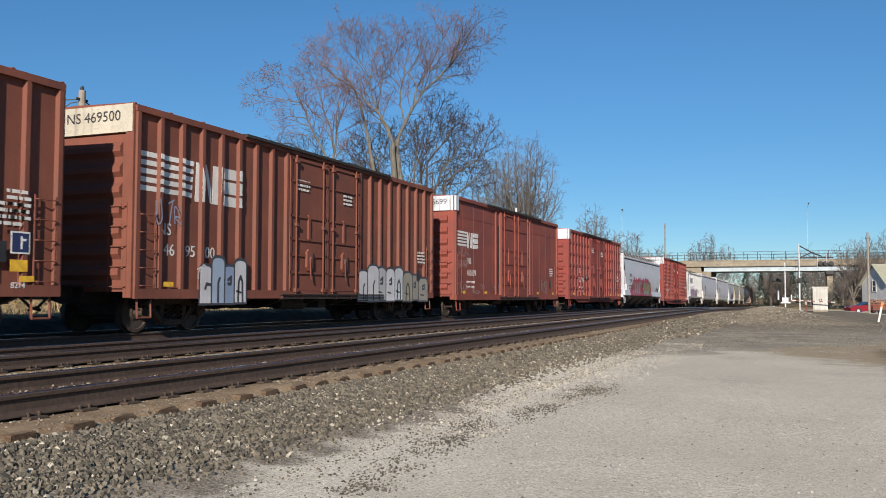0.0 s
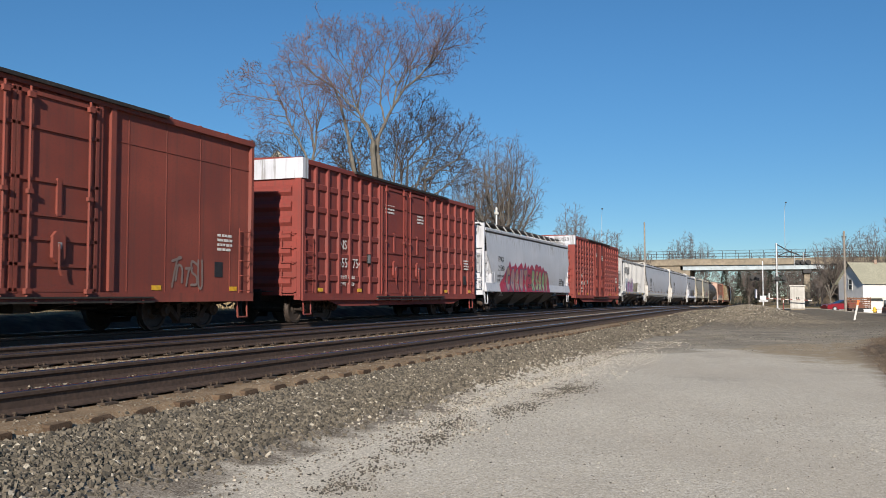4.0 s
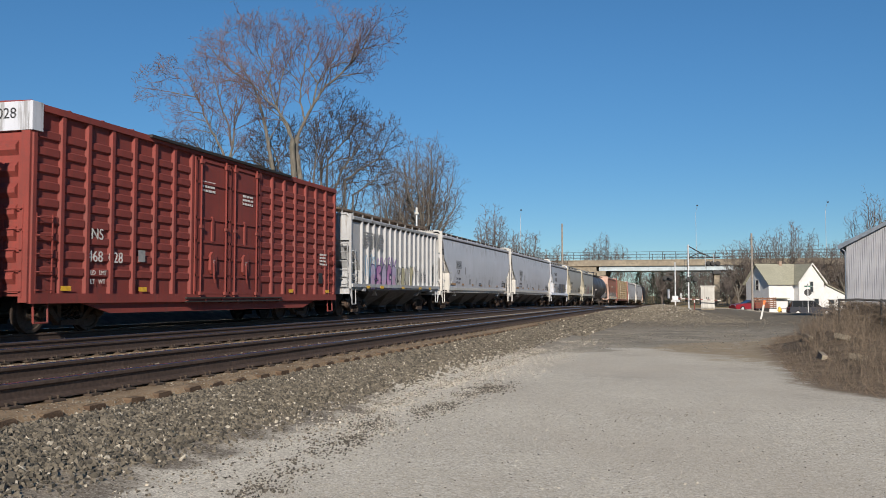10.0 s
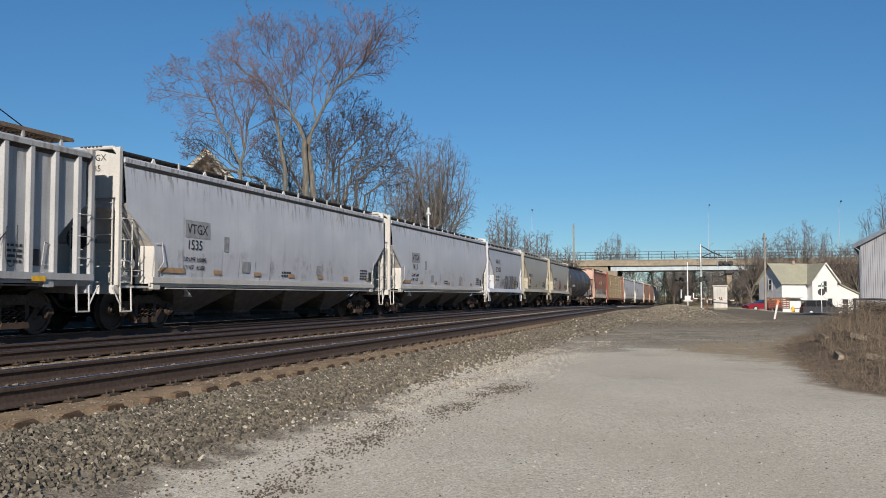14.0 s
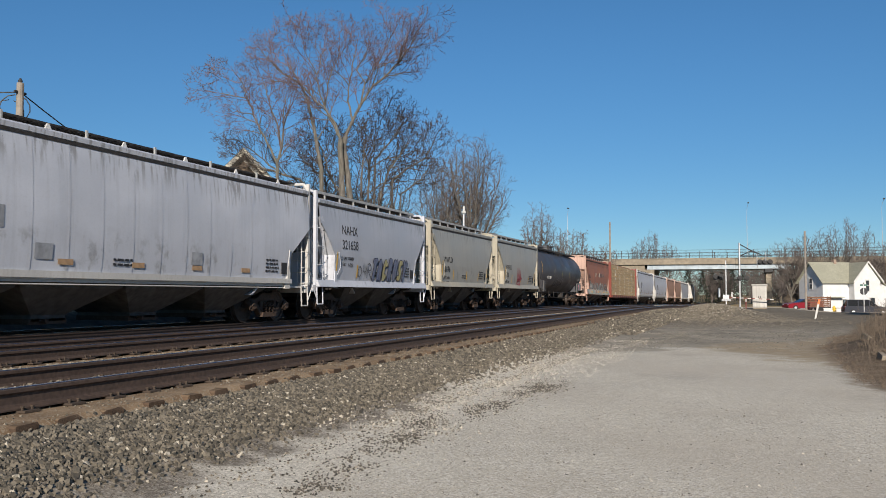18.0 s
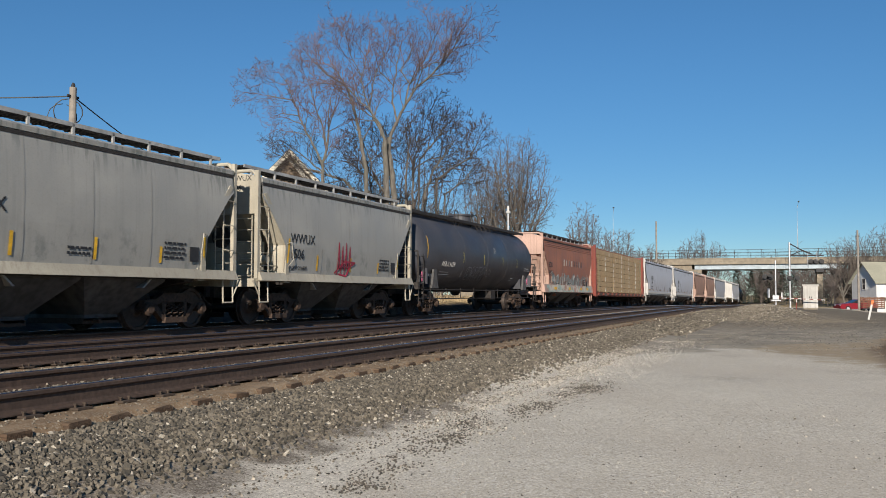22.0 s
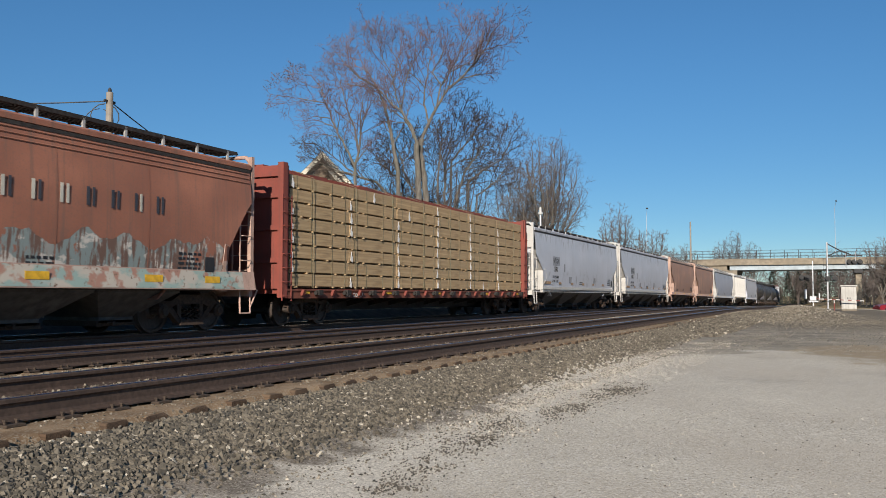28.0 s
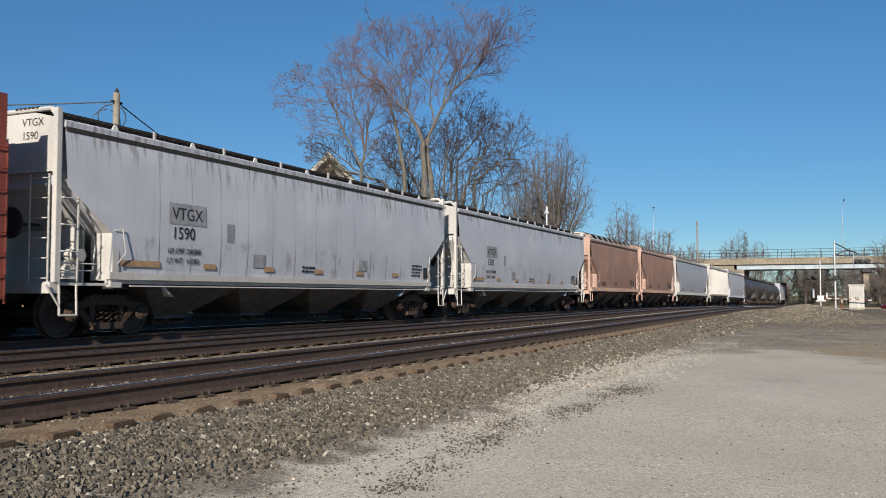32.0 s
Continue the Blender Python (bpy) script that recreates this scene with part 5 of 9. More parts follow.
    for y, z, w_, rows in ([] if number else [(-e + 2.4, low + 0.36, 0.8, 2)]) + [(e - 2.6, low + 0.62, 0.7, 4), (-0.6, low + 0.4, 0.6, 2)]:
        s = Shape()
        rng = random.Random(int(u0 * 10 + y * 7))
        for i in range(rows):
            a = 0.0
            zz = z - 0.10 * i
            while a < w_ - 0.05:
                b = a + rng.uniform(0.05, 0.2)
                s.box(xf(zz) + 0.008, xf(zz) + 0.012, y + a, y + min(b, w_), zz, zz + 0.05)
                a = b + 0.04
        tagged(part("stencil", s, tm_, car), kind="stuff")
    if hatch == "teeth" and number:      # grey patches under the marks and stencil boards
        y, z, size, lines = number
        for a, b, c, d in ((y - 0.08, y + 1.05, z - 0.1, z + 0.33), (y + 1.75, y + 2.0, z - 0.38, z + 0.02), (y + 2.75, y + 3.2, low + 0.36, low + 0.66), (y + 7.6, y + 8.05, low + 0.40, low + 0.70)):
            part("stencil_patch", Shape().grid(lambda p, q: (xf(c + (d - c) * q) + 0.009, a + (b - a) * p, c + (d - c) * q), 1, 3), PATCH_GREY, car)
    if bays == 2:      # tall faded yellow bars low on the side sheets
        for y, long in ((-e + back + 0.09, 0.80), (-e * 0.40, 0.42), (e * 0.02, 0.42), (e * 0.42, 0.34), (e - back - 0.10, 0.62)):
            bar = Shape().grid(lambda a, b: (xf(low + 0.22 + long * b) + 0.008, y - 0.04 + 0.08 * a + 0.06 * b * (1 if long > 0.6 and y < 0 else 0), low + 0.22 + long * b), 1, 4)
            part("reflector", bar, YELLOW_MARK, car)
    part("placard", Shape().box(xf(low + 0.4) + 0.012, xf(low + 0.4) + 0.02, e - 1.75, e - 1.45, low + 0.28, low + 0.60), BLACK_MARK, car)
    if extra:
        extra(car, half, xo)
    return car


def tank_car(u0, u1, label, mat=None, number=None, spins=True, extra=None, group="freight train"):
    mat = mat or TANK_BLACK
    half = (u1 - u0) / 2
    car = thing("tank_car", Matrix.Identity(4), label, "tank car", group)
    r, zc, e = 1.49, 2.37, half - 0.25
    prof = [(-e, 0.02), (-e + 0.03, 0.55), (-e + 0.16, 1.05), (-e + 0.40, 1.38), (-e + 0.70, r), (e - 0.70, r), (e - 0.40, 1.38), (e - 0.16, 1.05), (e - 0.03, 0.55), (e, 0.02)]
    tank = part("tank", Shape().turned(prof, (0, 0, zc), 48, "y"), mat, car, smooth=True)
    for y in (-e + 0.75, -e * 0.36, e * 0.02, e * 0.40, e - 0.75):
        part("weld_band", Shape().turned([(-0.02, r + 0.004), (0.02, r + 0.004)], (0, y, zc), 48, "y"), mat, tank, smooth=True)
    top = zc + r
    part("manway", Shape().turned([(-0.05, 0.50), (0.24, 0.50), (0.25, 0.58), (0.31, 0.58), (0.34, 0.46), (0.36, 0.0)], (0.1, 0.35, top + 0.08), 24, "z"), mat, tank, "domed manway with bolted cover")
    for i in range(8):
        a = i * 0.785 + 0.2
        part("bolt", shared("manbolt", lambda: Shape().tube((0, 0, 0), (0, 0, 0.14), 0.035, 0.03, 6).mesh("bolt", mat)), None, tank, at=pose(0.1 + 0.53 * math.cos(a), 0.35 + 0.53 * math.sin(a), top + 0.32))
    part("vent_valve", Shape().turned([(0, 0.10), (0.10, 0.10), (0.12, 0.15), (0.18, 0.15), (0.22, 0.05)], (0.1, -0.75, top - 0.02), 12, "z"), mat, tank)
    for y, w in ((-7.35, 0.34), (-2.1, 0.22), (0.05, 0.42), (1.25, 0.20)):
        hoop = [(0.85, y - w, top - 0.30), (0.85, y - w, top + 0.26), (0.85, y - w + 0.07, top + 0.34), (0.85, y + w - 0.07, top + 0.34), (0.85, y + w, top + 0.26), (0.85, y + w, top - 0.30)]
        part("safety_rail", Shape().cord([Vector(hoop[i]).lerp(Vector(hoop[i + 1]), q) for i in range(5) for q in (0, 0.5)] + [hoop[5]], 0.026, 6), STEEL_DARK, car)
    grate = Shape()
    for j in range(6):
        grate.box(0.36 + j * 0.1, 0.41 + j * 0.1, -e + 0.25, e - 0.25, top - 0.06, top - 0.01)
    for j in range(40):
        y = -e + 0.3 + (2 * e - 0.6) * j / 39
        grate.box(0.34, 0.93, y - 0.02, y + 0.02, top - 0.075, top - 0.052)
    part("running_board", grate.box(0.91, 0.94, -e + 0.25, e - 0.25, top - 0.11, top + 0.0), STEEL_DARK, car, "dark grating walk along the tank's top")
    for y in (0.0, 0.6, 1.2):
        part("walk_bracket", shared("walkbracket", lambda: Shape().path([(0.95, -0.28, -0.12), (1.12, -0.28, -0.34), (1.12, 0.28, -0.34), (0.95, 0.28, -0.12)], 0.016).mesh("walk_bracket", STEEL_DARK)), None, car, at=pose(0, y, top + 0.05))
    for k in (-1, 1):
        part("saddle", Shape().prism([(-1.30, 1.05), (1.30, 1.05), (1.25, 1.5), (1.05, 2.0), (-1.05, 2.0), (-1.25, 1.5)], "y", k * (half - 1.9) - 0.22, k * (half - 1.9) + 0.22), mat, car)
        for j in (-1, 1):
            part("saddle_bracket", Shape().prism([(k * (half - 1.9) - 0.34, 1.0), (k * (half - 1.9) + 0.34, 1.0), (k * (half - 1.9) + 0.26, 1.12), (k * (half - 1.9) + 0.12, 1.70), (k * (half - 1.9) - 0.12, 1.70), (k * (half - 1.9) - 0.26, 1.12)], "x", j * 1.38 - 0.04, j * 1.38 + 0.04), UNDER_GREY, car, "dusty grey saddle bracket")
        part("stub_sill", Shape().box(-0.35, 0.35, k * (half - 1.5) - 1.4, k * (half - 1.5) + 1.4, 0.78, 1.12), STEEL_DARK, car)
        part("platform", Shape().box(-1.5, 1.5, k * (half - 0.35) - 0.3, k * (half - 0.35) + 0.3, 1.14, 1.18).box(-1.55, 1.55, k * (half - 0.08) - 0.06, k * (half - 0.08) + 0.06, 0.95, 1.2), STEEL_DARK, car)
        part("end_handrail", Shape().path([(1.45, k * (half - 0.2), 1.15), (1.45, k * (half - 0.2), 2.3), (0.6, k * (half - 0.15), 2.3), (-1.45, k * (half - 0.15), 2.3), (-1.45, k * (half - 0.2), 1.15)], 0.025), STEEL_DARK, car)
        part("side_ladder", coach_ladder(k * (half - 0.35), 1.5, 0.5, 2.2, 0.42, 5), STEEL_DARK, car)
        part("head_shield", Shape().prism([(1.48, 1.15), (1.48, 1.7), (0.7, 2.0), (0.7, 1.15)], "y", k * (half - 1.0) - 0.03, k * (half - 1.0) + 0.03), mat, car)
    lower = Shape().path([(1.42, -half + 0.6, 0.95), (1.42, half - 0.6, 0.95)], 0.022).path([(1.42, -half + 1.2, 0.62), (1.42, half - 1.2, 0.62)], 0.018)
    for i in range(9):
        y = -half + 1.4 + (2 * half - 2.8) * i / 8
        lower.tube((1.42, y, 0.62), (1.42, y, 1.02), 0.018)
    part("side_handrail", lower, STEEL_DARK, car)
    part("drain_valve", Shape().turned([(0, 0.22), (-0.30, 0.22), (-0.42, 0.12)], (0, 0, 1.15), 14, "z"), STEEL_DARK, car)
    part("brake_box", Shape().slab(0.3, 0.9, 2.2, 2.8, 0.55, 0.95, 0.05), STEEL_DARK, car)
    running_gear(car, half, 1.9, r=0.457, spins=spins)

    def xf(z):
        d = max(-r * 0.98, min(r * 0.98, z - zc))
        return math.sqrt(r * r - d * d)

    me = shared("tankstripe", lambda: Shape().grid(lambda a, b: (math.sqrt(r * r - (0.0 + 0.42 * (b - 0.5)) ** 2) + 0.008, 0.045 * (a - 0.5), 0.42 * (b - 0.5)), 1, 6).mesh("reflector", plain("pale_yellow_reflector", (0.60, 0.50, 0.10), 0.5)))
    for y in (-2.9, -0.4, 2.15, 4.3):
        part("reflector", me, None, car, at=pose(0, y, zc - 0.12))
    tall = Shape().grid(lambda a, b: (math.sqrt(r * r - (0.95 * (b - 0.5)) ** 2) + 0.008, 0.07 * (a - 0.5), 0.95 * (b - 0.5)), 1, 10)
    part("reflector", tall, YELLOW_MARK, car, at=pose(0, -e + 0.78, zc + 0.05))
    for y in (-6.75, 6.6):
        part("hazard_placard", Shape().prism([(y - 0.16, 1.42), (y, 1.24), (y + 0.16, 1.42), (y, 1.60)], "x", 1.30, 1.32), spray("placard_pink", (0.55, 0.16, 0.26)), car)
    for y, z, w_, rows in ((-5.05, 1.62, 1.1, 2), (0.9, 2.75, 0.28, 3), (4.0, 1.52, 0.5, 2), (5.6, 2.0, 0.9, 2)):
        bars = Shape()
        for i in range(rows):
            bars.box(xf(z - 0.09 * i) + 0.004, xf(z - 0.09 * i) + 0.008, y, y + w_ * (0.8 + 0.2 * (i % 2)), z - 0.09 * i, z - 0.09 * i + 0.045)
        tagged(part("stencil", bars, GREY_MARK, car), kind="stuff")
    if number:
        y, z, size, txt = number
        part("numeral", writing(txt, size, WHITE_MARK), None, car, at=Matrix.Translation((xf(z) + 0.006, y, z)) @ Matrix.Rotation(math.asin((z + size * 0.35 - zc) / r), 4, "Y").inverted() @ SIDE)
    if extra:
        extra(car, half, xf)
    return car


def lumber_car(u0, u1, label, spins=True, group="freight train"):
    """A centre-beam flat car loaded with wrapped packs of boards."""
    half = (u1 - u0) / 2
    red = BOX_OXIDE
    car = thing("lumber_flat_car", Matrix.Identity(4), label, "flat car", group)
    e = half - 0.15
    top, low = 3.86, 0.95
    for k in (-1, 1):
        b = part("end_bulkhead", Shape().box(-1.5, 1.5, k * e - 0.10, k * e + 0.10, low, top + 0.14), red, car, "rust-red end bulkhead")
        for x in (-1.46, -0.5, 0.5, 1.46):
            part("stiffener", Shape().box(x - 0.08, x + 0.08, k * (e + 0.10) - 0.10, k * (e + 0.10) + 0.10, low - 0.22, top + 0.20), red, b)
        for z in (low + 0.7, low + 1.5, low + 2.3, top - 0.08):
            part("stiffener", Shape().box(-1.37, 1.37, k * (e + 0.12) - 0.06, k * (e + 0.12) + 0.06, z - 0.06, z + 0.06), red, b)
        part("side_ladder", coach_ladder(k * (e + 0.02), 1.54, low - 0.3, top - 0.6, 0.40, 8), red, car)
        part("brace", Shape().prism([(k * (e - 0.1), low), (k * (e - 2.2), low), (k * (e - 2.4), low + 0.1), (k * (e - 0.1), low + 1.6)], "x", -0.12, 0.12), red, car)
    part("deck", Shape().box(-1.48, 1.48, -e, e, low - 0.12, low), red, car)
    sill = Shape()
    for k in (-1, 1):
        sill.box(k * 1.46 - 0.05, k * 1.46 + 0.05, -e, e, low - 0.24, low - 0.01).box(k * 1.48 - 0.06, k * 1.48 + 0.06, -e, e, low - 0.05, low - 0.01)
    part("side_sill", sill, BOX_BROWN, car)
    part("numeral", writing("NS  120  77", 0.17, WHITE_MARK, 1.2), None, car, at=side_at(1.515, -e + 2.9, low - 0.21))
    rng = random.Random(11)
    # the centre beam stands proud of the load, its top edge lumpy with old straps
    beam = Shape()
    n = 60
    for i in range(n):
        y = -e + 2 * e * i / n
        t = top + 0.20 + rng.uniform(-0.02, 0.03)
        beam.box(-0.80, 0.80, y, y + 2 * e / n + 0.004, top - 0.1, t)
    part("center_beam", beam.box(-0.10, 0.10, -e, e, low, top - 0.1), red, car)
    winch = Shape().box(0, 0.13, -0.10, 0.10, -0.12, 0.02).tube((0.05, -0.16, -0.06), (0.05, 0.16, -0.06), 0.055, 0.055, 8).mesh("winch", STEEL_DARK)
    pocket = Shape().prism([(0, -0.13), (0, 0.02), (0.12, 0.02), (0.05, -0.13)], "y", -0.05, 0.05).mesh("stake_pocket", red)
    for i in range(24):
        y = -e + 0.7 + (2 * e - 1.4) * i / 23
        part("winch" if i % 2 else "stake_pocket", winch if i % 2 else pocket, None, car, at=pose(1.51, y, low - 0.04))
    part("center_sill", Shape().prism([(-half + 0.05, 0.80), (half - 0.05, 0.80), (half - 0.05, 0.6), (half - 4.2, 0.36), (-half + 4.2, 0.36), (-half + 0.05, 0.6)], "x", -0.35, 0.35), STEEL_DARK, car)
    cross = Shape()
    for i in range(13):
        y = -e + 0.9 + (2 * e - 1.8) * i / 12
        cross.prism([(-1.42, low - 0.12), (1.42, low - 0.12), (1.42, low - 0.24), (0.3, 0.45), (-0.3, 0.45), (-1.42, low - 0.24)], "y", y - 0.05, y + 0.05)
    tagged(part("cross_bearer", cross, STEEL_DARK, car), kind="stuff")
    running_gear(car, half, 1.9, r=0.42, spins=spins)
    # the load: packs in rows and layers, each a part of the tied load
    n = Nodes("tan_sawn_lumber")
    grain = n.noise(1.0, 6, n.scaled(1, 0.35, 34), 0.6)
    c = n.mix(n.ramp(grain, 0.32, 0.68), (0.345, 0.236, 0.125), (0.50, 0.358, 0.20))
    c = n.mix(n.ramp(n.chance(), 0, 1, 0, 0.55), c, (0.36, 0.265, 0.15))
    c = n.mix(n.ramp(n.noise(1.6, 6, n.scaled(1, 0.8, 3)), 0.52, 0.72, 0, 0.5), c, (0.22, 0.145, 0.075))
    c = n.mix(n.ramp(n.noise(16, 4), 0.66, 0.72, 0, 0.6), c, (0.15, 0.09, 0.045))
    lumber = n.done(c, 0.8, 0, n.noise(1.0, 3, n.scaled(1, 0.5, 40)), 0.5, 0.012)
    layers, rows_ = 8, 6
    l0, l1, z0, z1 = -e + 0.25, e - 0.25, low + 0.03, top - 0.03
    w, h = (l1 - l0) / rows_, (z1 - z0) / layers
    # Core coloured dark so the gaps between packs read as shade.
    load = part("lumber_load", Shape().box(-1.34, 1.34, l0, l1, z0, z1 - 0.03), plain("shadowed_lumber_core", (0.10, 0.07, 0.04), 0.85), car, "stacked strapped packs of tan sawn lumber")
    packs = []
    for q in range(4):      # each pack: five courses of boards, a little uneven
        s = Shape()
        for j in range(5):
            a, b = 0.042 + (h - 0.05) * j / 5, 0.042 + (h - 0.05) * (j + 1) / 5
            x = 1.43 + rng.uniform(-0.002, 0.003)
            s.box(-1.43, x, -w / 2 + rng.uniform(0.004, 0.02), w / 2 - rng.uniform(0.004, 0.02), a, b - 0.0015)
        packs.append(s.mesh("pack", lumber))
    pale = plain("white_paper_tag", (0.76, 0.75, 0.72), 0.7)
    string = plain("dull_green_strap", (0.19, 0.17, 0.10), 0.6)
    strap = Shape().box(1.442, 1.447, -0.007, 0.007, 0.0, h).mesh("strap", string)
    tags = []
    for q in range(3):
        a = rng.uniform(-0.03, 0.03)
        tags.append(Shape().prism([(-0.055, 0.05), (0.045, 0.03 + a), (0.06, 0.17 + a), (-0.035, 0.25)], "x", 1.452, 1.46).box(1.45, 1.456, -0.012, 0.012, 0.2, 0.32).mesh("paper_tag", pale))
    stick = Shape().box(1.30, 1.46, -0.03, 0.03, 0.004, 0.040).mesh("sticker", lumber)
    for i in range(rows_):
        for j in range(layers):
            d = rng.uniform(-0.012, 0.012)
            yc, zc = l0 + w * (i + 0.5), z0 + h * j
            part("pack", packs[rng.randrange(4)], None, load, at=pose(d, yc, zc))
            for q in (-0.40, -0.16, 0.18, 0.42):
                if rng.random() < 0.85:
                    part("strap", strap, None, load, at=pose(d, yc + w * q + rng.uniform(-0.03, 0.03), zc))
                part("sticker", stick, None, load, at=pose(d, yc + w * q + rng.uniform(-0.25, 0.25), zc))
            if rng.random() < 0.85:
                part("paper_tag", tags[rng.randrange(3)], None, load, at=pose(d, yc - w / 2 + 0.06 + rng.uniform(0, 0.05), zc))
            if rng.random() < 0.06:
                part("paper_tag", tags[rng.randrange(3)], None, load, at=pose(d, yc + w * rng.uniform(-0.3, 0.4), zc))
    cable = shared("cable", lambda: Shape().tube((1.475, 0, low), (1.475, 0, top - 0.03), 0.007, 0.007, 4).tube((1.475, 0, top - 0.03), (0.80, 0, top + 0.22), 0.007, 0.007, 4).mesh("tie_cable", string))
    for i in range(8):
        part("tie_cable", cable, None, car, at=pose(0, -e + 1.3 + (2 * e - 2.6) * i / 7, 0))
    yellow(car, 1.515, [-e + 0.9, -e * 0.4, 0.0, e * 0.5, e - 0.9], low - 0.08, 0.34, 0.09)
    return car


# ---- the train: bodies by their ends, in metres along the track at the start ----
flat = lambda x: (lambda z: x)
G_BLUE, G_PALE, G_RED = spray("spray_blue_grey", (0.25, 0.30, 0.42)), spray("spray_silver", (0.58, 0.58, 0.60)), spray("spray_crimson", (0.36, 0.025, 0.055))
G_DARK = spray("spray_charcoal", (0.05, 0.05, 0.06))
G_SKY = spray("spray_sky_blue", (0.18, 0.40, 0.62))
G_CREAM, G_VIOLET = spray("spray_cream", (0.55, 0.52, 0.44)), spray("spray_violet", (0.24, 0.10, 0.38))


def on_car_0(car, h, x):
    """Placard, yellow squares and stencils beside the rear ladder."""
    e = h - 0.12
    part("placard", Shape().box(x, x + 0.004, e - 1.10, e - 0.70, 1.48, 1.86), WHITE_MARK, car)
    part("placard", Shape().box(x + 0.004, x + 0.008, e - 1.07, e - 0.73, 1.51, 1.83), spray("placard_navy", (0.02, 0.03, 0.10)), car)
    part("stripe", Shape().box(x + 0.008, x + 0.010, e - 0.90, e - 0.86, 1.56, 1.78).box(x + 0.008, x + 0.010, e - 0.86, e - 0.78, 1.70, 1.74), WHITE_MARK, car)
    yellow(car, x, [e - 0.92], 1.28, 0.36, 0.20)
    part("numeral", writing("8214", 0.15, WHITE_MARK), None, car, at=side_at(x + 0.004, e - 1.08, 0.90))
    marks(car, x, [(e - 1.2, 2.5, 0.5, 5)], WHITE_MARK)


def on_car_1(car, h, x):
    f = flat(x)
    part("numeral", writing("NS", 0.36, WHITE_MARK), None, car, at=side_at(x - 0.083, -6.86, 2.05))
    throw_up(car, f, -5.55, -3.85, 0.56, 1.66, (0.82, 1.0, 0.84, 0.97), G_DARK, [G_PALE, spray("spray_ice", (0.34, 0.43, 0.55)), spray("spray_steel_blue", (0.24, 0.31, 0.45))], 3)
    scrawl(car, f, -5.7, -5.3, 1.0, 1.45, G_PALE, 14, 0.02, 2)
    throw_up(car, f, 1.85, 6.9, 0.60, 1.74, (0.84, 1.0, 0.95, 0.94, 0.98, 0.86, 0.80, 0.72), G_DARK, [G_PALE, G_PALE, spray("spray_ash", (0.44, 0.44, 0.44)), G_PALE, spray("spray_frost", (0.50, 0.53, 0.56)), spray("spray_sage", (0.27, 0.25, 0.19)), spray("spray_sage_grey", (0.25, 0.23, 0.19)), spray("spray_sage_dull", (0.28, 0.26, 0.22))], 5)
    scrawl(car, f, -7.0, -6.2, 2.25, 2.75, G_BLUE, 2, 0.02, 3)


def on_car_2(car, h, x):
    f = flat(x)
    part("numeral", writing("NS", 0.34, WHITE_MARK), None, car, at=side_at(x + 0.004, -6.0, 2.06))
    chalk = spray("spray_dull_chalk", (0.38, 0.33, 0.31))
    scrawl(car, f, -h + 0.4, -h + 1.7, 2.25, 2.75, chalk, 8, 0.016, 3)
    scrawl(car, f, -h + 0.4, -h + 1.5, 1.85, 2.2, chalk, 10, 0.016, 3)
    scrawl(car, f, -h + 0.7, -h + 1.3, 1.0, 1.45, chalk, 9, 0.015, 2)
    scrawl(car, f, -h + 2.0, -h + 2.9, 0.9, 1.05, chalk, 16, 0.015, 4)
    scrawl(car, f, -h + 2.9, -h + 3.5, 1.0, 1.25, chalk, 17, 0.012, 2)
    scrawl(car, f, -h + 4.2, -h + 5.2, 0.95, 1.3, G_DARK, 18, 0.014, 4)
    scrawl(car, f, -h + 4.6, -h + 5.3, 1.05, 1.25, chalk, 19, 0.012, 3)
    scrawl(car, f, h - 3.3, h - 2.0, 0.95, 1.6, spray("spray_faded_grey", (0.22, 0.16, 0.14)), 20, 0.04, 5)
    for i, txt in enumerate(("LD LMT 164900", "LT WT   98100")):
        part("stencil", writing(txt, 0.14, WHITE_MARK), None, car, at=side_at(x + 0.004, -6.1, 1.30 - 0.2 * i))


def on_car_3(car, h, x):
    part("numeral", writing("NS", 0.40, WHITE_MARK), None, car, at=side_at(x - 0.03, -5.05, 2.16))
    for i, txt in enumerate(("LD LMT  171800", "LT WT    91200")):
        part("stencil", writing(txt, 0.15, WHITE_MARK), None, car, at=side_at(x - 0.03, -5.05, 1.28 - 0.21 * i))
    part("placard_rack", Shape().box(x, x + 0.02, -3.25, -3.0, 1.78, 2.08), STEEL_DARK, car)
    part("placard", Shape().box(x + 0.02, x + 0.023, -3.22, -3.03, 1.81, 2.05), GREY_MARK, car)


def on_car_5(car, h, x):
    part("numeral", writing("NS", 0.34, WHITE_MARK), None, car, at=side_at(x - 0.03, -5.74, 1.98))
    for i, txt in enumerate(("LD   LMT", "LT   WT")):
        part("stencil", writing(txt, 0.14, WHITE_MARK), None, car, at=side_at(x - 0.03, -5.74, 1.22 - 0.19 * i))
    part("placard", Shape().box(x, x + 0.006, -4.1, -3.85, 1.55, 1.82), GREY_MARK, car)


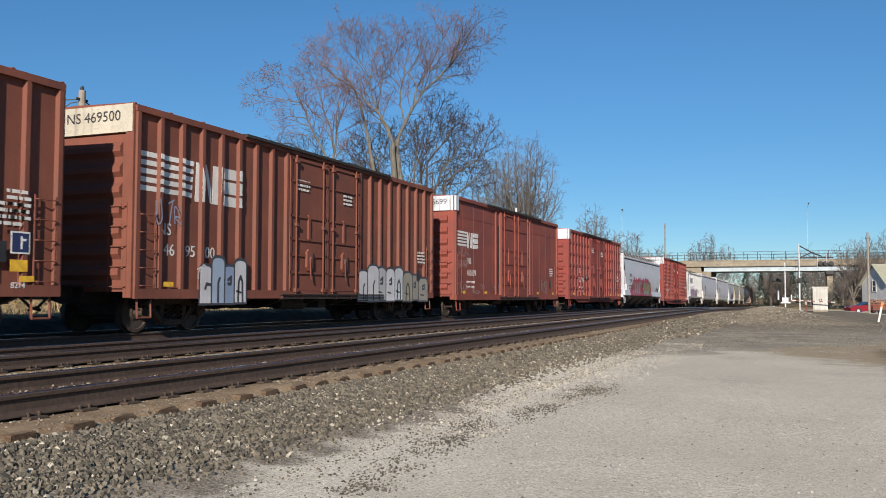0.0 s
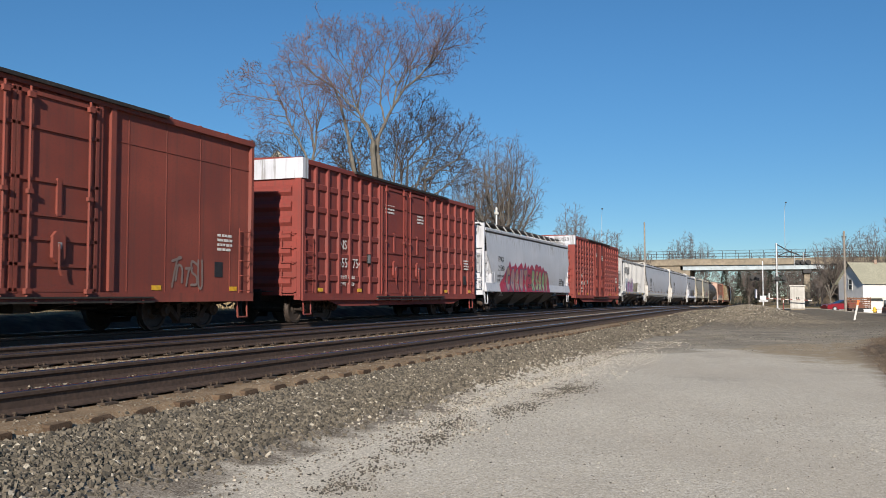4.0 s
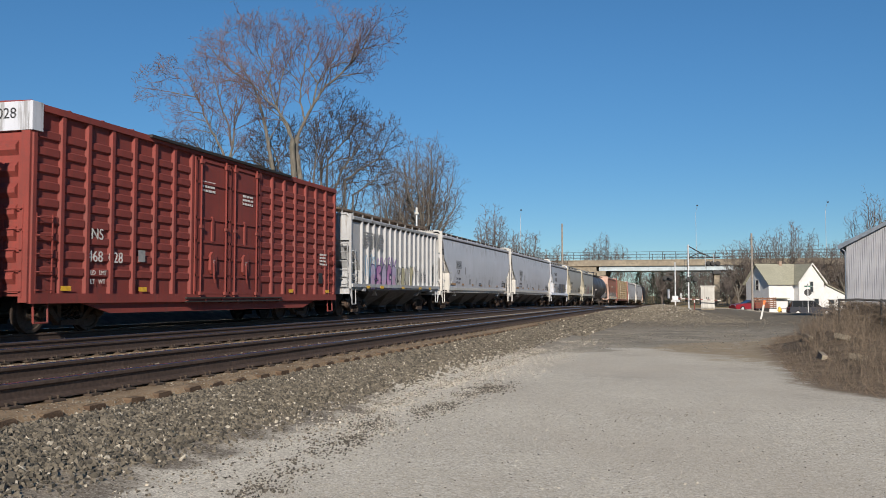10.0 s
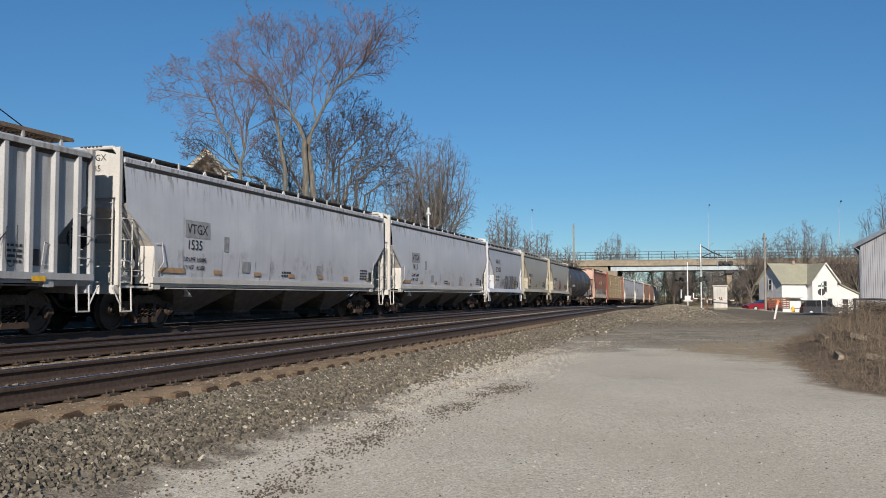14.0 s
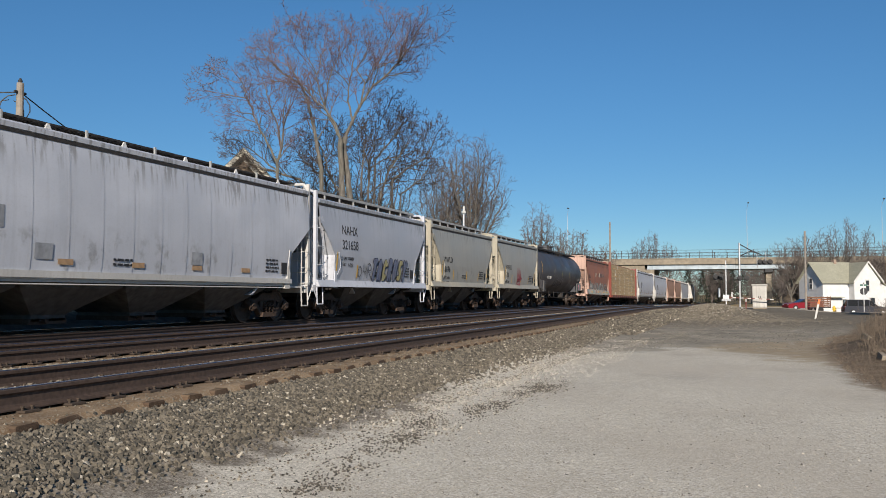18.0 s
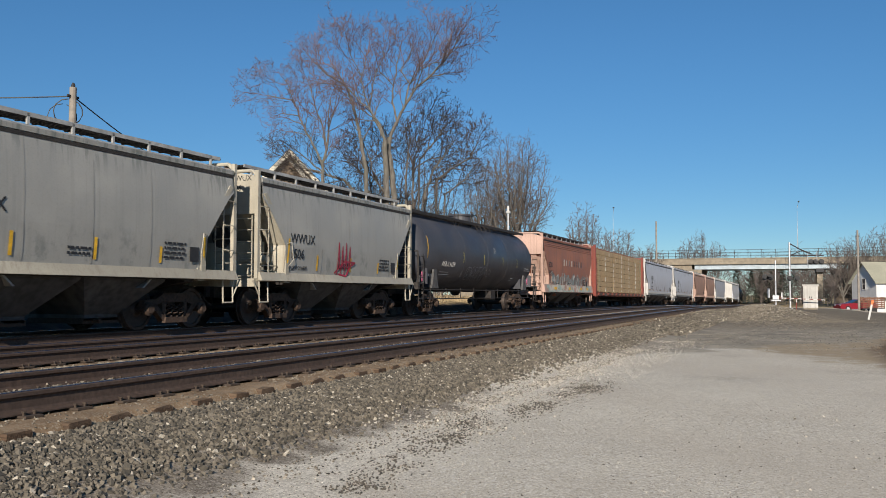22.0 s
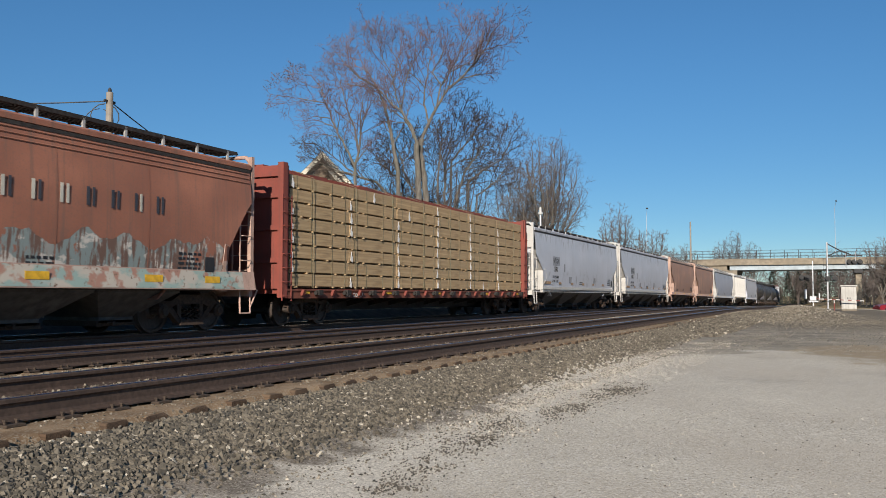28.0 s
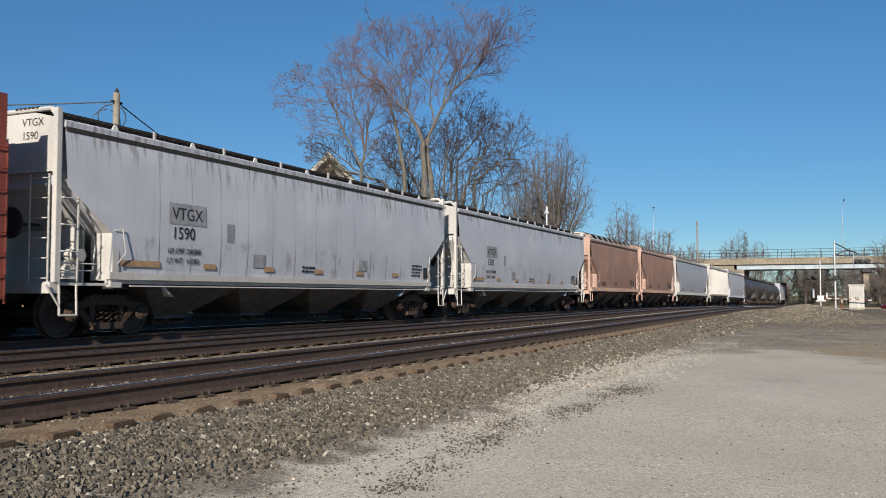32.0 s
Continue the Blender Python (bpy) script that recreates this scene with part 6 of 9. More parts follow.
def on_car_4(car, h, xf):
    fx = lambda z: xf(z) + 0.02
    cl = G_RED
    bubbles(car, fx, -5.25, -1.50, 0.97, 2.16, (0, 1, 3, 2, 4), spray("spray_navy", (0.03, 0.07, 0.18)), [spray("spray_clay", (0.30, 0.19, 0.15)), spray("spray_rose", (0.34, 0.21, 0.20))], 21, cl, ends=(0.22, 1.0), fade=spray("spray_ash_pink", (0.38, 0.26, 0.24)))
    part("graffiti_text", writing("HERE\n   2\nSTAY", 0.27, G_DARK), None, car, at=side_at(fx(1.6) + 0.03, -1.42, 1.72))
    bubbles(car, fx, -0.72, 2.65, 0.97, 2.14, (5, 7, 3, 1, 6), spray("spray_navy", (0.025, 0.05, 0.13)), [spray("spray_leaf", (0.22, 0.34, 0.15)), spray("spray_ochre", (0.38, 0.26, 0.14)), spray("spray_olive", (0.30, 0.32, 0.15))], 22, cl, ends=(1.0, 0.4), fade=spray("spray_moss", (0.33, 0.40, 0.22)))


def on_car_6(car, h, xf):
    fx = lambda z: xf(z) + 0.10
    for k in (-4.0, -2.9, -1.7):
        scrawl(car, fx, k - 0.4, k + 0.7, 1.35, 2.35, G_SKY if k < -3 else G_VIOLET, int(-k * 10), 0.03, 3)
    bubbles(car, fx, -3.9, -0.75, 1.04, 2.1, (5, 7, 1, 0, 5), spray("spray_black_violet", (0.06, 0.05, 0.14)), [spray("spray_lilac", (0.46, 0.40, 0.54)), spray("spray_orchid", (0.46, 0.20, 0.40))], 31, fade=spray("spray_pale_pink", (0.52, 0.34, 0.48)), weight=0.44)
    bubbles(car, fx, -0.70, 1.55, 1.05, 2.1, (7, 5, 2, 6), G_DARK, [G_CREAM, spray("spray_pale_straw", (0.55, 0.50, 0.30))], 32, weight=0.40)
    scrawl(car, fx, 1.4, 3.6, 1.35, 2.1, G_DARK, 33, 0.016, 7)
    logo(car, xf(3) + 0.10, -4.60, 2.70, 0.55, GREY_MARK)
    part("numeral", writing("NS", 0.34, BLACK_MARK), None, car, at=side_at(xf(3) + 0.005, -3.95, 2.30))


def on_car_9(car, h, xf):
    fx = lambda z: xf(z) + 0.02
    bubbles(car, fx, -0.9, 2.4, 1.2, 2.12, (4, 3, 0, 5, 2, 7, 6), spray("spray_ink", (0.02, 0.025, 0.05)), [spray("spray_slate", (0.14, 0.16, 0.24)), spray("spray_slate", (0.14, 0.16, 0.24)), spray("spray_dull_straw", (0.40, 0.36, 0.18))], 41, lean=0.3, weight=0.36)
    scrawl(car, fx, -1.9, -0.75, 1.35, 1.8, G_DARK, 42, 0.022, 3)


def on_car_11(car, h, xf):
    fx = lambda z: xf(z) + 0.014
    for i in range(4):
        part("tag", brush_line(Shape(), fx, [(-0.72 + i * 0.22, 1.35), (-0.66 + i * 0.22, 2.25 - 0.1 * (i % 2)), (-0.60 + i * 0.22, 1.55)], 0.05, 0.004), G_RED, car)
    part("tag", brush_line(Shape(), fx, [(-0.85, 1.38), (-0.3, 1.72), (0.35, 1.70), (0.05, 1.58), (-0.2, 1.30), (-0.6, 1.35)], 0.05, 0.005), G_RED, car)


def on_car_13(car, h, xf):
    """The old road name as heavy plain shapes, and a band of worn teal and white spray."""
    fx = lambda z: xf(z) + 0.016
    for i in range(8):
        y = -1.75 + i * 0.60
        part("emblem", Shape().box(fx(2.6), fx(2.6) + 0.004, y, y + 0.07, 2.40, 2.74), G_CREAM if i < 4 else G_DARK, car)
        part("emblem", Shape().box(fx(2.6), fx(2.6) + 0.004, y + 0.14, y + 0.20, 2.40, 2.74), G_DARK if i % 3 else G_CREAM, car)
    for txt, z in (("SOU", 2.24), ("99226", 1.80)):
        part("numeral", writing(txt, 0.40, BLACK_MARK), None, car, at=side_at(fx(z), -4.95, z))
    for i in range(3):
        part("roof_bead", Shape().grid(lambda a, b: (xf(3.34 + 0.1 * i + 0.03 * b) + 0.012 + 0.01 * math.sin(3.14 * b), -h + 0.35 + (2 * h - 0.7) * a, 3.34 + 0.1 * i + 0.03 * b), 2, 2), HOP_BROWN, car)
    n = Nodes("flaking_teal_and_chalk_spray")
    flake = n.noise(1.7, 7, n.scaled(1, 1.3, 0.8), 0.7)
    drip = n.noise(1.5, 6, n.scaled(1, 5, 0.9), 0.65)
    c = n.mix(n.ramp(n.noise(0.8, 4), 0.42, 0.58), (0.22, 0.27, 0.265), (0.38, 0.33, 0.29))
    c = n.mix(n.ramp(n.noise(2.6, 6, n.scaled(1, 1, 1.6)), 0.53, 0.60), c, (0.55, 0.52, 0.47))
    c = n.mix(n.ramp(drip, 0.47, 0.55, 0, 0.9), c, (0.14, 0.068, 0.046))
    worn = n.done(n.mix(n.ramp(flake, 0.54, 0.60), c, (0.30, 0.125, 0.08)), 0.75, 0, flake, 0.3, 0.01)
    c = n = None
    s = Shape()
    rng = random.Random(61)
    m = 64
    tops = [1.86 + 0.16 * math.sin(i * 0.55) * math.sin(i * 0.21 + 1) + rng.uniform(-0.06, 0.06) for i in range(m + 1)]
    s.grid(lambda a, b: (xf(1.32 + (tops[int(a * m + 0.5)] - 1.32) * b) + 0.004, -4.6 + 9.2 * a, 1.32 + (tops[int(a * m + 0.5)] - 1.32) * b), m, 6)
    part("graffiti_band", s, worn, car, "flaking band of teal and chalk-white spray paint")
    n = Nodes("peeling_chalk_sill_spray")
    c = n.mix(n.ramp(n.noise(1.1, 5, n.scaled(1, 1, 2)), 0.45, 0.55), (0.46, 0.42, 0.36), (0.27, 0.37, 0.34))
    c = n.mix(n.ramp(n.noise(2.2, 6), 0.55, 0.62), c, (0.36, 0.20, 0.15))
    pale = n.done(n.mix(n.ramp(n.noise(9, 6), 0.6, 0.7), c, (0.16, 0.10, 0.07)), 0.75)
    part("sill_band", Shape().grid(lambda a, b: (xf(0.93 + 0.37 * b) + 0.005, -5.3 + 10.6 * a, 0.93 + 0.37 * b), 4, 3), pale, car, "peeling chalk-white and teal paint along the sill")
    yellow(car, fx(1.1), [-3.6, -0.4, 2.4, 4.2], 1.12, 0.5, 0.14)


def on_tank(car, h, xf):
    worn = spray("spray_worn_silver", (0.30, 0.30, 0.32))
    bubbles(car, lambda z: xf(z) + 0.004, -2.2, -0.1, 1.35, 1.95, (7, 3, 5, 4, 1), worn, [TANK_BLACK], 73, weight=0.30)
    scrawl(car, lambda z: xf(z) + 0.012, -2.3, 0.0, 1.40, 1.95, worn, 71, 0.012, 7)
    scrawl(car, lambda z: xf(z) + 0.012, -0.05, 0.7, 1.55, 1.85, worn, 72, 0.012, 4)


TRAIN = []


def couple(u0, u1, car):
    TRAIN.append(((u0 + u1) / 2, (u1 - u0) / 2 - 1.9, car))


def build_train():
    def add(fn, u0, u1, *a, **k):
        couple(u0, u1, fn(u0, u1, *a, **k))

    add(boxcar, -3.1, 12.25, BOX_BROWN, "brown ribbed steel boxcar with plug doors", ribs=9, extra=on_car_0, top=4.65)
    add(boxcar, 13.9, 29.3, BOX_BROWN, "weathered brown ribbed boxcar with spray paint along its side", ribs=9, wrap=False, door=(0.0, 3.85), white_top=DIRTY_CREAM, end_number="NS 469500", low=0.74, top=4.66,
        logo_at=(-7.44, 2.86, 0.87), number=(-6.96, 1.62, 0.36, "46  95   00"), extra=on_car_1)
    add(boxcar, 31.3, 46.3, BOX_OXIDE, "smooth-sided oxide red boxcar with plug doors", style="smooth", door=(0.0, 4.0), white_top=HOP_WHITE, end_number="NS 465699", logo_at=(-7.3, 2.70, 0.62), number=(-6.05, 1.60, 0.34, "465699"), extra=on_car_2, top=4.66, low=0.66)
    add(boxcar, 48.5, 63.2, BOX_RED, "red boxcar with riveted panels and plug doors", style="ladderwork", ribs=8, white_top=HOP_WHITE, number=(-5.1, 1.62, 0.40, "655   754"), low=0.66, top=4.62, door=(-0.15, 4.0), sill_deep=0.2, press=5, extra=on_car_3)
    add(hopper, 64.5, 80.9, HOP_WHITE, "light grey curved covered hopper with bright spray-painted lettering", number=(-6.3, 2.33, 0.36, ("FPAX", "215401")), bays=4, extra=on_car_4, top=3.74, low=1.05, skirt_h=0.30, cut=(2.60, 1.75, 0.85), gear=True)
    add(boxcar, 82.2, 97.5, BOX_RED, "red boxcar with pressed side panels and white end top", style="ladderwork", ribs=8, white_top=HOP_WHITE, end_number="NS 468028", number=(-5.84, 1.50, 0.34, "468  028"), low=0.64, sill_deep=0.25, door=(0.0, 3.5), press=9, top=4.60, extra=on_car_5)
    add(hopper, 98.8, 110.6, HOP_WORN, "off-white ribbed covered hopper with pink and yellow spray paint", style="ribbed", bays=3, hatch="posts", extra=on_car_6, top=3.70, low=1.08, cut=(2.65, 1.73, 1.15), tip=0.14, deck_mat=plain("rusty_roof_walk", (0.17, 0.12, 0.085), 0.85, 0.1, 10, 0.4))
    for u0, u1, num, at in ((111.3, 128.1, "1535", -5.75), (128.6, 145.1, "1413", -5.5)):
        add(hopper, u0, u1, HOP_WHITE, "long pale grey covered hopper with streaked sides", bays=4, hatch="teeth", number=(at, 2.32, 0.35, ("VTGX", num)), trim=HOP_PALE)
    add(hopper, 145.3, 155.1, HOP_BLUE, "short blue-grey covered hopper with dark spray paint", bays=2, hatch="posts", number=(-3.14, 2.70, 0.42, ("NAHX", "321658")), extra=on_car_9, top=3.64, low=1.10, trim=HOP_WHITE, cut=(3.0, 2.0, 1.15), tip=0.30)
    add(hopper, 155.6, 165.2, HOP_GREY, "short warm grey covered hopper with cream ends", bays=2, hatch="posts", number=(-3.25, 2.15, 0.36, ("WWUX", "18696")), top=3.64, low=1.20, trim=HOP_CREAM, cut=(3.15, 2.02, 1.15), tip=0.22)
    add(hopper, 165.9, 175.5, HOP_GREY, "short warm grey covered hopper with a red scrawl", bays=2, hatch="posts", number=(-3.30, 2.12, 0.36, ("WWUX", "1506")), top=3.62, low=1.20, trim=HOP_CREAM, extra=on_car_11, cut=(3.15, 2.02, 1.15), tip=0.22)
    add(tank_car, 175.9, 191.2, "black tank car with yellow reflectors and a domed manway", number=(-5.10, 1.84, 0.28, "AGLX 1129"), extra=on_tank)
    add(hopper, 192.3, 204.1, HOP_BROWN, "faded brown covered hopper with worn teal spray paint", bays=3, hatch="posts", extra=on_car_13, top=3.74, low=1.00, skirt_h=0.32, cut=(2.9, 1.8, 0.95), deck_mat=STEEL_DARK, gear=True, trim=HOP_ROSE)
    add(lumber_car, 205.2, 223.8, "rust-red flat car stacked with tan lumber packs")
    for u0, u1, num, at in ((224.8, 241.4, "1590", -5.38), (242.2, 259.2, "1501", -5.6)):
        add(hopper, u0, u1, HOP_WHITE, "long pale grey covered hopper with streaked sides", bays=4, hatch="teeth", number=(at, 2.32, 0.35, ("VTGX", num)), trim=HOP_PALE)
    for u0 in (260.2, 273.2):
        add(hopper, u0, u0 + 12.25, HOP_TAN, "faded tan covered hopper with rounded sides", bays=3, spins=False, low=1.1, top=3.78, trim=HOP_ROSE)
    add(hopper, 286.3, 303.3, HOP_BLUE, "blue-grey covered hopper with rounded sides", bays=4, spins=False, trim=HOP_PALE)
    add(hopper, 304.2, 318.0, HOP_PALE, "pale grey ribbed covered hopper", style="ribbed", bays=3, hatch="low", spins=False)
    add(hopper, 318.9, 335.0, HOP_WHITE, "pale grey covered hopper with rounded sides", bays=4, spins=False)
    for u in (336, 351, 366, 381):
        add(tank_car, u, u + 14.2, "black tank car with bright ladders", spins=False)
    add(hopper, 395.5, 411.5, HOP_WHITE, "pale grey covered hopper with rounded sides", bays=4, spins=False)
    add(boxcar, 413.0, 428.0, BOX_RED, "red ribbed steel boxcar", spins=False)


build_train()


# ---- trees ----
def bark(name, colour, twig):
    n = Nodes(name)
    g = n.noise(2.5, 5, n.scaled(4, 4, 1))
    c = n.mix(n.ramp(g, 0.3, 0.7), tint(colour, 0.65), tint(colour, 1.3))
    c = n.mix(n.ramp(n.noise(0.6, 4), 0.5, 0.65, 0, 0.5), c, twig)
    return n.done(c, 0.9, 0, g, 0.5, 0.03)


BARK = bark("grey_brown_bark", (0.122, 0.110, 0.094), (0.105, 0.10, 0.074))
TWIG = plain("brown_twig_bark", (0.062, 0.047, 0.039), 0.9, 0, 0.8, 0.35)
TWIG_RED = plain("reddish_budding_twig", (0.120, 0.080, 0.082), 0.9, 0, 0.7, 0.35)
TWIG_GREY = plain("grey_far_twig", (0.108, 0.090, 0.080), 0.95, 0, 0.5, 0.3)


def tubes(segs, k):
    """Many tapered tubes at once. segs: rows of p0, p1, r0, r1."""
    s = np.asarray(segs, dtype=np.float64)
    p0, p1, r0, r1 = s[:, 0:3], s[:, 3:6], s[:, 6], s[:, 7]
    d = p1 - p0
    d /= np.maximum(np.linalg.norm(d, axis=1, keepdims=True), 1e-9)
    ref = np.where(np.abs(d[:, 2:3]) > 0.9, np.array([[1.0, 0, 0]]), np.array([[0, 0, 1.0]]))
    a = np.cross(d, ref)
    a /= np.linalg.norm(a, axis=1, keepdims=True)
    b = np.cross(d, a)
    ang = np.arange(k) * 2 * np.pi / k
    ring = a[:, None] * np.cos(ang)[None, :, None] + b[:, None] * np.sin(ang)[None, :, None]
    v = np.concatenate([p0[:, None] + ring * r0[:, None, None], p1[:, None] + ring * r1[:, None, None]], 1)
    i = np.arange(k)
    f = np.stack([i, (i + 1) % k, k + (i + 1) % k, k + i], 1)
    f = f[None] + (np.arange(len(s)) * 2 * k)[:, None, None]
    return v.reshape(-1, 3), f.reshape(-1, 4)


class Growth:
    """A bare tree: limbs that part again and again into finer wood, down to twigs."""

    def __init__(self, seed, tip, orders, crowd=(2.8, 3.9, 4.7, 2.3), spread=0.80, rise=0.10, stride=0.22):
        self.rng = random.Random(seed)
        self.tip, self.orders, self.crowd, self.spread, self.rise, self.stride = tip, orders, crowd, spread, rise, stride
        self.big, self.fine = [], []

    def lay(self, a, b, ra, rb):
        (self.big if ra > self.tip * 2.6 else self.fine).append((*a, *b, ra, rb))

    def limb(self, line, r0, r1, order):
        """Lays one limb along its line and lets its side shoots go."""
        rng, n = self.rng, len(line) - 1
        for i in range(n):
            self.lay(line[i], line[i + 1], r0 + (r1 - r0) * i / n, r0 + (r1 - r0) * (i + 1) / n)
        if order > self.orders:
            return
        total = sum((b - a).length for a, b in zip(line, line[1:]))
        count = max(2, int(total * self.crowd[order - 1] + rng.random()))
        turn = rng.uniform(0, 6.283)
        for j in range(count):
            t = 0.22 + 0.78 * (j + rng.random()) / count if order > 1 else 0.18 + 0.82 * (j + rng.random()) / count
            f = min(t, 0.999) * n
            i = int(f)
            p = line[i].lerp(line[i + 1], f - i)
            d = (line[i + 1] - line[i]).normalized()
            side = d.orthogonal().normalized()
            turn += 2.4 + rng.gauss(0, 0.5)
            side.rotate(Matrix.Rotation(turn, 3, d))
            w = self.spread * rng.uniform(0.65, 1.25)
            q = (d * math.cos(w) + side * math.sin(w) + Vector((0, 0, self.rise))).normalized()
            full = (1.9, 0.92, 0.50, 0.27)[order - 1] * rng.uniform(0.5, 1.25) * (1.25 - 0.85 * t)
            full = min(full, total * 0.8)
            r = max(self.tip, min((r0 + (r1 - r0) * t) * 0.62, self.tip + 0.011 * full))
            self.shoot(p, q, full, r, order + 1)

    def shoot(self, p, d, full, r, order):
        rng = self.rng
        n = max(1, min(7, round(full / self.stride)))
        line = [Vector(p)]
        for i in range(n):
            line.append(line[-1] + d * full / n)
            d = (d + Vector((rng.gauss(0, 0.11), rng.gauss(0, 0.11), rng.gauss(0.03, 0.09)))).normalized()
        self.limb(line, r, max(self.tip * 0.45, r * 0.35), order)


def stem_tree(seed, stems, trunk_r, tip=0.0095, trunks=0, trim=0.92, **k):
    """Trunks and main limbs laid out across the view (across, up), wandering in depth; the first few are bare trunks."""
    g = Growth(seed, tip, 4, **k)
    nodes = []
    for order, line in enumerate(stems):
        length = sum(math.hypot(b[0] - a[0], b[1] - a[1]) for a, b in zip(line, line[1:]))
        near = min(nodes, key=lambda q: math.hypot(q[0].x - line[0][0], q[0].z - line[0][1])) if nodes else None
        joined = near and math.hypot(near[0].x - line[0][0], near[0].z - line[0][1]) < 0.30
        y = near[0].y if joined else g.rng.gauss(0, 0.35)
        base = not joined
        drift = g.rng.gauss(0, 0.06) if base else g.rng.uniform(-0.24, 0.24)
        short = order < trunks
        r0 = (trunk_r if short else min(trunk_r, 0.022 + 0.012 * length)) if base else min(near[1] * 0.86 if joined else 0.06, 0.012 + 0.0092 * length)
        r1 = r0 * 0.78 if base and short else tip * 1.5
        pts = [Vector((line[0][0], y, line[0][1]))]
        gone = 0.0
        for (xa, za), (xb, zb) in zip(line, line[1:]):
            m = max(1, round(math.hypot(xb - xa, zb - za) / 0.35))
            for i in range(m):
                gone += math.hypot(xb - xa, zb - za) / m
                t = (i + 1) / m
                pts.append(Vector((xa + (xb - xa) * t + g.rng.gauss(0, 0.025), y + drift * gone, za + (zb - za) * t + g.rng.gauss(0, 0.025))))
        if not (base and short):      # the outermost wood is left to the side shoots
            pts = pts[:max(3, round(len(pts) * trim))]
        for i, q in enumerate(pts):
            nodes.append((q, r0 + (r1 - r0) * i / len(pts)))
        if base:      # down to the ground
            foot = pts[0] + Vector((g.rng.gauss(0, 0.3), g.rng.gauss(0, 0.2), -pts[0].z - 0.3))
            g.lay(foot, foot.lerp(pts[0], 0.5), r0 * 1.35, r0 * 1.1)
            g.lay(foot.lerp(pts[0], 0.5), pts[0], r0 * 1.1, r0)
        if base and short:
            for u, v in zip(nodes[-len(pts):], nodes[1 - len(pts):]):
                g.lay(u[0], v[0], u[1], v[1])
        else:
            g.limb(pts, r0, r1, 1)
    return g


def crown_tree(seed, tall, half, fork, limbs, trunk_r, tip, orders=3, **k):
    """A free-standing tree: a trunk, and limbs that fan out to the outline of its crown."""
    g = Growth(seed, tip, orders, **k)
    rng = g.rng
    trunk = [Vector((rng.gauss(0, 0.05) * i, rng.gauss(0, 0.05) * i, -0.3 + (fork * 1.25 + 0.3) * i / 6)) for i in range(7)]
    for i in range(6):
        g.lay(trunk[i], trunk[i + 1], trunk_r * (1 - 0.07 * i), trunk_r * (1 - 0.07 * (i + 1)))
    for j in range(limbs):
        a = j * 2.4 + rng.gauss(0, 0.3)
        out = math.sqrt((j + 0.4) / limbs) * half * rng.uniform(0.85, 1.1)
        up = fork + (tall - fork) * (0.30 + 0.70 * math.sqrt(max(0.0, 1 - (out / (half * 1.12)) ** 2))) * rng.uniform(0.86, 1.02)
        p = trunk[min(6, 3 + j % 4)]
        q = Vector((math.cos(a) * out, math.sin(a) * out, up))
        line = [p]
        n = max(4, round((q - p).length / 0.5))
        for i in range(n):
            t = (i + 1) / n
            m = p.lerp(q, t)
            bow = math.sin(3.1416 * t) * 0.20 * out
            line.append(m + Vector((math.cos(a) * bow + rng.gauss(0, 0.06), math.sin(a) * bow + rng.gauss(0, 0.06), 0)))
        g.limb(line, trunk_r * 0.50, tip * 1.3, 1)
    return g


def tree(at, label, g, twig=None, group="bare trees"):
    ob = thing("tree", at, label, "tree", group)
    for name, segs, sides, m in (("trunk", g.big, 6, BARK), ("crown", g.fine, 3, twig or TWIG)):
        v, f = tubes(segs, sides)
        part(name, quick_mesh(name, v, f, m, name == "trunk"), None, ob)
    return ob


def on_ground(x, y):
    return pose(x, y, height(x, y))


def facing(x, y, dz=0.0):
    """On the ground, with its local x across the view from the lot."""
    dz -= 0.85 if x < -15 else 0.0
    return Matrix.Translation((x, y, height(x, y) + dz)) @ Matrix.Rotation(math.atan2(-x, y), 4, "Z")


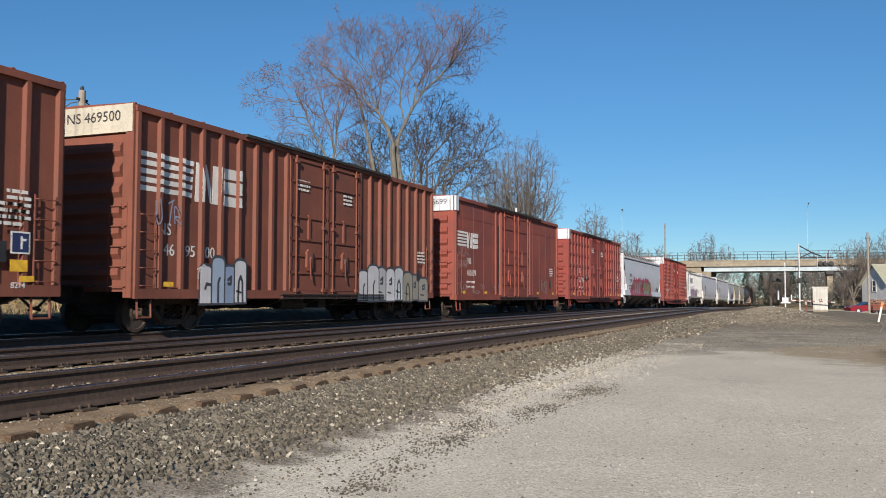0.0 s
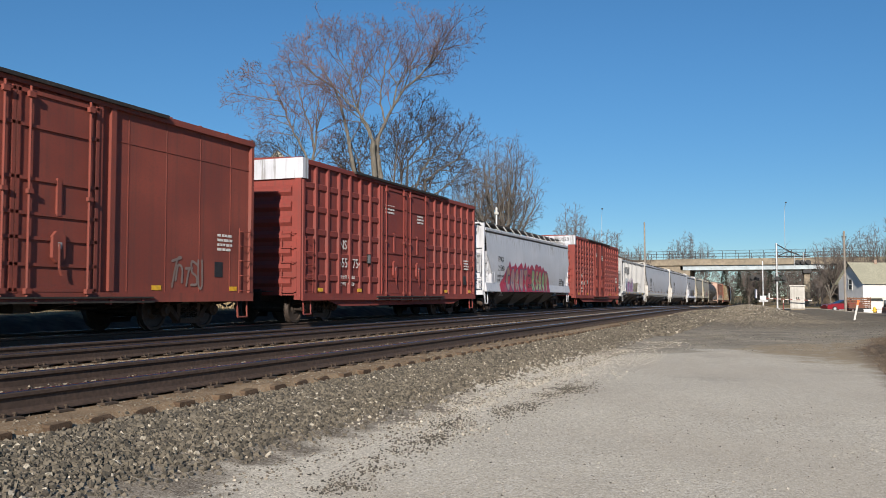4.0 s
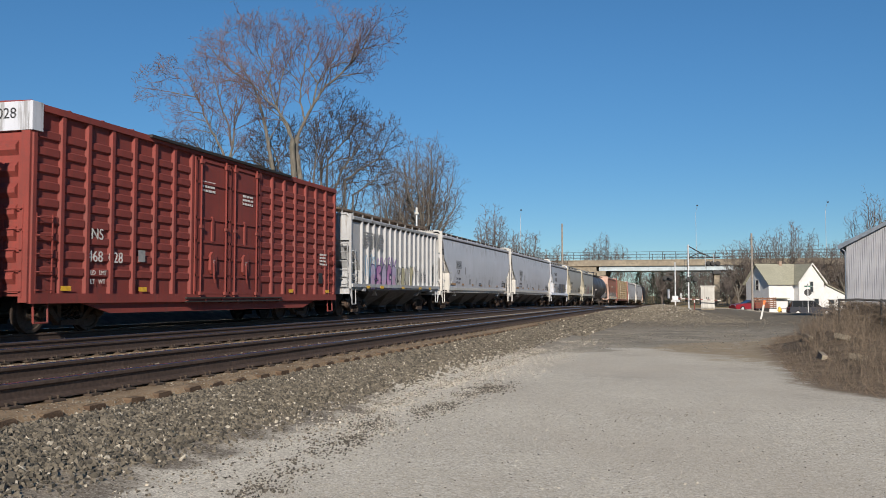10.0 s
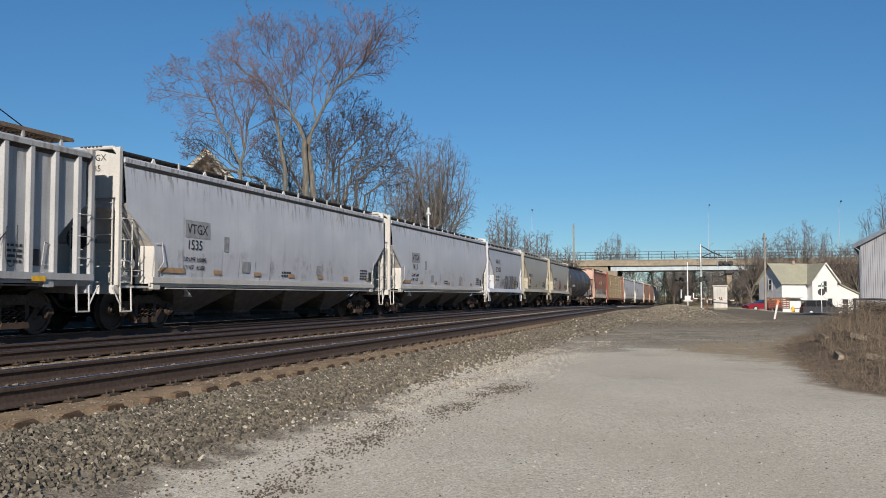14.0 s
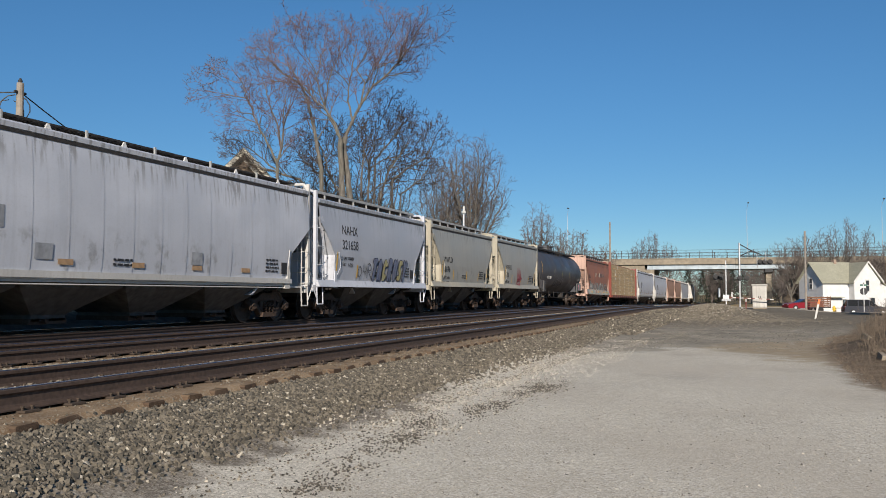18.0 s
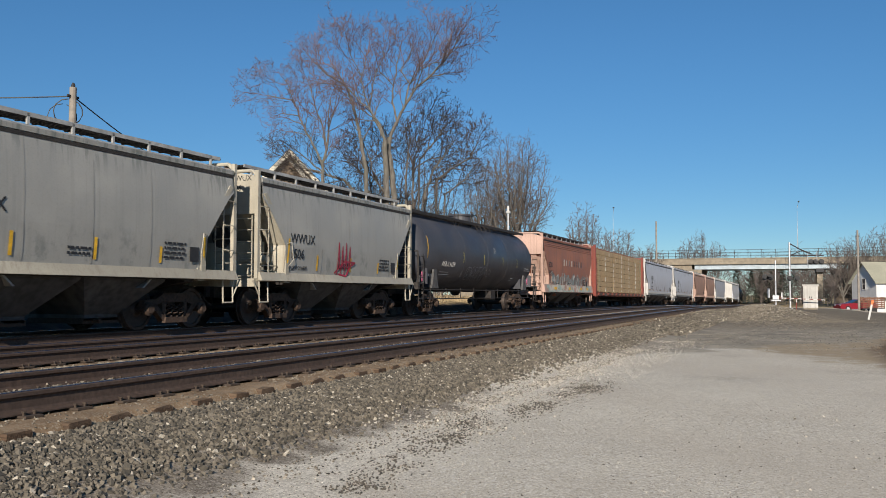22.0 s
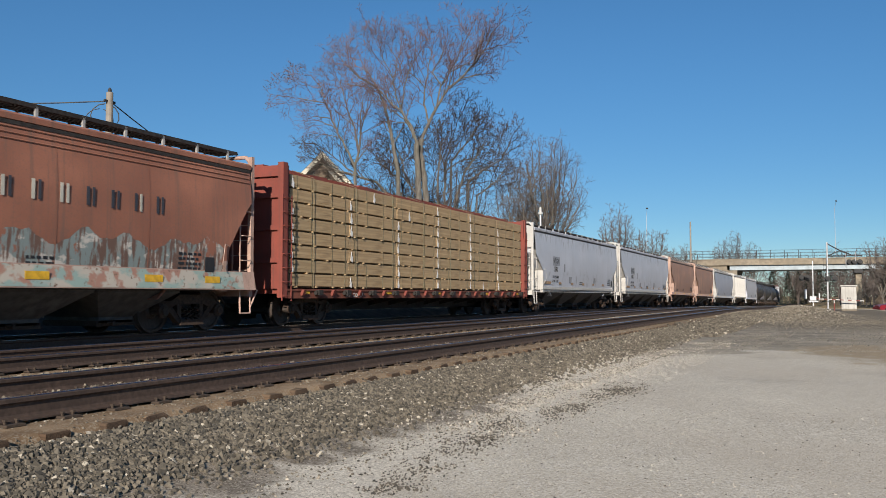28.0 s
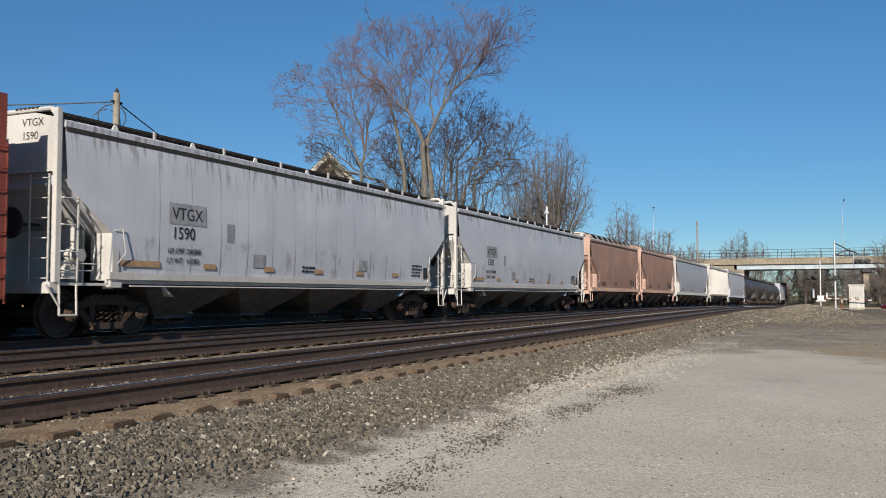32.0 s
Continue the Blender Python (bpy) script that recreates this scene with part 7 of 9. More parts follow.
def trees():
    tree(facing(-20.3, 43.5), "large bare tree with twin trunks, spreading limbs and reddish twigs", stem_tree(5, [[(-0.30, 6.51), (-0.38, 8.03), (-0.41, 9.55)],
                [(0.10, 6.59), (-0.05, 7.73), (-0.23, 8.94), (-0.17, 9.70)],
                [(-0.41, 9.55), (-0.75, 10.45), (-1.28, 11.29), (-2.03, 11.89), (-2.55, 12.58), (-3.08, 13.48), (-3.53, 14.24), (-3.68, 15.15)],
                [(-0.41, 9.55), (-1.13, 10.98), (-1.50, 11.97), (-1.73, 13.18), (-1.50, 14.24), (-1.28, 15.30), (-1.43, 16.21)],
                [(-1.28, 11.29), (-1.13, 12.27), (-0.95, 13.18), (-0.53, 14.09), (-0.53, 15.30), (-0.30, 15.91)],
                [(-0.17, 9.70), (0.22, 10.61), (0.67, 11.51), (1.27, 12.42), (1.87, 12.88), (2.62, 13.64), (3.22, 14.39), (3.67, 15.30), (4.27, 15.98), (4.95, 16.29)],
                [(0.22, 10.61), (-0.05, 11.67), (-0.00, 12.58), (0.22, 13.64), (0.37, 14.70), (0.60, 15.76)],
                [(0.67, 11.51), (0.90, 12.58), (1.35, 13.33), (1.87, 14.24), (2.32, 15.30), (2.77, 16.06)],
                [(1.87, 12.88), (2.77, 13.11), (3.52, 13.15), (4.12, 13.48)],
                [(1.27, 12.42), (1.57, 13.48), (2.62, 14.70)],
                [(3.22, 14.39), (3.97, 14.62), (4.65, 14.85)],
                [(-1.43, 8.03), (-1.73, 9.55), (-2.00, 11.06), (-2.21, 11.82), (-2.63, 12.73), (-3.83, 13.48), (-5.03, 14.85), (-5.55, 15.30)],
                [(-2.55, 12.58), (-3.68, 12.73), (-4.73, 12.95), (-5.33, 14.09)],
                [(-3.08, 13.48), (-4.13, 14.09), (-4.35, 15.61)],
                [(-1.73, 13.18), (-2.33, 14.39), (-2.63, 15.61), (-3.53, 16.29)],
                [(-0.00, 12.58), (-0.68, 13.33), (-1.05, 14.39)],
                [(2.62, 13.64), (3.07, 15.45), (3.37, 16.21)],
                [(-1.50, 14.24), (-2.18, 15.30), (-2.40, 16.44)],
                [(1.35, 13.33), (2.17, 13.71), (3.07, 13.86), (3.82, 14.09)],
                [(0.90, 12.58), (0.45, 13.33), (0.97, 14.39), (1.27, 15.61)],
                [(2.32, 15.30), (1.87, 15.91), (1.72, 16.44)],
                [(-0.53, 14.09), (0.07, 15.00), (0.22, 16.21)],
                [(2.62, 13.64), (3.07, 14.70), (3.52, 15.45)],
                [(-1.73, 13.18), (-2.18, 13.79), (-3.23, 14.85), (-3.38, 15.76)],
                [(-3.53, 14.24), (-4.43, 14.55), (-5.18, 15.15)]], 0.185, 0.0092, 2), TWIG_RED)
    tree(facing(-20.3, 43.4), "slender pale bare tree forking low beside the larger one", stem_tree(12, [[(-3.65, 7.27), (-3.68, 8.18), (-3.45, 8.94), (-3.41, 10.00), (-3.38, 11.06), (-3.23, 12.12), (-3.08, 13.48)],
                [(-3.68, 8.18), (-4.05, 8.94), (-4.58, 10.00), (-5.03, 10.91), (-5.33, 11.82), (-5.70, 12.73), (-6.23, 13.48), (-6.75, 14.24), (-7.28, 14.47)],
                [(-5.33, 11.82), (-6.08, 11.97), (-7.13, 12.12), (-8.03, 12.24), (-8.63, 12.35)],
                [(-5.70, 12.73), (-6.68, 12.88), (-7.58, 13.33), (-8.18, 13.67)],
                [(-5.03, 10.91), (-5.93, 11.06), (-6.68, 10.83), (-7.43, 10.98)],
                [(-3.41, 10.00), (-3.08, 11.06), (-2.93, 11.82), (-2.33, 12.88)],
                [(-3.68, 8.18), (-3.23, 8.33), (-2.75, 8.56)],
                [(-3.45, 8.94), (-3.68, 10.30), (-4.13, 11.36), (-4.43, 12.58), (-4.88, 13.48), (-5.33, 14.70)]], 0.115, 0.0088, trim=0.80), TWIG_RED)
    tree(facing(-20.9, 46.0), "low bare trees with leaning trunks and tangled brown branches", stem_tree(31, [[(0.63, 6.82), (0.68, 8.43), (0.95, 10.04), (1.19, 11.16)],
        [(0.95, 10.04), (1.83, 10.52), (2.78, 11.00), (3.58, 11.32)],
        [(0.68, 8.43), (1.51, 9.07), (2.46, 9.23), (3.58, 9.72), (4.53, 11.64)],
        [(1.99, 7.79), (2.78, 8.43), (3.89, 9.07), (4.77, 11.00)],
        [(-0.88, 6.99), (-1.36, 7.63), (-2.07, 8.43), (-2.63, 9.07), (-3.11, 9.72)],
        [(-1.36, 7.63), (-1.83, 9.07), (-2.47, 10.36), (-2.31, 11.00)],
        [(-2.07, 8.43), (-1.36, 9.39), (-1.20, 10.68)],
        [(0.39, 6.99), (1.35, 7.63), (2.46, 7.79), (4.05, 8.11)],
        [(-2.47, 6.99), (-3.26, 7.79), (-4.38, 8.11), (-5.49, 8.43), (-7.56, 9.39)],
        [(-4.38, 8.11), (-5.49, 9.07), (-6.76, 10.04), (-7.56, 9.88)],
        [(-0.56, 7.79), (-1.04, 9.07), (-0.72, 10.84)],
        [(1.03, 9.07), (1.83, 10.04), (3.10, 11.96)],
        [(0.24, 7.79), (0.39, 9.72), (0.08, 11.16)],
        [(1.35, 6.99), (1.83, 8.43), (2.94, 10.04), (3.66, 11.00)],
        [(2.46, 6.99), (3.58, 7.79), (4.53, 9.07)],
        [(-1.83, 6.99), (-2.15, 8.11), (-3.26, 9.07), (-3.74, 10.04)],
        [(0.95, 10.04), (1.35, 11.32), (1.99, 12.45), (2.78, 12.61)],
        [(0.68, 8.43), (0.24, 10.04), (0.71, 11.64)]], 0.10, 0.0112, crowd=(3.2, 4.4, 4.2, 1.6)), TWIG)
    tree(facing(-25.6, 50.0), "low bare tree with tangled brown branches", crown_tree(33, 9.2, 4.0, 2.5, 12, 0.18, 0.0125), TWIG)
    for x, y, s in ((-19.9, 46.2, 35), (-21.8, 47.0, 36), (-23.4, 46.0, 37)):
        tree(facing(x, y), "low bare tree with tangled brown branches", crown_tree(s, 9.4, 2.7, 2.2, 12, 0.13, 0.0115, crowd=(2.0, 3.0, 3.4, 1)), TWIG)
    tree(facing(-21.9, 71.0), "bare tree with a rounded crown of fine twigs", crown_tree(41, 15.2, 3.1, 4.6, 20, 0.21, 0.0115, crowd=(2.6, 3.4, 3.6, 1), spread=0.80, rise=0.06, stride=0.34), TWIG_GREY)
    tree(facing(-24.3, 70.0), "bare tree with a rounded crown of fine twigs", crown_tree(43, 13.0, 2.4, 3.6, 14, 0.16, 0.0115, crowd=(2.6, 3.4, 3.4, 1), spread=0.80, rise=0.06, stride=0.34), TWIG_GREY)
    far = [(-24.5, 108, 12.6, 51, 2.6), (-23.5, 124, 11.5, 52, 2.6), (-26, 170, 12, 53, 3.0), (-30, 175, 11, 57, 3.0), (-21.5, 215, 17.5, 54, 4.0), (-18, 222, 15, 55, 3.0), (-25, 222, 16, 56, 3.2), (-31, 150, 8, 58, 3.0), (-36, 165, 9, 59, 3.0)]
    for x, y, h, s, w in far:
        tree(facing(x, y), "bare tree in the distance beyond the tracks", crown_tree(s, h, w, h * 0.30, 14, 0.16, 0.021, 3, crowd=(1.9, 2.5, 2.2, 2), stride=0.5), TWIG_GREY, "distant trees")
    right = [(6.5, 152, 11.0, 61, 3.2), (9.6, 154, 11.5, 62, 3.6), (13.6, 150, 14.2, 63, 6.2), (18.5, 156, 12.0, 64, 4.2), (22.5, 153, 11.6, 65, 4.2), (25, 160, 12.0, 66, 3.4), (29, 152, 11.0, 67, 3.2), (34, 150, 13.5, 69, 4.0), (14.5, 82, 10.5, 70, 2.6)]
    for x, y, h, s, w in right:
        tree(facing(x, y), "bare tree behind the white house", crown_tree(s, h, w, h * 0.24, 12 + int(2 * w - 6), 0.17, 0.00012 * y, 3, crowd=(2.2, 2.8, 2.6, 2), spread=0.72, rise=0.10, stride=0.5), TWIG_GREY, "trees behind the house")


trees()


def woods():
    """Distant bare woods beyond the bridge and along the horizon."""
    rng = random.Random(90)
    segs = []
    rows = [(rng.uniform(-150, 140), rng.uniform(230, 420)) for _ in range(130)]
    rows += [(rng.uniform(-16, 14), rng.uniform(206, 300)) for _ in range(110)]
    rows += [(rng.uniform(-150, -34), rng.uniform(130, 260)) for _ in range(50)]
    rows += [(rng.uniform(5, 60), rng.uniform(165, 230)) for _ in range(60)]
    rows += [(rng.uniform(4.5, 45), rng.uniform(171, 179)) for _ in range(70)]      # brush on the embankment
    for x, y in rows:
        if abs(x - (bend(y) - 9)) < 8.5 and y < 238:
            continue
        h = rng.uniform(7, 12) if y > 179 else rng.uniform(5, 9) if y > 165 else rng.uniform(4, 6)
        z = height(x, y)
        r = 0.10 + 0.008 * h
        segs.append((x, y, z - 0.3, x + rng.uniform(-0.5, 0.5), y, z + h * 0.75, r * 0.75, 0.04))
        for _ in range(26):
            t = rng.uniform(0.12, 0.85)
            a = rng.uniform(0, 6.283)
            l = h * rng.uniform(0.16, 0.36)
            p = Vector((x, y, z + h * t))
            q = p + Vector((math.cos(a) * l * 0.7, math.sin(a) * l * 0.7, l * rng.uniform(0.3, 1.0)))
            segs.append((*p, *q, 0.045, 0.025))
            for _ in range(5):
                f = rng.uniform(0.3, 1)
                m = p.lerp(q, f)
                e = m + Vector((rng.gauss(0, 1), rng.gauss(0, 1), rng.uniform(0, 1.5))) * l * 0.3
                segs.append((*m, *e, 0.030, 0.016))
    v, f = tubes(segs, 3)
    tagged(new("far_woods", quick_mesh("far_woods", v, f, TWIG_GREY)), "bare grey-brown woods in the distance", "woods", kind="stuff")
    # dark evergreens beyond the bridge
    v, f = [], []
    for x, y, h, wide in [(-14.6, 236, 9.5, 2.6), (-11.2, 240, 8.6, 2.4), (-9.0, 246, 8.8, 2.5), (-6.6, 243, 8.0, 2.3), (-3.8, 240, 8.9, 2.6), (-1.2, 248, 8.4, 2.6), (2.0, 252, 8.8, 2.6), (6.0, 250, 8.2, 2.4)]:
        z = height(x, y)
        for i in range(900):      # short drooping sprays, longest near the foot
            t = rng.random() ** 1.3
            a = rng.uniform(0, 6.283)
            out = wide * (1 - t) * rng.uniform(0.35, 1.0) * (0.85 + 0.15 * math.sin(9 * t + a * 2)) + 0.05
            c, n_ = math.cos(a), math.sin(a)
            p = Vector((x + c * out, y + n_ * out, z + 0.5 + (h - 0.5) * t - 0.12 * out))
            l, w = rng.uniform(0.25, 0.6), rng.uniform(0.06, 0.14)
            tip = p + Vector((c * l, n_ * l, rng.uniform(-0.25, 0.1)))
            side = Vector((-n_, c, rng.uniform(-0.5, 0.5))) * w
            k = len(v)
            v += [tuple(p - Vector((c, n_, 0)) * 0.3), tuple(p + side), tuple(tip), tuple(p - side)]
            f.append((k, k + 1, k + 2, k + 3))
    needle = plain("dark_evergreen_needles", (0.045, 0.058, 0.040), 0.9, 0, 0.8, 0.35)
    tagged(new("far_evergreens", quick_mesh("far_evergreens", v, f, needle)), "dark evergreen trees beyond the bridge", "woods", kind="stuff")


woods()


# ---- the road bridge ----
CONCRETE = plain("stained_concrete", (0.24, 0.205, 0.155), 0.9, 0, 1.4, 0.3, 0.3)
GIRDER = plain("faded_blue_girder_paint", (0.36, 0.42, 0.46), 0.6, 0, 1.0, 0.2)
DARK_IRON = plain("dark_iron", (0.04, 0.04, 0.042), 0.7, 0.3, 5, 0.3)
WHITE_METAL = paint("white_painted_metal", (0.56, 0.56, 0.54), (0.25, 0.22, 0.18), 0.25, 0.5, 0.35)
GALV = plain("galvanised_steel", (0.55, 0.56, 0.57), 0.45, 0.6, 8, 0.2)


def road_bridge():
    y0, y1 = 181.0, 192.0
    b = thing("road_bridge", pose(0, 0, 0), "concrete and steel road bridge over the railway", "bridge")
    part("deck", Shape().box(-70, 70, y0, y1, 7.35, 8.0), CONCRETE, b, "stained concrete deck")
    for k, y in enumerate((y0, y1)):
        part("parapet", Shape().box(-70, 70, y - 0.25, y + 0.15, 7.25, 8.38).box(-70, 70, y - 0.32, y + 0.2, 8.28, 8.46), CONCRETE, b)
    post = Shape().box(-0.05, 0.05, -0.05, 0.05, 0, 1.65).mesh("railing_post", DARK_IRON)
    for i in range(56):
        for y in (y0, y1):
            part("railing_post", post, None, b, at=pose(-69 + i * 2.5, y, 8.42))
    for y in (y0, y1):
        for z in (8.80, 9.40, 10.02):
            part("railing_bar", Shape().box(-70, 70, y - 0.03, y + 0.03, z, z + 0.06), DARK_IRON, b)
    for x0, x1 in ((-19, 7.3),):
        for y in (y0 + 0.3, y0 + 3.6, y0 + 7.0, y1 - 0.3):
            s = Shape().box(x0, x1, y - 0.03, y + 0.03, 6.35, 7.34).box(x0, x1, y - 0.22, y + 0.22, 6.30, 6.38).box(x0, x1, y - 0.22, y + 0.22, 7.22, 7.30)
            g = part("girder", s, GIRDER, b, "faded blue steel plate girder")
            for i in range(int((x1 - x0) / 2.2)):
                part("stiffener", shared("stiff", lambda: Shape().box(-0.02, 0.02, -0.18, 0.0, 6.38, 7.22).mesh("stiffener", GIRDER)), None, g, at=pose(x0 + 1 + i * 2.2, y, 0))
    for x in (3.7,):
        piers = [part("pier", Shape().slab(x - 0.5, x + 0.5, y, y + 1.1, -2.5, 6.0, 0.04), CONCRETE, b) for y in (y0 + 0.6, y1 - 1.7)]
        part("pier_cap", Shape().box(x - 0.7, x + 0.7, y0 - 0.1, y1 + 0.1, 5.6, 6.32), DARK_IRON, piers[0])
    part("abutment", Shape().prism([(-70, -2), (-18.5, -2), (-17.6, 6.3), (-19.5, 6.3), (-19.5, 7.3), (-70, 7.3)], "y", y0 + 0.2, y1 - 0.2), CONCRETE, b)
    part("wing_slope", Shape().prism([(-18, -2), (-13, -2), (-17.8, 4.5)], "y", y0 + 1, y1), DARK_IRON, b)
    earth = plain("brush_covered_earth", (0.085, 0.066, 0.048), 0.95, 0, 1.5, 0.5, 0.5)
    bank = Shape().grid(lambda a, b: (5.2 + 66 * a + 3.6 * b, y0 - 6.5 + 6.3 * b, -2.2 + 9.4 * b * (0.93 + 0.07 * math.sin(31 * a + 3 * b)) + 0.2 * math.sin(83 * a)), 60, 8).box(9.0, 70, y0 + 0.3, y1 - 0.3, -2, 7.3)
    tagged(new("embankment", bank.mesh("embankment", earth)), "brown brush-covered earth embankment carrying the road to the bridge", "embankment", kind="structure")
    for x in (-0.1, 23.5, -35.0):
        l = thing("street_lamp", pose(x, y0 + 0.5, 8.0), "tall thin steel street lamp standing on the bridge", "street lamp", "lamps on the bridge")
        part("pole", Shape().tube((0, 0, 0), (0, 0, 9.6), 0.06, 0.03, 8), GALV, l)
        part("arm", Shape().path([(0, 0, 9.5), (0.1, -0.2, 10.2), (0.3, -0.8, 10.9)], 0.03), GALV, l)
        part("lamp_head", Shape().slab(0.15, 0.45, -1.3, -0.7, 10.85, 11.05, 0.05), DARK_IRON, l)


road_bridge()


# ---- the level crossing ----
CABINET = paint("grey_white_cabinet_paint", (0.46, 0.45, 0.42), (0.16, 0.14, 0.12), 0.3, 0.55, 0.45)


def lamp_with_board(x, y, z, r, parent):
    """A round signal lamp: hood and a black backing disc."""
    l = part("lamp", Shape().turned([(-0.25, r * 0.55), (-0.02, r * 0.6), (0.0, r * 0.5), (0.22, r * 0.4)], (x, y, z), 14, "y"), LAMP_BLACK, parent)
    part("backing_disc", Shape().turned([(0.0, r), (0.03, r)], (x, y, z), 18, "y"), LAMP_BLACK, l)


LAMP_BLACK = plain("black_lamp_paint", (0.012, 0.012, 0.013), 0.6)


def crossing():
    # relay cabinet
    z = height(0.3, 86)
    c = thing("relay_cabinet", pose(0.92, 86, z - 0.02), "white metal relay cabinet beside the level crossing", "cabinet")
    part("body", Shape().slab(-0.60, 0.60, -0.8, 0.8, 0.12, 2.12, 0.03), CABINET, c)
    part("roof", Shape().box(-0.68, 0.68, -0.9, 0.9, 2.12, 2.22), CABINET, c)
    part("plinth", Shape().box(-0.58, 0.58, -0.75, 0.75, -0.3, 0.12), CONCRETE, c)
    for x in (-0.29, 0.29):
        d = part("door", Shape().box(x - 0.27, x + 0.27, -0.825, -0.80, 0.22, 2.04), CABINET, c)
        part("handle", Shape().box(x - 0.03 + (0.20 if x < 0 else -0.20), x + 0.03 + (0.20 if x < 0 else -0.20), -0.86, -0.825, 1.0, 1.16), DARK_IRON, d)
    # cantilever mast with its lights over the road
    z = height(-0.75, 85)
    m = thing("crossing_mast", pose(-0.75, 85, z), "grey cantilever crossing signal with round lamps", "crossing signal")
    part("pole", Shape().tube((0, 0, -0.3), (0, 0, 5.95), 0.085, 0.075, 12).turned([(-0.02, 0.25), (0.12, 0.22)], (0, 0, 0), 10, "z"), GALV, m)
    part("arm", Shape().path([(0, 0, 5.85), (0.9, 0.1, 5.3), (1.9, 0.2, 4.85)], 0.05, 6).path([(0, 0, 4.75), (1.0, 0.1, 5.2), (1.5, 0.15, 5.0)], 0.045, 6).path([(0, 0, 4.75), (2.8, 0.4, 4.75)], 0.05, 6), DARK_IRON, m)
    part("hanger", Shape().tube((1.5, 0.2, 5.0), (1.5, 0.2, 3.7), 0.035), GALV, m)
    part("hanger", Shape().tube((2.25, 0.3, 5.1), (2.25, 0.3, 4.2), 0.035), GALV, m)
    for x in (1.75, 2.15, 2.6):
        lamp_with_board(x, 0.3, 4.2, 0.25, m)
    part("ladder", coach_ladder(-0.12, -0.2, 0.4, 4.6, 0.24, 14, False), DARK_IRON, m)
    part("bell", Shape().turned([(0, 0.16), (0.1, 0.14), (0.15, 0.05)], (0.35, 0, 3.2), 12, "y").tube((0, 0, 3.2), (0.35, 0, 3.2), 0.03), DARK_IRON, m)
    for k in (-1, 1):
        lamp_with_board(0.3 + 0.3 * k, -0.1, 2.75, 0.24, m)
    # lowered gate arm in front of the cabinet
    g = thing("crossing_gate", pose(0.05, 84.6, z), "lowered red and white striped crossing gate arm", "gate")
    gate_red = plain("gate_red", (0.17, 0.04, 0.03), 0.6)
    part("stand", Shape().tube((-0.30, 0, -0.2), (-0.30, 0, 0.62), 0.05), gate_red, g)
    part("stand_band", Shape().tube((-0.30, 0, 0.62), (-0.30, 0, 0.95), 0.055), WHITE_METAL, g)
    for i in range(12):
        x = -1.75 + i * 0.315
        stripe = shared("gate_white" if i % 2 else "gate_red", lambda: Shape().box(0, 0.31, -0.02, 0.02, -0.038, 0.038).mesh("gate_stripe", WHITE_METAL if i % 2 else gate_red))
        part("gate_stripe", stripe, None, g, at=pose(x, -0.1, 1.02 - 0.015 * i, 0, 3, 0))
    # flasher on the far side
    z = height(-2.1, 92)
    f = thing("crossing_signal", pose(-2.1, 92, z), "crossing signal post with paired round lamps and a gear box", "crossing signal")
    part("pole", Shape().tube((0, 0, -0.3), (0, 0, 4.6), 0.07, 0.06, 10), GALV, f)
    part("crossarm", Shape().box(-1.15, 0.05, -0.04, 0.04, 2.95, 3.03), DARK_IRON, f)
    for x in (-0.95, -0.45):
        lamp_with_board(x, -0.05, 2.98, 0.30, f)
    part("gear_box", Shape().slab(-0.28, 0.28, -0.35, 0.3, 0.80, 1.25, 0.05).box(-0.4, 0.45, -0.25, 0.25, 0.68, 0.80), GALV, f)
    part("counterweight", Shape().box(-0.75, -0.55, -0.1, 0.1, 1.0, 1.9).box(0.5, 0.60, -0.1, 0.1, 0.9, 1.5), GALV, f)
    # leaning marker
    p = thing("road_marker", Matrix.Translation((3.55, 55, height(3.55, 55))) @ Euler((0, radians(12), 0)).to_matrix().to_4x4(), "leaning white marker post with an orange top", "marker post")
    part("post", Shape().slab(-0.05, 0.05, -0.03, 0.03, -0.3, 0.85, 0.01), WHITE_METAL, p)
    part("cap", Shape().slab(-0.06, 0.06, -0.04, 0.04, 0.85, 1.12, 0.01), plain("orange_plastic", (0.72, 0.16, 0.03), 0.5), p)


crossing()


def level_road():
    """The asphalt road that crosses the tracks and passes in front of the house."""
    s = []
    xs = [-30 + 2.5 * i for i in range(40)]
    n = Nodes("worn_road_asphalt")
    w = n.world()
    c = n.mix(n.ramp(n.noise(22, 5, w), 0.3, 0.7), (0.13, 0.12, 0.105), (0.20, 0.186, 0.162))
    c = n.mix(n.ramp(n.noise(0.5, 4, w), 0.45, 0.65, 0, 0.6), c, (0.18, 0.162, 0.138))
    asphalt = n.done(c, 0.9, 0, n.noise(40, 4, w), 0.4, 0.01)
    rows = []
    for x in xs:
        yc = 97 + max(0, x) * 0.42
        for y in (yc - 4.2, yc - 4.0, yc, yc + 4.0, yc + 4.2):
            edge = abs(y - yc) > 4.1
            q = x - bend(y)
            crown = RAIL_Z + drop(y) - 0.01 if -16.5 < q < -4 else height(x, y) + 0.07
            rows.append((x, y, crown - (0.4 if edge else 0)))
    f = [(i * 5 + j, (i + 1) * 5 + j, (i + 1) * 5 + j + 1, i * 5 + j + 1) for i in range(len(xs) - 1) for j in range(4)]
    tagged(new("road", quick_mesh("road", rows, f, asphalt)), "worn grey asphalt road crossing the tracks", "road", kind="structure")


level_road()


# ---- poles and wires ----
POLE_WOOD = plain("weathered_pole_wood", (0.25, 0.222, 0.19), 0.9, 0, 3, 0.3, 0.4)
WIRE = plain("black_cable", (0.02, 0.02, 0.02), 0.6)


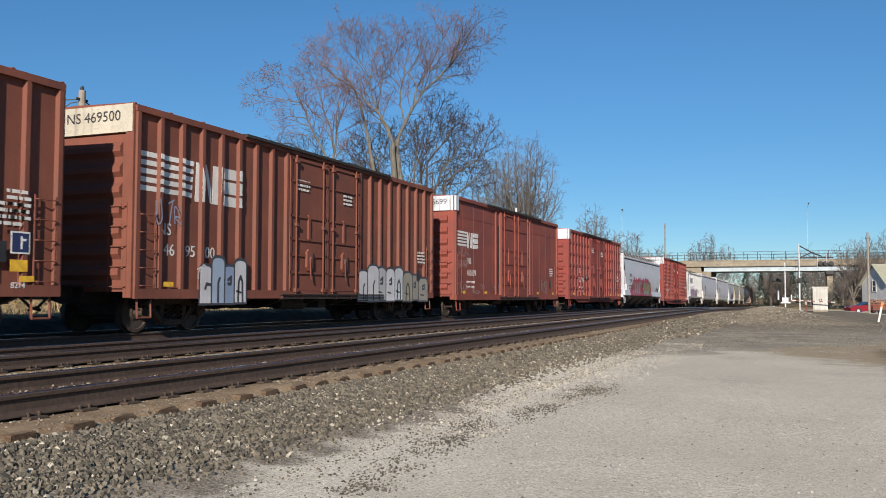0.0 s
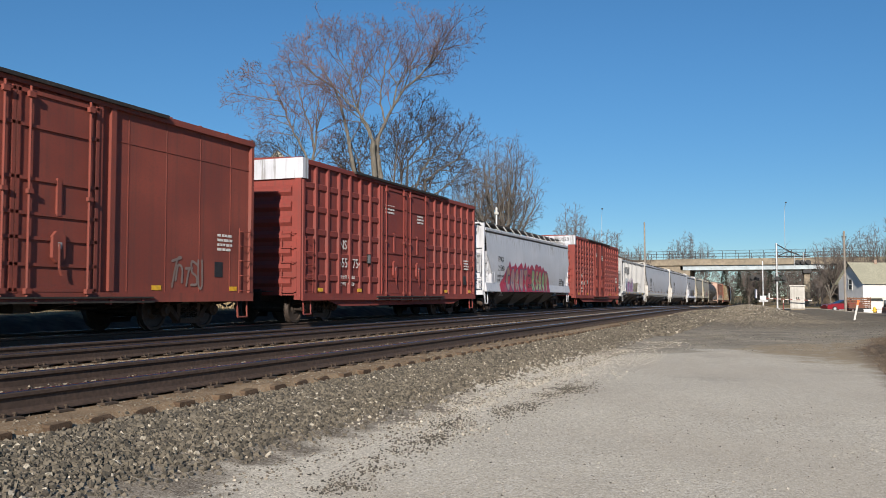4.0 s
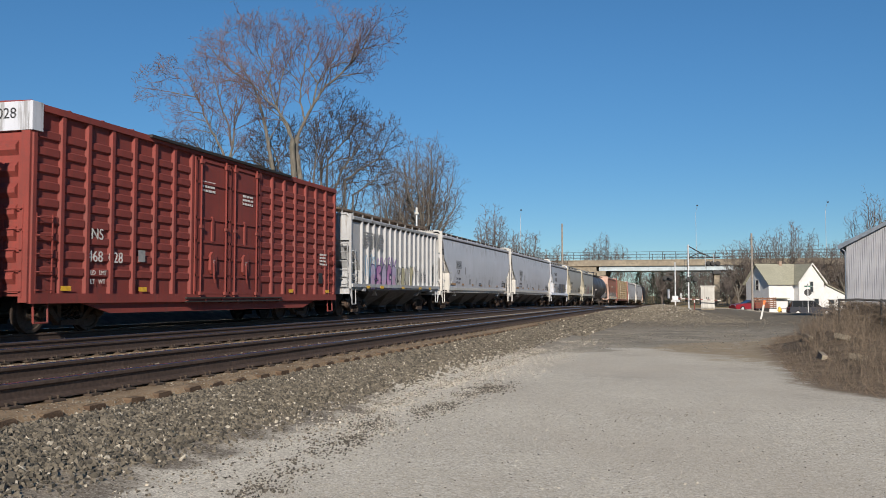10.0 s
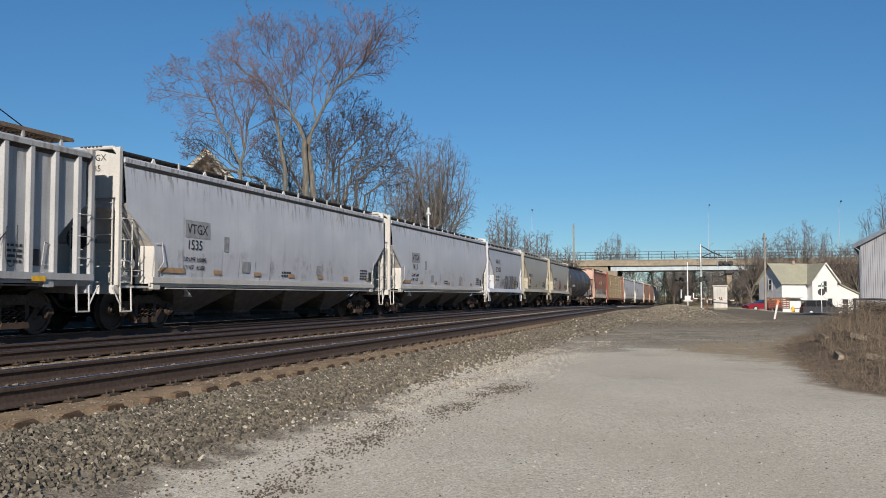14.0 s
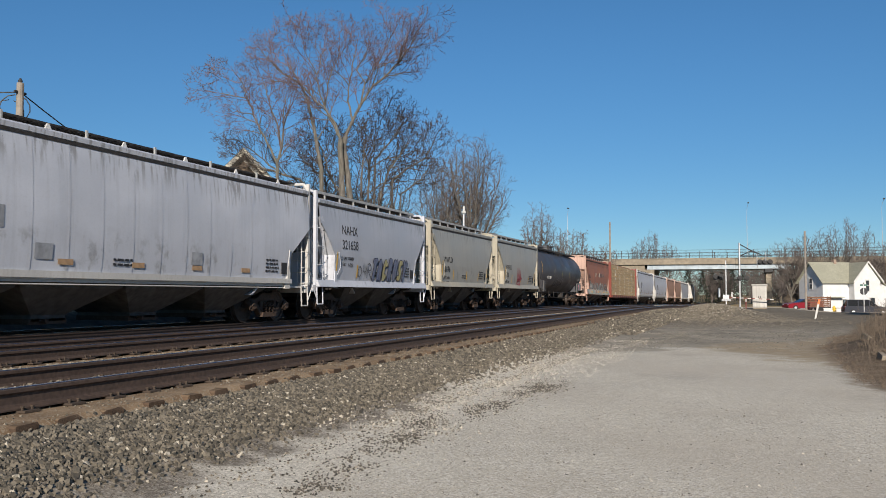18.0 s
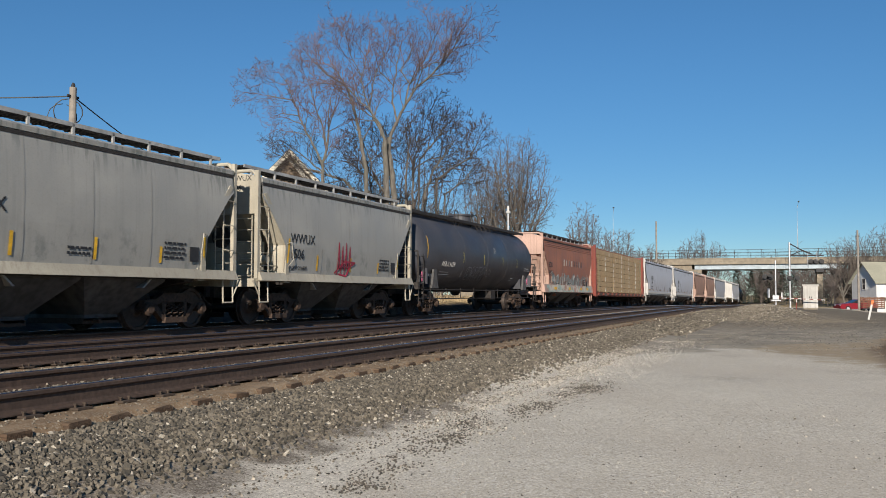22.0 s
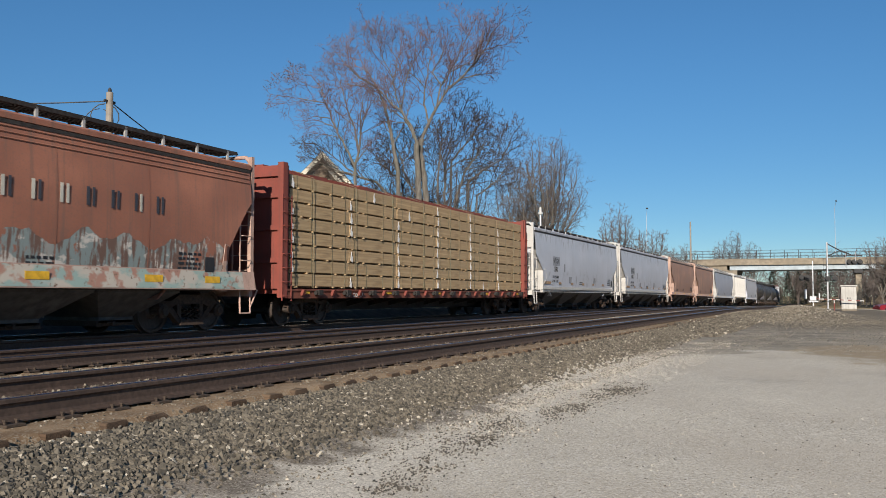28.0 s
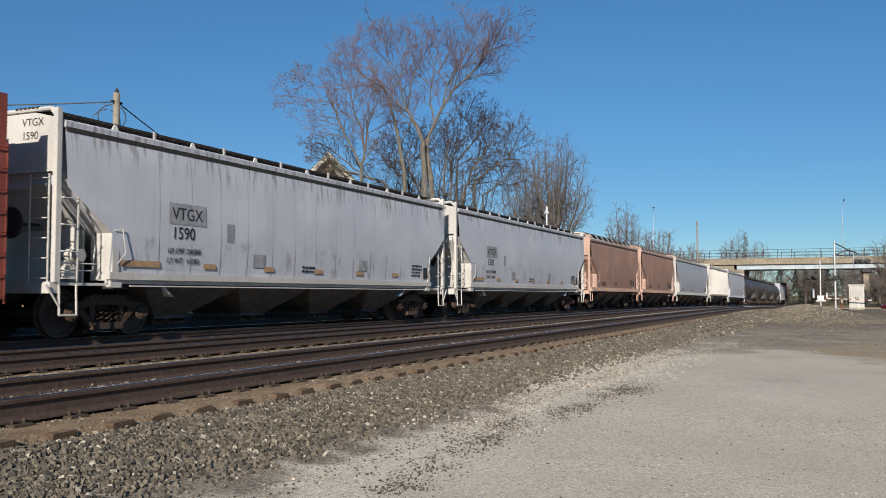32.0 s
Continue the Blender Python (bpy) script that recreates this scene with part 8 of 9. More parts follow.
def sag(a, b, dip, n=14):
    a, b = Vector(a), Vector(b)
    return [a.lerp(b, i / n) - Vector((0, 0, dip * 4 * (i / n) * (1 - i / n))) for i in range(n + 1)]


def poles():
    x, y = -22.75, 23.15
    z = -0.58
    p = thing("utility_pole", pose(x, y, z), "weathered wooden utility pole with looped cables", "utility pole", "utility poles")
    part("pole", Shape().tube((0, 0, -1.4), (0, 0, 8.9), 0.145, 0.115, 12), POLE_WOOD, p)
    part("insulator", Shape().turned([(0, 0.05), (0.12, 0.07), (0.2, 0.03)], (0, 0, 8.86), 8, "z").box(-0.03, 0.03, -0.25, 0.25, 8.55, 8.62), DARK_IRON, p)
    loop = [(-0.1 - 0.35 * math.sin(i * 0.5) , -0.1 - 0.30 * math.sin(i * 0.5), 8.5 - 0.9 * (1 - math.cos(i * 0.5)) / 2) for i in range(13)]
    part("cable_loop", Shape().cord(loop, 0.02), WIRE, p)
    part("cable_loop", Shape().cord([(a - 0.25, b, c - 0.15) for a, b, c in loop], 0.016), WIRE, p)
    top = (x, y, z + 8.6)
    for k, (b, dip) in enumerate((((-40, 8, z + 8.8), 0.7), ((-26.6, 41.5, z + 5.9), 0.5), ((-42, 12, z + 6.2), 0.6), ((-27.4, 41.8, z + 4.6), 0.4))):
        a = top if k < 2 else (x, y, z + 7.3)
        tagged(new("overhead_wire", Shape().cord(sag(a, b, dip), 0.022, 5).mesh("overhead_wire", WIRE)), "black cable slung from the utility pole", "cable", "overhead wires")
    x, y = 5.9, 105
    p = thing("utility_pole", on_ground(x, y), "tall wooden utility pole beside the road", "utility pole", "utility poles")
    part("pole", Shape().tube((0, 0, -0.5), (0, 0, 8.8), 0.13, 0.10, 12), POLE_WOOD, p)
    part("bracket", Shape().box(-0.25, 0.25, -0.05, 0.05, 8.1, 8.2), DARK_IRON, p)
    x, y = -18.9, 130
    p = thing("utility_pole", on_ground(x, y), "thin dark pole beyond the tracks", "utility pole", "utility poles")
    part("pole", Shape().tube((0, 0, -0.5), (0, 0, 11.6), 0.14, 0.11, 10), POLE_WOOD, p)
    # white-topped railway mast behind the train
    x, y = -17.0, 53.7
    p = thing("signal_mast", on_ground(x, y), "slim mast with a white cap behind the tracks", "signal mast")
    part("pole", Shape().tube((0, 0, -0.3), (0, 0, 5.9), 0.06, 0.06, 10), GALV, p)
    part("cap", Shape().turned([(5.75, 0.06), (5.8, 0.15), (5.9, 0.15), (5.95, 0.07), (6.2, 0.07), (6.25, 0.03)], (0, 0, 0), 14, "z"), WHITE_METAL, p)


poles()


# ---- houses ----
def clapboard(name, colour):
    n = Nodes(name)
    z = n.xyz(n.co)[2]
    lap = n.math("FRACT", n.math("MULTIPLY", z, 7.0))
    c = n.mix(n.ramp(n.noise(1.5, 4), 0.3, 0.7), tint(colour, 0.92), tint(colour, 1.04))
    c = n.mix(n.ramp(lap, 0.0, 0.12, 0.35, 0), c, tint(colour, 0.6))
    return n.done(c, 0.6, 0, lap, 0.5, 0.015)


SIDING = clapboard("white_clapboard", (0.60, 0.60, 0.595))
SHINGLE = plain("grey_green_shingles", (0.285, 0.28, 0.215), 0.9, 0, 6, 0.25, 0.4)
GLASS = Nodes("dark_window_glass").done((0.03, 0.035, 0.04), 0.08)


def window(parent, x, y, z, w, h):
    """On a wall that faces -y."""
    o = part("window", Shape().box(x - w / 2, x + w / 2, y - 0.02, y + 0.03, z, z + h), GLASS, parent)
    fr = Shape()
    for k in (-1, 1):
        fr.box(x + k * w / 2 - 0.06, x + k * w / 2 + 0.06, y - 0.06, y, z - 0.06, z + h + 0.06)
    fr.box(x - w / 2, x + w / 2, y - 0.06, y, z + h - 0.04, z + h + 0.08).box(x - w / 2, x + w / 2, y - 0.05, y, z + h / 2 - 0.03, z + h / 2 + 0.03)
    part("frame", fr, WHITE_METAL, o)
    part("sill", Shape().box(x - w / 2 - 0.12, x + w / 2 + 0.12, y - 0.12, y, z - 0.12, z - 0.02), WHITE_METAL, o)


def white_house():
    h = thing("house", Matrix.Translation((9.1, 125.5, -1.22)) @ Matrix.Rotation(radians(30), 4, "Z"), "white two-storey clapboard house with grey gabled roof", "house")
    # main block: ridge along x, gable to the left; cross gable to the front on its right part
    L, D, E, R = 5.8, 5.2, 4.35, 6.75
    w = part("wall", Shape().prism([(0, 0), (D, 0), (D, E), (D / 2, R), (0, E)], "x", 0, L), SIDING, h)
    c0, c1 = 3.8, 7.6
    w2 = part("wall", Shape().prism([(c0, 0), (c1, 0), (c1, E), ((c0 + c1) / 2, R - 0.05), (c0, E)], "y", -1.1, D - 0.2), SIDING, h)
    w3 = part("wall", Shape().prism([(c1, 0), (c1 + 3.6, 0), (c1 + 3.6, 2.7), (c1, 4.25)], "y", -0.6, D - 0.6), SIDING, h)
    t = 0.14
    roof = Shape()
    for s in (-1, 1):
        a = (D / 2 + s * (D / 2 + 0.35), E - 0.35 * (R - E) / (D / 2))
        roof.prism([(D / 2, R), a, (a[0], a[1] + t), (D / 2, R + t)], "x", -0.35, L)
    part("roof", roof, SHINGLE, h, "grey shingle roof")
    cm = (c0 + c1) / 2
    r2 = Shape()
    for s in (-1, 1):
        a = (cm + s * ((c1 - c0) / 2 + 0.3), E - 0.3 * (R - E) / ((c1 - c0) / 2))
        r2.prism([(cm, R - 0.05), a, (a[0], a[1] + t), (cm, R - 0.05 + t)], "y", -1.4, D - 0.2)
    part("roof", r2, SHINGLE, h)
    part("roof", Shape().prism([(c1 - 0.1, 4.3), (c1 + 3.9, 2.6), (c1 + 3.9, 2.74), (c1 - 0.1, 4.44)], "y", -0.9, D - 0.4), SHINGLE, h)
    part("bargeboard", Shape().prism([(c0 - 0.3, E - 0.28), (cm, R - 0.03), (c1 + 0.3, E - 0.28), (c1 + 0.3, E - 0.02), (cm, R + 0.2), (c0 - 0.3, E - 0.02)], "y", -1.46, -1.41), WHITE_METAL, h)
    part("chimney", Shape().box(3.3, 3.7, D / 2 - 0.25, D / 2 + 0.25, R - 0.2, R + 0.50), plain("brick_chimney", (0.30, 0.22, 0.17), 0.9), h)
    window(w2, cm, -1.1, 3.05, 0.60, 1.4)
    window(w2, cm + 0.7, -1.1, 0.7, 0.8, 1.5)
    window(w, 3.1, 0, 0.5, 0.65, 1.5)
    window(w3, c1 + 1.5, -0.6, 0.6, 1.0, 1.5)
    # windows of the left gable, turned to face -x
    for z in (0.9, 3.3):
        o = part("window", Shape().box(-0.03, 0.02, D * 0.42, D * 0.42 + 0.75, z, z + 1.4), GLASS, w)
        fr = Shape()
        for k in (0, 0.75):
            fr.box(-0.06, 0, D * 0.42 + k - 0.06, D * 0.42 + k + 0.06, z - 0.08, z + 1.48)
        for k in (0, 0.7, 1.4):
            fr.box(-0.06, 0, D * 0.42, D * 0.42 + 0.75, z + k - 0.05, z + k + 0.05)
        part("frame", fr, WHITE_METAL, o)
    part("porch_roof", Shape().prism([(0.4, 2.2), (2.6, 2.2), (2.6, 2.3), (0.4, 2.3)], "y", -0.9, 0), SHINGLE, h)
    # a second small house behind
    g = thing("house", Matrix.Translation((26.0, 140.0, -1.38)), "small pale house partly hidden behind the metal shed", "house")
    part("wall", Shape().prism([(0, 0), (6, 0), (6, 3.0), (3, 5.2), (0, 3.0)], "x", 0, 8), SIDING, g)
    part("roof", Shape().prism([(-0.3, 2.8), (3, 5.2), (6.3, 2.8), (6.3, 2.95), (3, 5.35), (-0.3, 2.95)], "x", -0.3, 8.3), SHINGLE, g)


white_house()


def back_house():
    """The gabled house behind the big tree, on the far side of the tracks."""
    yellow_trim = plain("cream_gable_trim", (0.56, 0.53, 0.44), 0.7, 0, 3, 0.15)
    h = thing("house", Matrix.Translation((-30.35, 43.65, 0.6)) @ Matrix.Rotation(radians(32), 4, "Z"), "house with a cream-trimmed gable among the bare trees", "house")
    W, E, R = 6.0, 5.9, 9.1
    w = part("wall", Shape().prism([(0, 0), (W, 0), (W, E), (W / 2, R), (0, E)], "y", 0, 9), plain("grey_house_siding", (0.42, 0.40, 0.36), 0.8), h)
    roof = Shape()
    for s in (-1, 1):
        a = (W / 2 + s * (W / 2 + 0.4), E - 0.4 * (R - E) / (W / 2))
        roof.prism([(W / 2, R), a, (a[0], a[1] + 0.16), (W / 2, R + 0.16)], "y", -0.5, 9.5)
    part("roof", roof, plain("dark_shingles", (0.16, 0.14, 0.12), 0.9, 0, 6, 0.3), h)
    part("bargeboard", Shape().prism([(-0.4, E - 0.62), (W / 2, R - 0.25), (W + 0.4, E - 0.62), (W + 0.4, E - 0.30), (W / 2, R + 0.12), (-0.4, E - 0.30)], "y", -0.56, -0.5), yellow_trim, h, "cream bargeboard")
    part("gable_panel", Shape().prism([(0.6, E - 0.1), (W - 0.6, E - 0.1), (W / 2, R - 0.6)], "y", -0.05, -0.004), plain("brown_gable_shingles", (0.15, 0.115, 0.085), 0.9, 0, 5, 0.3), h)
    window(w, W / 2, -0.06, E - 1.6, 1.0, 1.6)
    part("chimney", Shape().box(-0.9, -0.3, 4.0, 4.7, 4.5, 8.75).box(-0.98, -0.22, 3.9, 4.8, 8.55, 8.75), plain("red_brick", (0.33, 0.15, 0.09), 0.9, 0, 8, 0.3), h)


back_house()


def metal_shed():
    n = Nodes("grey_ribbed_sheet_metal")
    c = n.mix(n.ramp(n.noise(0.8, 5), 0.3, 0.7), (0.235, 0.242, 0.265), (0.30, 0.308, 0.335))
    c = n.mix(n.ramp(n.noise(1.0, 5, n.scaled(4, 4, 0.3)), 0.55, 0.75, 0, 0.35), c, (0.28, 0.26, 0.24))
    sheet = n.done(c, 0.45, 0.15)
    h = thing("metal_shed", pose(8.63, 58, 0, 0, 0, -10), "grey ribbed sheet-metal shed with a pitched roof", "shed")
    W, D, E, R = 17.0, 22.0, 4.5, 8.9
    trim = plain("blue_grey_trim", (0.11, 0.135, 0.17), 0.5)
    part("wall", Shape().prism([(0, -0.6), (W, -0.6), (W, E), (W / 2, R), (0, E)], "y", 0, D), sheet, h)
    for i in range(140):
        x = 0.03 + i * 0.121
        top = E + (R - E) * min(x, W - x) / (W / 2) - 0.02
        part("wall_rib", Shape().prism([(x, 0), (x + 0.02, -0.04), (x + 0.045, -0.04), (x + 0.065, 0)], "z", -0.5, top), sheet, h)
    roof = Shape()
    for s in (-1, 1):
        a = (W / 2 + s * (W / 2 + 0.45), E - 0.45 * (R - E) / (W / 2))
        roof.prism([(W / 2, R), a, (a[0], a[1] + 0.08), (W / 2, R + 0.08)], "y", -0.35, D + 0.3)
    part("roof", roof, sheet, h)
    part("fascia", Shape().prism([(-0.45, E - 0.42), (W / 2, R - 0.02), (W + 0.45, E - 0.42), (W + 0.45, E - 0.14), (W / 2, R + 0.10), (-0.45, E - 0.14)], "y", -0.40, -0.35), trim, h)
    part("downpipe", Shape().path([(-0.4, -0.15, E - 0.2), (-0.05, -0.12, E - 0.5), (-0.05, -0.12, -0.3)], 0.04, 8), trim, h)


metal_shed()


# ---- vehicles and yard things ----
CAR_GLASS = Nodes("vehicle_glass").done((0.02, 0.022, 0.025), 0.06)
TYRE = plain("tyre_rubber", (0.02, 0.02, 0.02), 0.85)


def vehicle(name, at, label, colour, length, roof_h, tall):
    body = Nodes(name + "_paint").done(colour, 0.28)
    v = thing(name, at, label, "car", "parked vehicles")
    l = length / 2
    low = [(-l, 0.35), (-l + 0.1, 0.28), (l - 0.1, 0.28), (l, 0.42), (l - 0.02, 0.80), (l - 1.15, 0.98), (-l + 0.15, 1.02), (-l, 0.9)]
    part("body", Shape().prism(low, "y", -0.86, 0.86), body, v)
    cab = [(-l + 0.12, 1.0), (-l + (0.25 if tall else 0.9), roof_h), (l - 2.3, roof_h + 0.02), (l - 1.35, 0.98)]
    part("cabin", Shape().prism(cab, "y", -0.76, 0.76), CAR_GLASS, v)
    part("roof", Shape().prism([(cab[1][0] - 0.03, roof_h - 0.02), (cab[1][0] + 0.1, roof_h + 0.05), (cab[2][0] - 0.1, roof_h + 0.06), (cab[2][0] + 0.05, roof_h)], "y", -0.74, 0.74), body, v)
    for x in (cab[1][0] + 0.05, (cab[1][0] + cab[2][0]) / 2, cab[2][0] - 0.02):
        for k in (-1, 1):
            part("pillar", Shape().box(x - 0.05, x + 0.05, k * 0.765 - 0.01, k * 0.765 + 0.01, 1.0, roof_h), body, v)
    for x in (-l + 0.85, l - 0.9):
        for k in (-1, 1):
            w = part("wheel", Shape().turned([(-0.1, 0.2), (-0.1, 0.32), (0.1, 0.32), (0.1, 0.2)], (x, k * 0.80, 0.32), 20, "y"), TYRE, v)
            part("rim", Shape().turned([(-0.105, 0.19), (0.105, 0.19)], (x, k * 0.80, 0.32), 14, "y"), GALV, w)
    for k in (-1, 1):
        part("headlight", Shape().box(l - 0.08, l + 0.005, k * 0.62 - 0.14, k * 0.62 + 0.14, 0.66, 0.8), GALV, v)
        part("tail_light", Shape().box(-l - 0.005, -l + 0.06, k * 0.68 - 0.1, k * 0.68 + 0.1, 0.7, 0.95), plain("red_lens", (0.45, 0.02, 0.02), 0.3), v)
    part("bumper", Shape().slab(-l - 0.06, -l + 0.1, -0.84, 0.84, 0.38, 0.58, 0.03).slab(l - 0.1, l + 0.06, -0.84, 0.84, 0.38, 0.58, 0.03), body, v)


def yard():
    vehicle("parked_suv", pose(12.5, 110.5, height(12.5, 110.5) + 0.08, 0, 0, 8), "dark parked sport utility vehicle beside the house", (0.015, 0.018, 0.03), 4.9, 1.68, True)
    vehicle("parked_car", pose(6.35, 120.5, height(6.35, 120.5), 0, 0, 205), "red parked saloon car in front of the house", (0.19, 0.010, 0.018), 4.5, 1.38, False)
    t = thing("slat_trailer", pose(7.75, 113, height(7.75, 113), 0, 0, 6), "utility trailer with brown wooden slat sides", "trailer")
    wood = plain("brown_slat_wood", (0.15, 0.072, 0.042), 0.85)
    part("bed", Shape().box(-1.15, 1.15, -0.8, 0.8, 0.5, 0.6), STEEL_DARK, t)
    for i in range(5):
        for y in (-0.8, 0.8):
            part("slat", shared("slat", lambda: Shape().box(-1.15, 1.15, -0.02, 0.02, 0, 0.16).mesh("slat", wood)), None, t, at=pose(0, y, 0.66 + i * 0.24))
    for x in (-1.1, -0.4, 0.4, 1.1):
        for y in (-0.76, 0.76):
            part("stake", shared("stake", lambda: Shape().box(-0.04, 0.04, -0.03, 0.03, 0.5, 1.85).mesh("stake", wood)), None, t, at=pose(x, y, 0))
    for k in (-1, 1):
        part("wheel", Shape().turned([(-0.09, 0.18), (-0.09, 0.32), (0.09, 0.32), (0.09, 0.18)], (0, k * 0.95, 0.32), 18, "y"), TYRE, t)
    b = thing("wheelie_bin", pose(11.0, 113.5, height(11, 113.5)), "blue plastic wheelie bin", "bin")
    blue = plain("blue_plastic", (0.03, 0.12, 0.38), 0.5)
    part("body", Shape().prism([(-0.26, 0.06), (0.26, 0.06), (0.32, 1.0), (-0.32, 1.0)], "y", -0.3, 0.3), blue, b)
    part("lid", Shape().slab(-0.35, 0.35, -0.36, 0.36, 1.0, 1.1, 0.03), blue, b)
    h = thing("fire_hydrant", pose(8.9, 107.5, height(8.9, 107.5) + 0.05), "yellow fire hydrant at the roadside", "hydrant")
    yl = plain("yellow_enamel", (0.70, 0.46, 0.04), 0.45)
    part("barrel", Shape().turned([(0, 0.2), (0.06, 0.2), (0.07, 0.13), (0.55, 0.13), (0.57, 0.17), (0.62, 0.17), (0.78, 0.07), (0.82, 0.03)], (0, 0, 0), 14, "z"), yl, h)
    for k in (-1, 1):
        part("outlet", Shape().turned([(k * 0.1, 0.07), (k * 0.24, 0.07)], (0, 0, 0.42), 10, "x"), yl, h)
    s = thing("stop_sign", pose(11.1, 100, height(11.1, 100)), "back of a dark octagonal sign with green street plates above", "road sign")
    part("post", Shape().box(-0.03, 0.03, -0.03, 0.03, -0.2, 3.2), GALV, s)
    part("plate", Shape().prism([(0.38 * math.cos(0.3927 + i * 0.7854), 2.25 + 0.38 * math.sin(0.3927 + i * 0.7854)) for i in range(8)], "y", 0.035, 0.045), DARK_IRON, s)
    part("street_plate", Shape().box(-0.34, 0.34, -0.01, 0.01, 2.80, 2.96).box(-0.01, 0.01, -0.40, 0.40, 2.98, 3.14), plain("green_sign_sheet", (0.03, 0.12, 0.085), 0.5), s)
    tb = thing("picnic_table", pose(9.9, 112.5, height(9.9, 112.5), 0, 0, 20), "dark weathered yard bench", "bench")
    part("top", Shape().box(-0.7, 0.7, -0.3, 0.3, 0.7, 0.76), wood, tb)
    part("leg", Shape().box(-0.6, -0.5, -0.28, 0.28, 0, 0.7), wood, tb)
    part("leg", Shape().box(0.5, 0.6, -0.28, 0.28, 0, 0.7), wood, tb)


yard()


# ---- dead brush and grasses ----
def straw(name, a, b):
    n = Nodes(name)
    return n.done(n.mix(n.island(), a, b), 0.9)


BRUSH = straw("dead_brush_stalks", (0.050, 0.038, 0.029), (0.175, 0.136, 0.098))
DRY_GRASS = straw("dry_grass_blades", (0.17, 0.12, 0.065), (0.46, 0.36, 0.21))


def brush():
    rng = random.Random(17)
    segs = []

    def stalk(x, y, h, r=0.006, twigs=5):
        p = Vector((x, y, height(x, y) - 0.03))
        d = Vector((rng.gauss(0, 0.16), rng.gauss(0, 0.16), 1)).normalized()
        pts = [p]
        for i in range(4):
            d = (d + Vector((rng.gauss(0, 0.14), rng.gauss(0, 0.14), 0))).normalized()
            pts.append(pts[-1] + d * h / 4)
        for i, (a, b) in enumerate(zip(pts, pts[1:])):
            segs.append((*a, *b, r * (1 - i * 0.2), r * (0.8 - i * 0.2)))
        for _ in range(twigs):
            k = rng.randint(1, 3)
            a = pts[k].lerp(pts[k + 1], rng.random())
            e = a + Vector((rng.gauss(0, 1), rng.gauss(0, 1), abs(rng.gauss(0.6, 0.6)))).normalized() * h * rng.uniform(0.12, 0.34)
            segs.append((*a, *e, r * 0.5, r * 0.25))

    for _ in range(1500):         # taller stalks towards the shed
        x, y = rng.uniform(2.4, 9.5), rng.uniform(15, 30)
        if x < 0.168 * y + 0.3 * math.sin(y * 1.7):
            continue
        tall = max(0.4, min(1.0, (x / y - 0.155) / 0.07))
        stalk(x, y, (rng.uniform(0.45, 1.05) + (0.45 if rng.random() < 0.3 else 0)) * tall, 0.0055, 8)
    for _ in range(800):         # a low tangle on the near edge and over the heap
        y = rng.uniform(14.5, 26)
        x = 0.8 + (0.13 * y) * rng.uniform(0.35, 1)
        k = (x - 1.2) / (0.12 * y)
        stalk(x, y, (rng.uniform(0.12, 0.45) + (0.25 if rng.random() < 0.15 else 0)) * max(0.25, k), 0.0045, 6)
    for _ in range(260):         # thin upright canes on the heap
        y = rng.uniform(20, 29)
        x = y * rng.uniform(0.105, 0.165)
        stalk(x, y, rng.uniform(0.35, 0.85), 0.005, 6)
    v, f = tubes(segs, 3)
    tagged(new("dead_brush", quick_mesh("dead_brush", v, f, BRUSH)), "tangle of dead brown weeds and brush at the lot's edge", "brush", kind="stuff")
    # a dense brown hedge of vines against the shed
    segs.clear()
    for _ in range(5200):
        x = rng.uniform(4.3, 9.0)
        y = 31 + rng.gauss(0, 0.5)
        top = 1.12 + 0.06 * math.sin(x * 2)
        z = rng.uniform(0, top)
        p = Vector((x, y, z))
        e = p + Vector((rng.gauss(0, 0.5), rng.gauss(0, 0.3), rng.gauss(0.1, 0.4))).normalized() * rng.uniform(0.25, 0.7)
        e.z = min(e.z, top + 0.08)
        segs.append((*p, *e, 0.008, 0.004))
    v, f = tubes(segs, 3)
    tagged(new("vine_hedge", quick_mesh("vine_hedge", v, f, BRUSH)), "brown leafless vines over a fence before the shed", "hedge", kind="stuff")
    fence = thing("fence", pose(0, 30.3, 0), "dark weathered fence overgrown with dead vines", "fence")
    for i in range(5):
        part("post", Shape().tube((4.3 + i * 1.2, 0, -0.1), (4.3 + i * 1.2, 0, 1.26), 0.035, 0.035, 6), DARK_IRON, fence)
    part("top_rail", Shape().path([(4.25 + i * 0.6, 0, 1.22 + 0.02 * math.sin(i * 2.1)) for i in range(10)], 0.035), DARK_IRON, fence)
    wires = Shape()
    for i in range(60):
        wires.box(4.3 + i * 0.082, 4.306 + i * 0.082, -0.004, 0.004, 0.0, 1.22)
    tagged(part("wire_mesh", wires, DARK_IRON, fence), kind="stuff")
    # dry leaves and grass on the ground there and beyond the tracks
    segs.clear()
    for _ in range(14000):
        x, y = rng.uniform(1.6, 8), rng.uniform(12.5, 30)
        if x < 1.5 + max(0, 14 - y) * 0.55 + max(0, y - 24) * 0.16 + 0.2 * math.sin(y):
            continue
        z = height(x, y)
        a = rng.uniform(0, 6.283)
        l = rng.uniform(0.03, 0.10)
        segs.append((x, y, z, x + math.cos(a) * l, y + math.sin(a) * l, z + rng.uniform(0.005, 0.07), 0.0045, 0.002))
    v, f = tubes(segs, 3)
    tagged(new("dead_litter", quick_mesh("dead_litter", v, f, straw("brown_leaf_litter", (0.075, 0.055, 0.039), (0.21, 0.16, 0.115)))), "brown dead leaves and stems on the ground", "litter", kind="stuff")
    segs.clear()
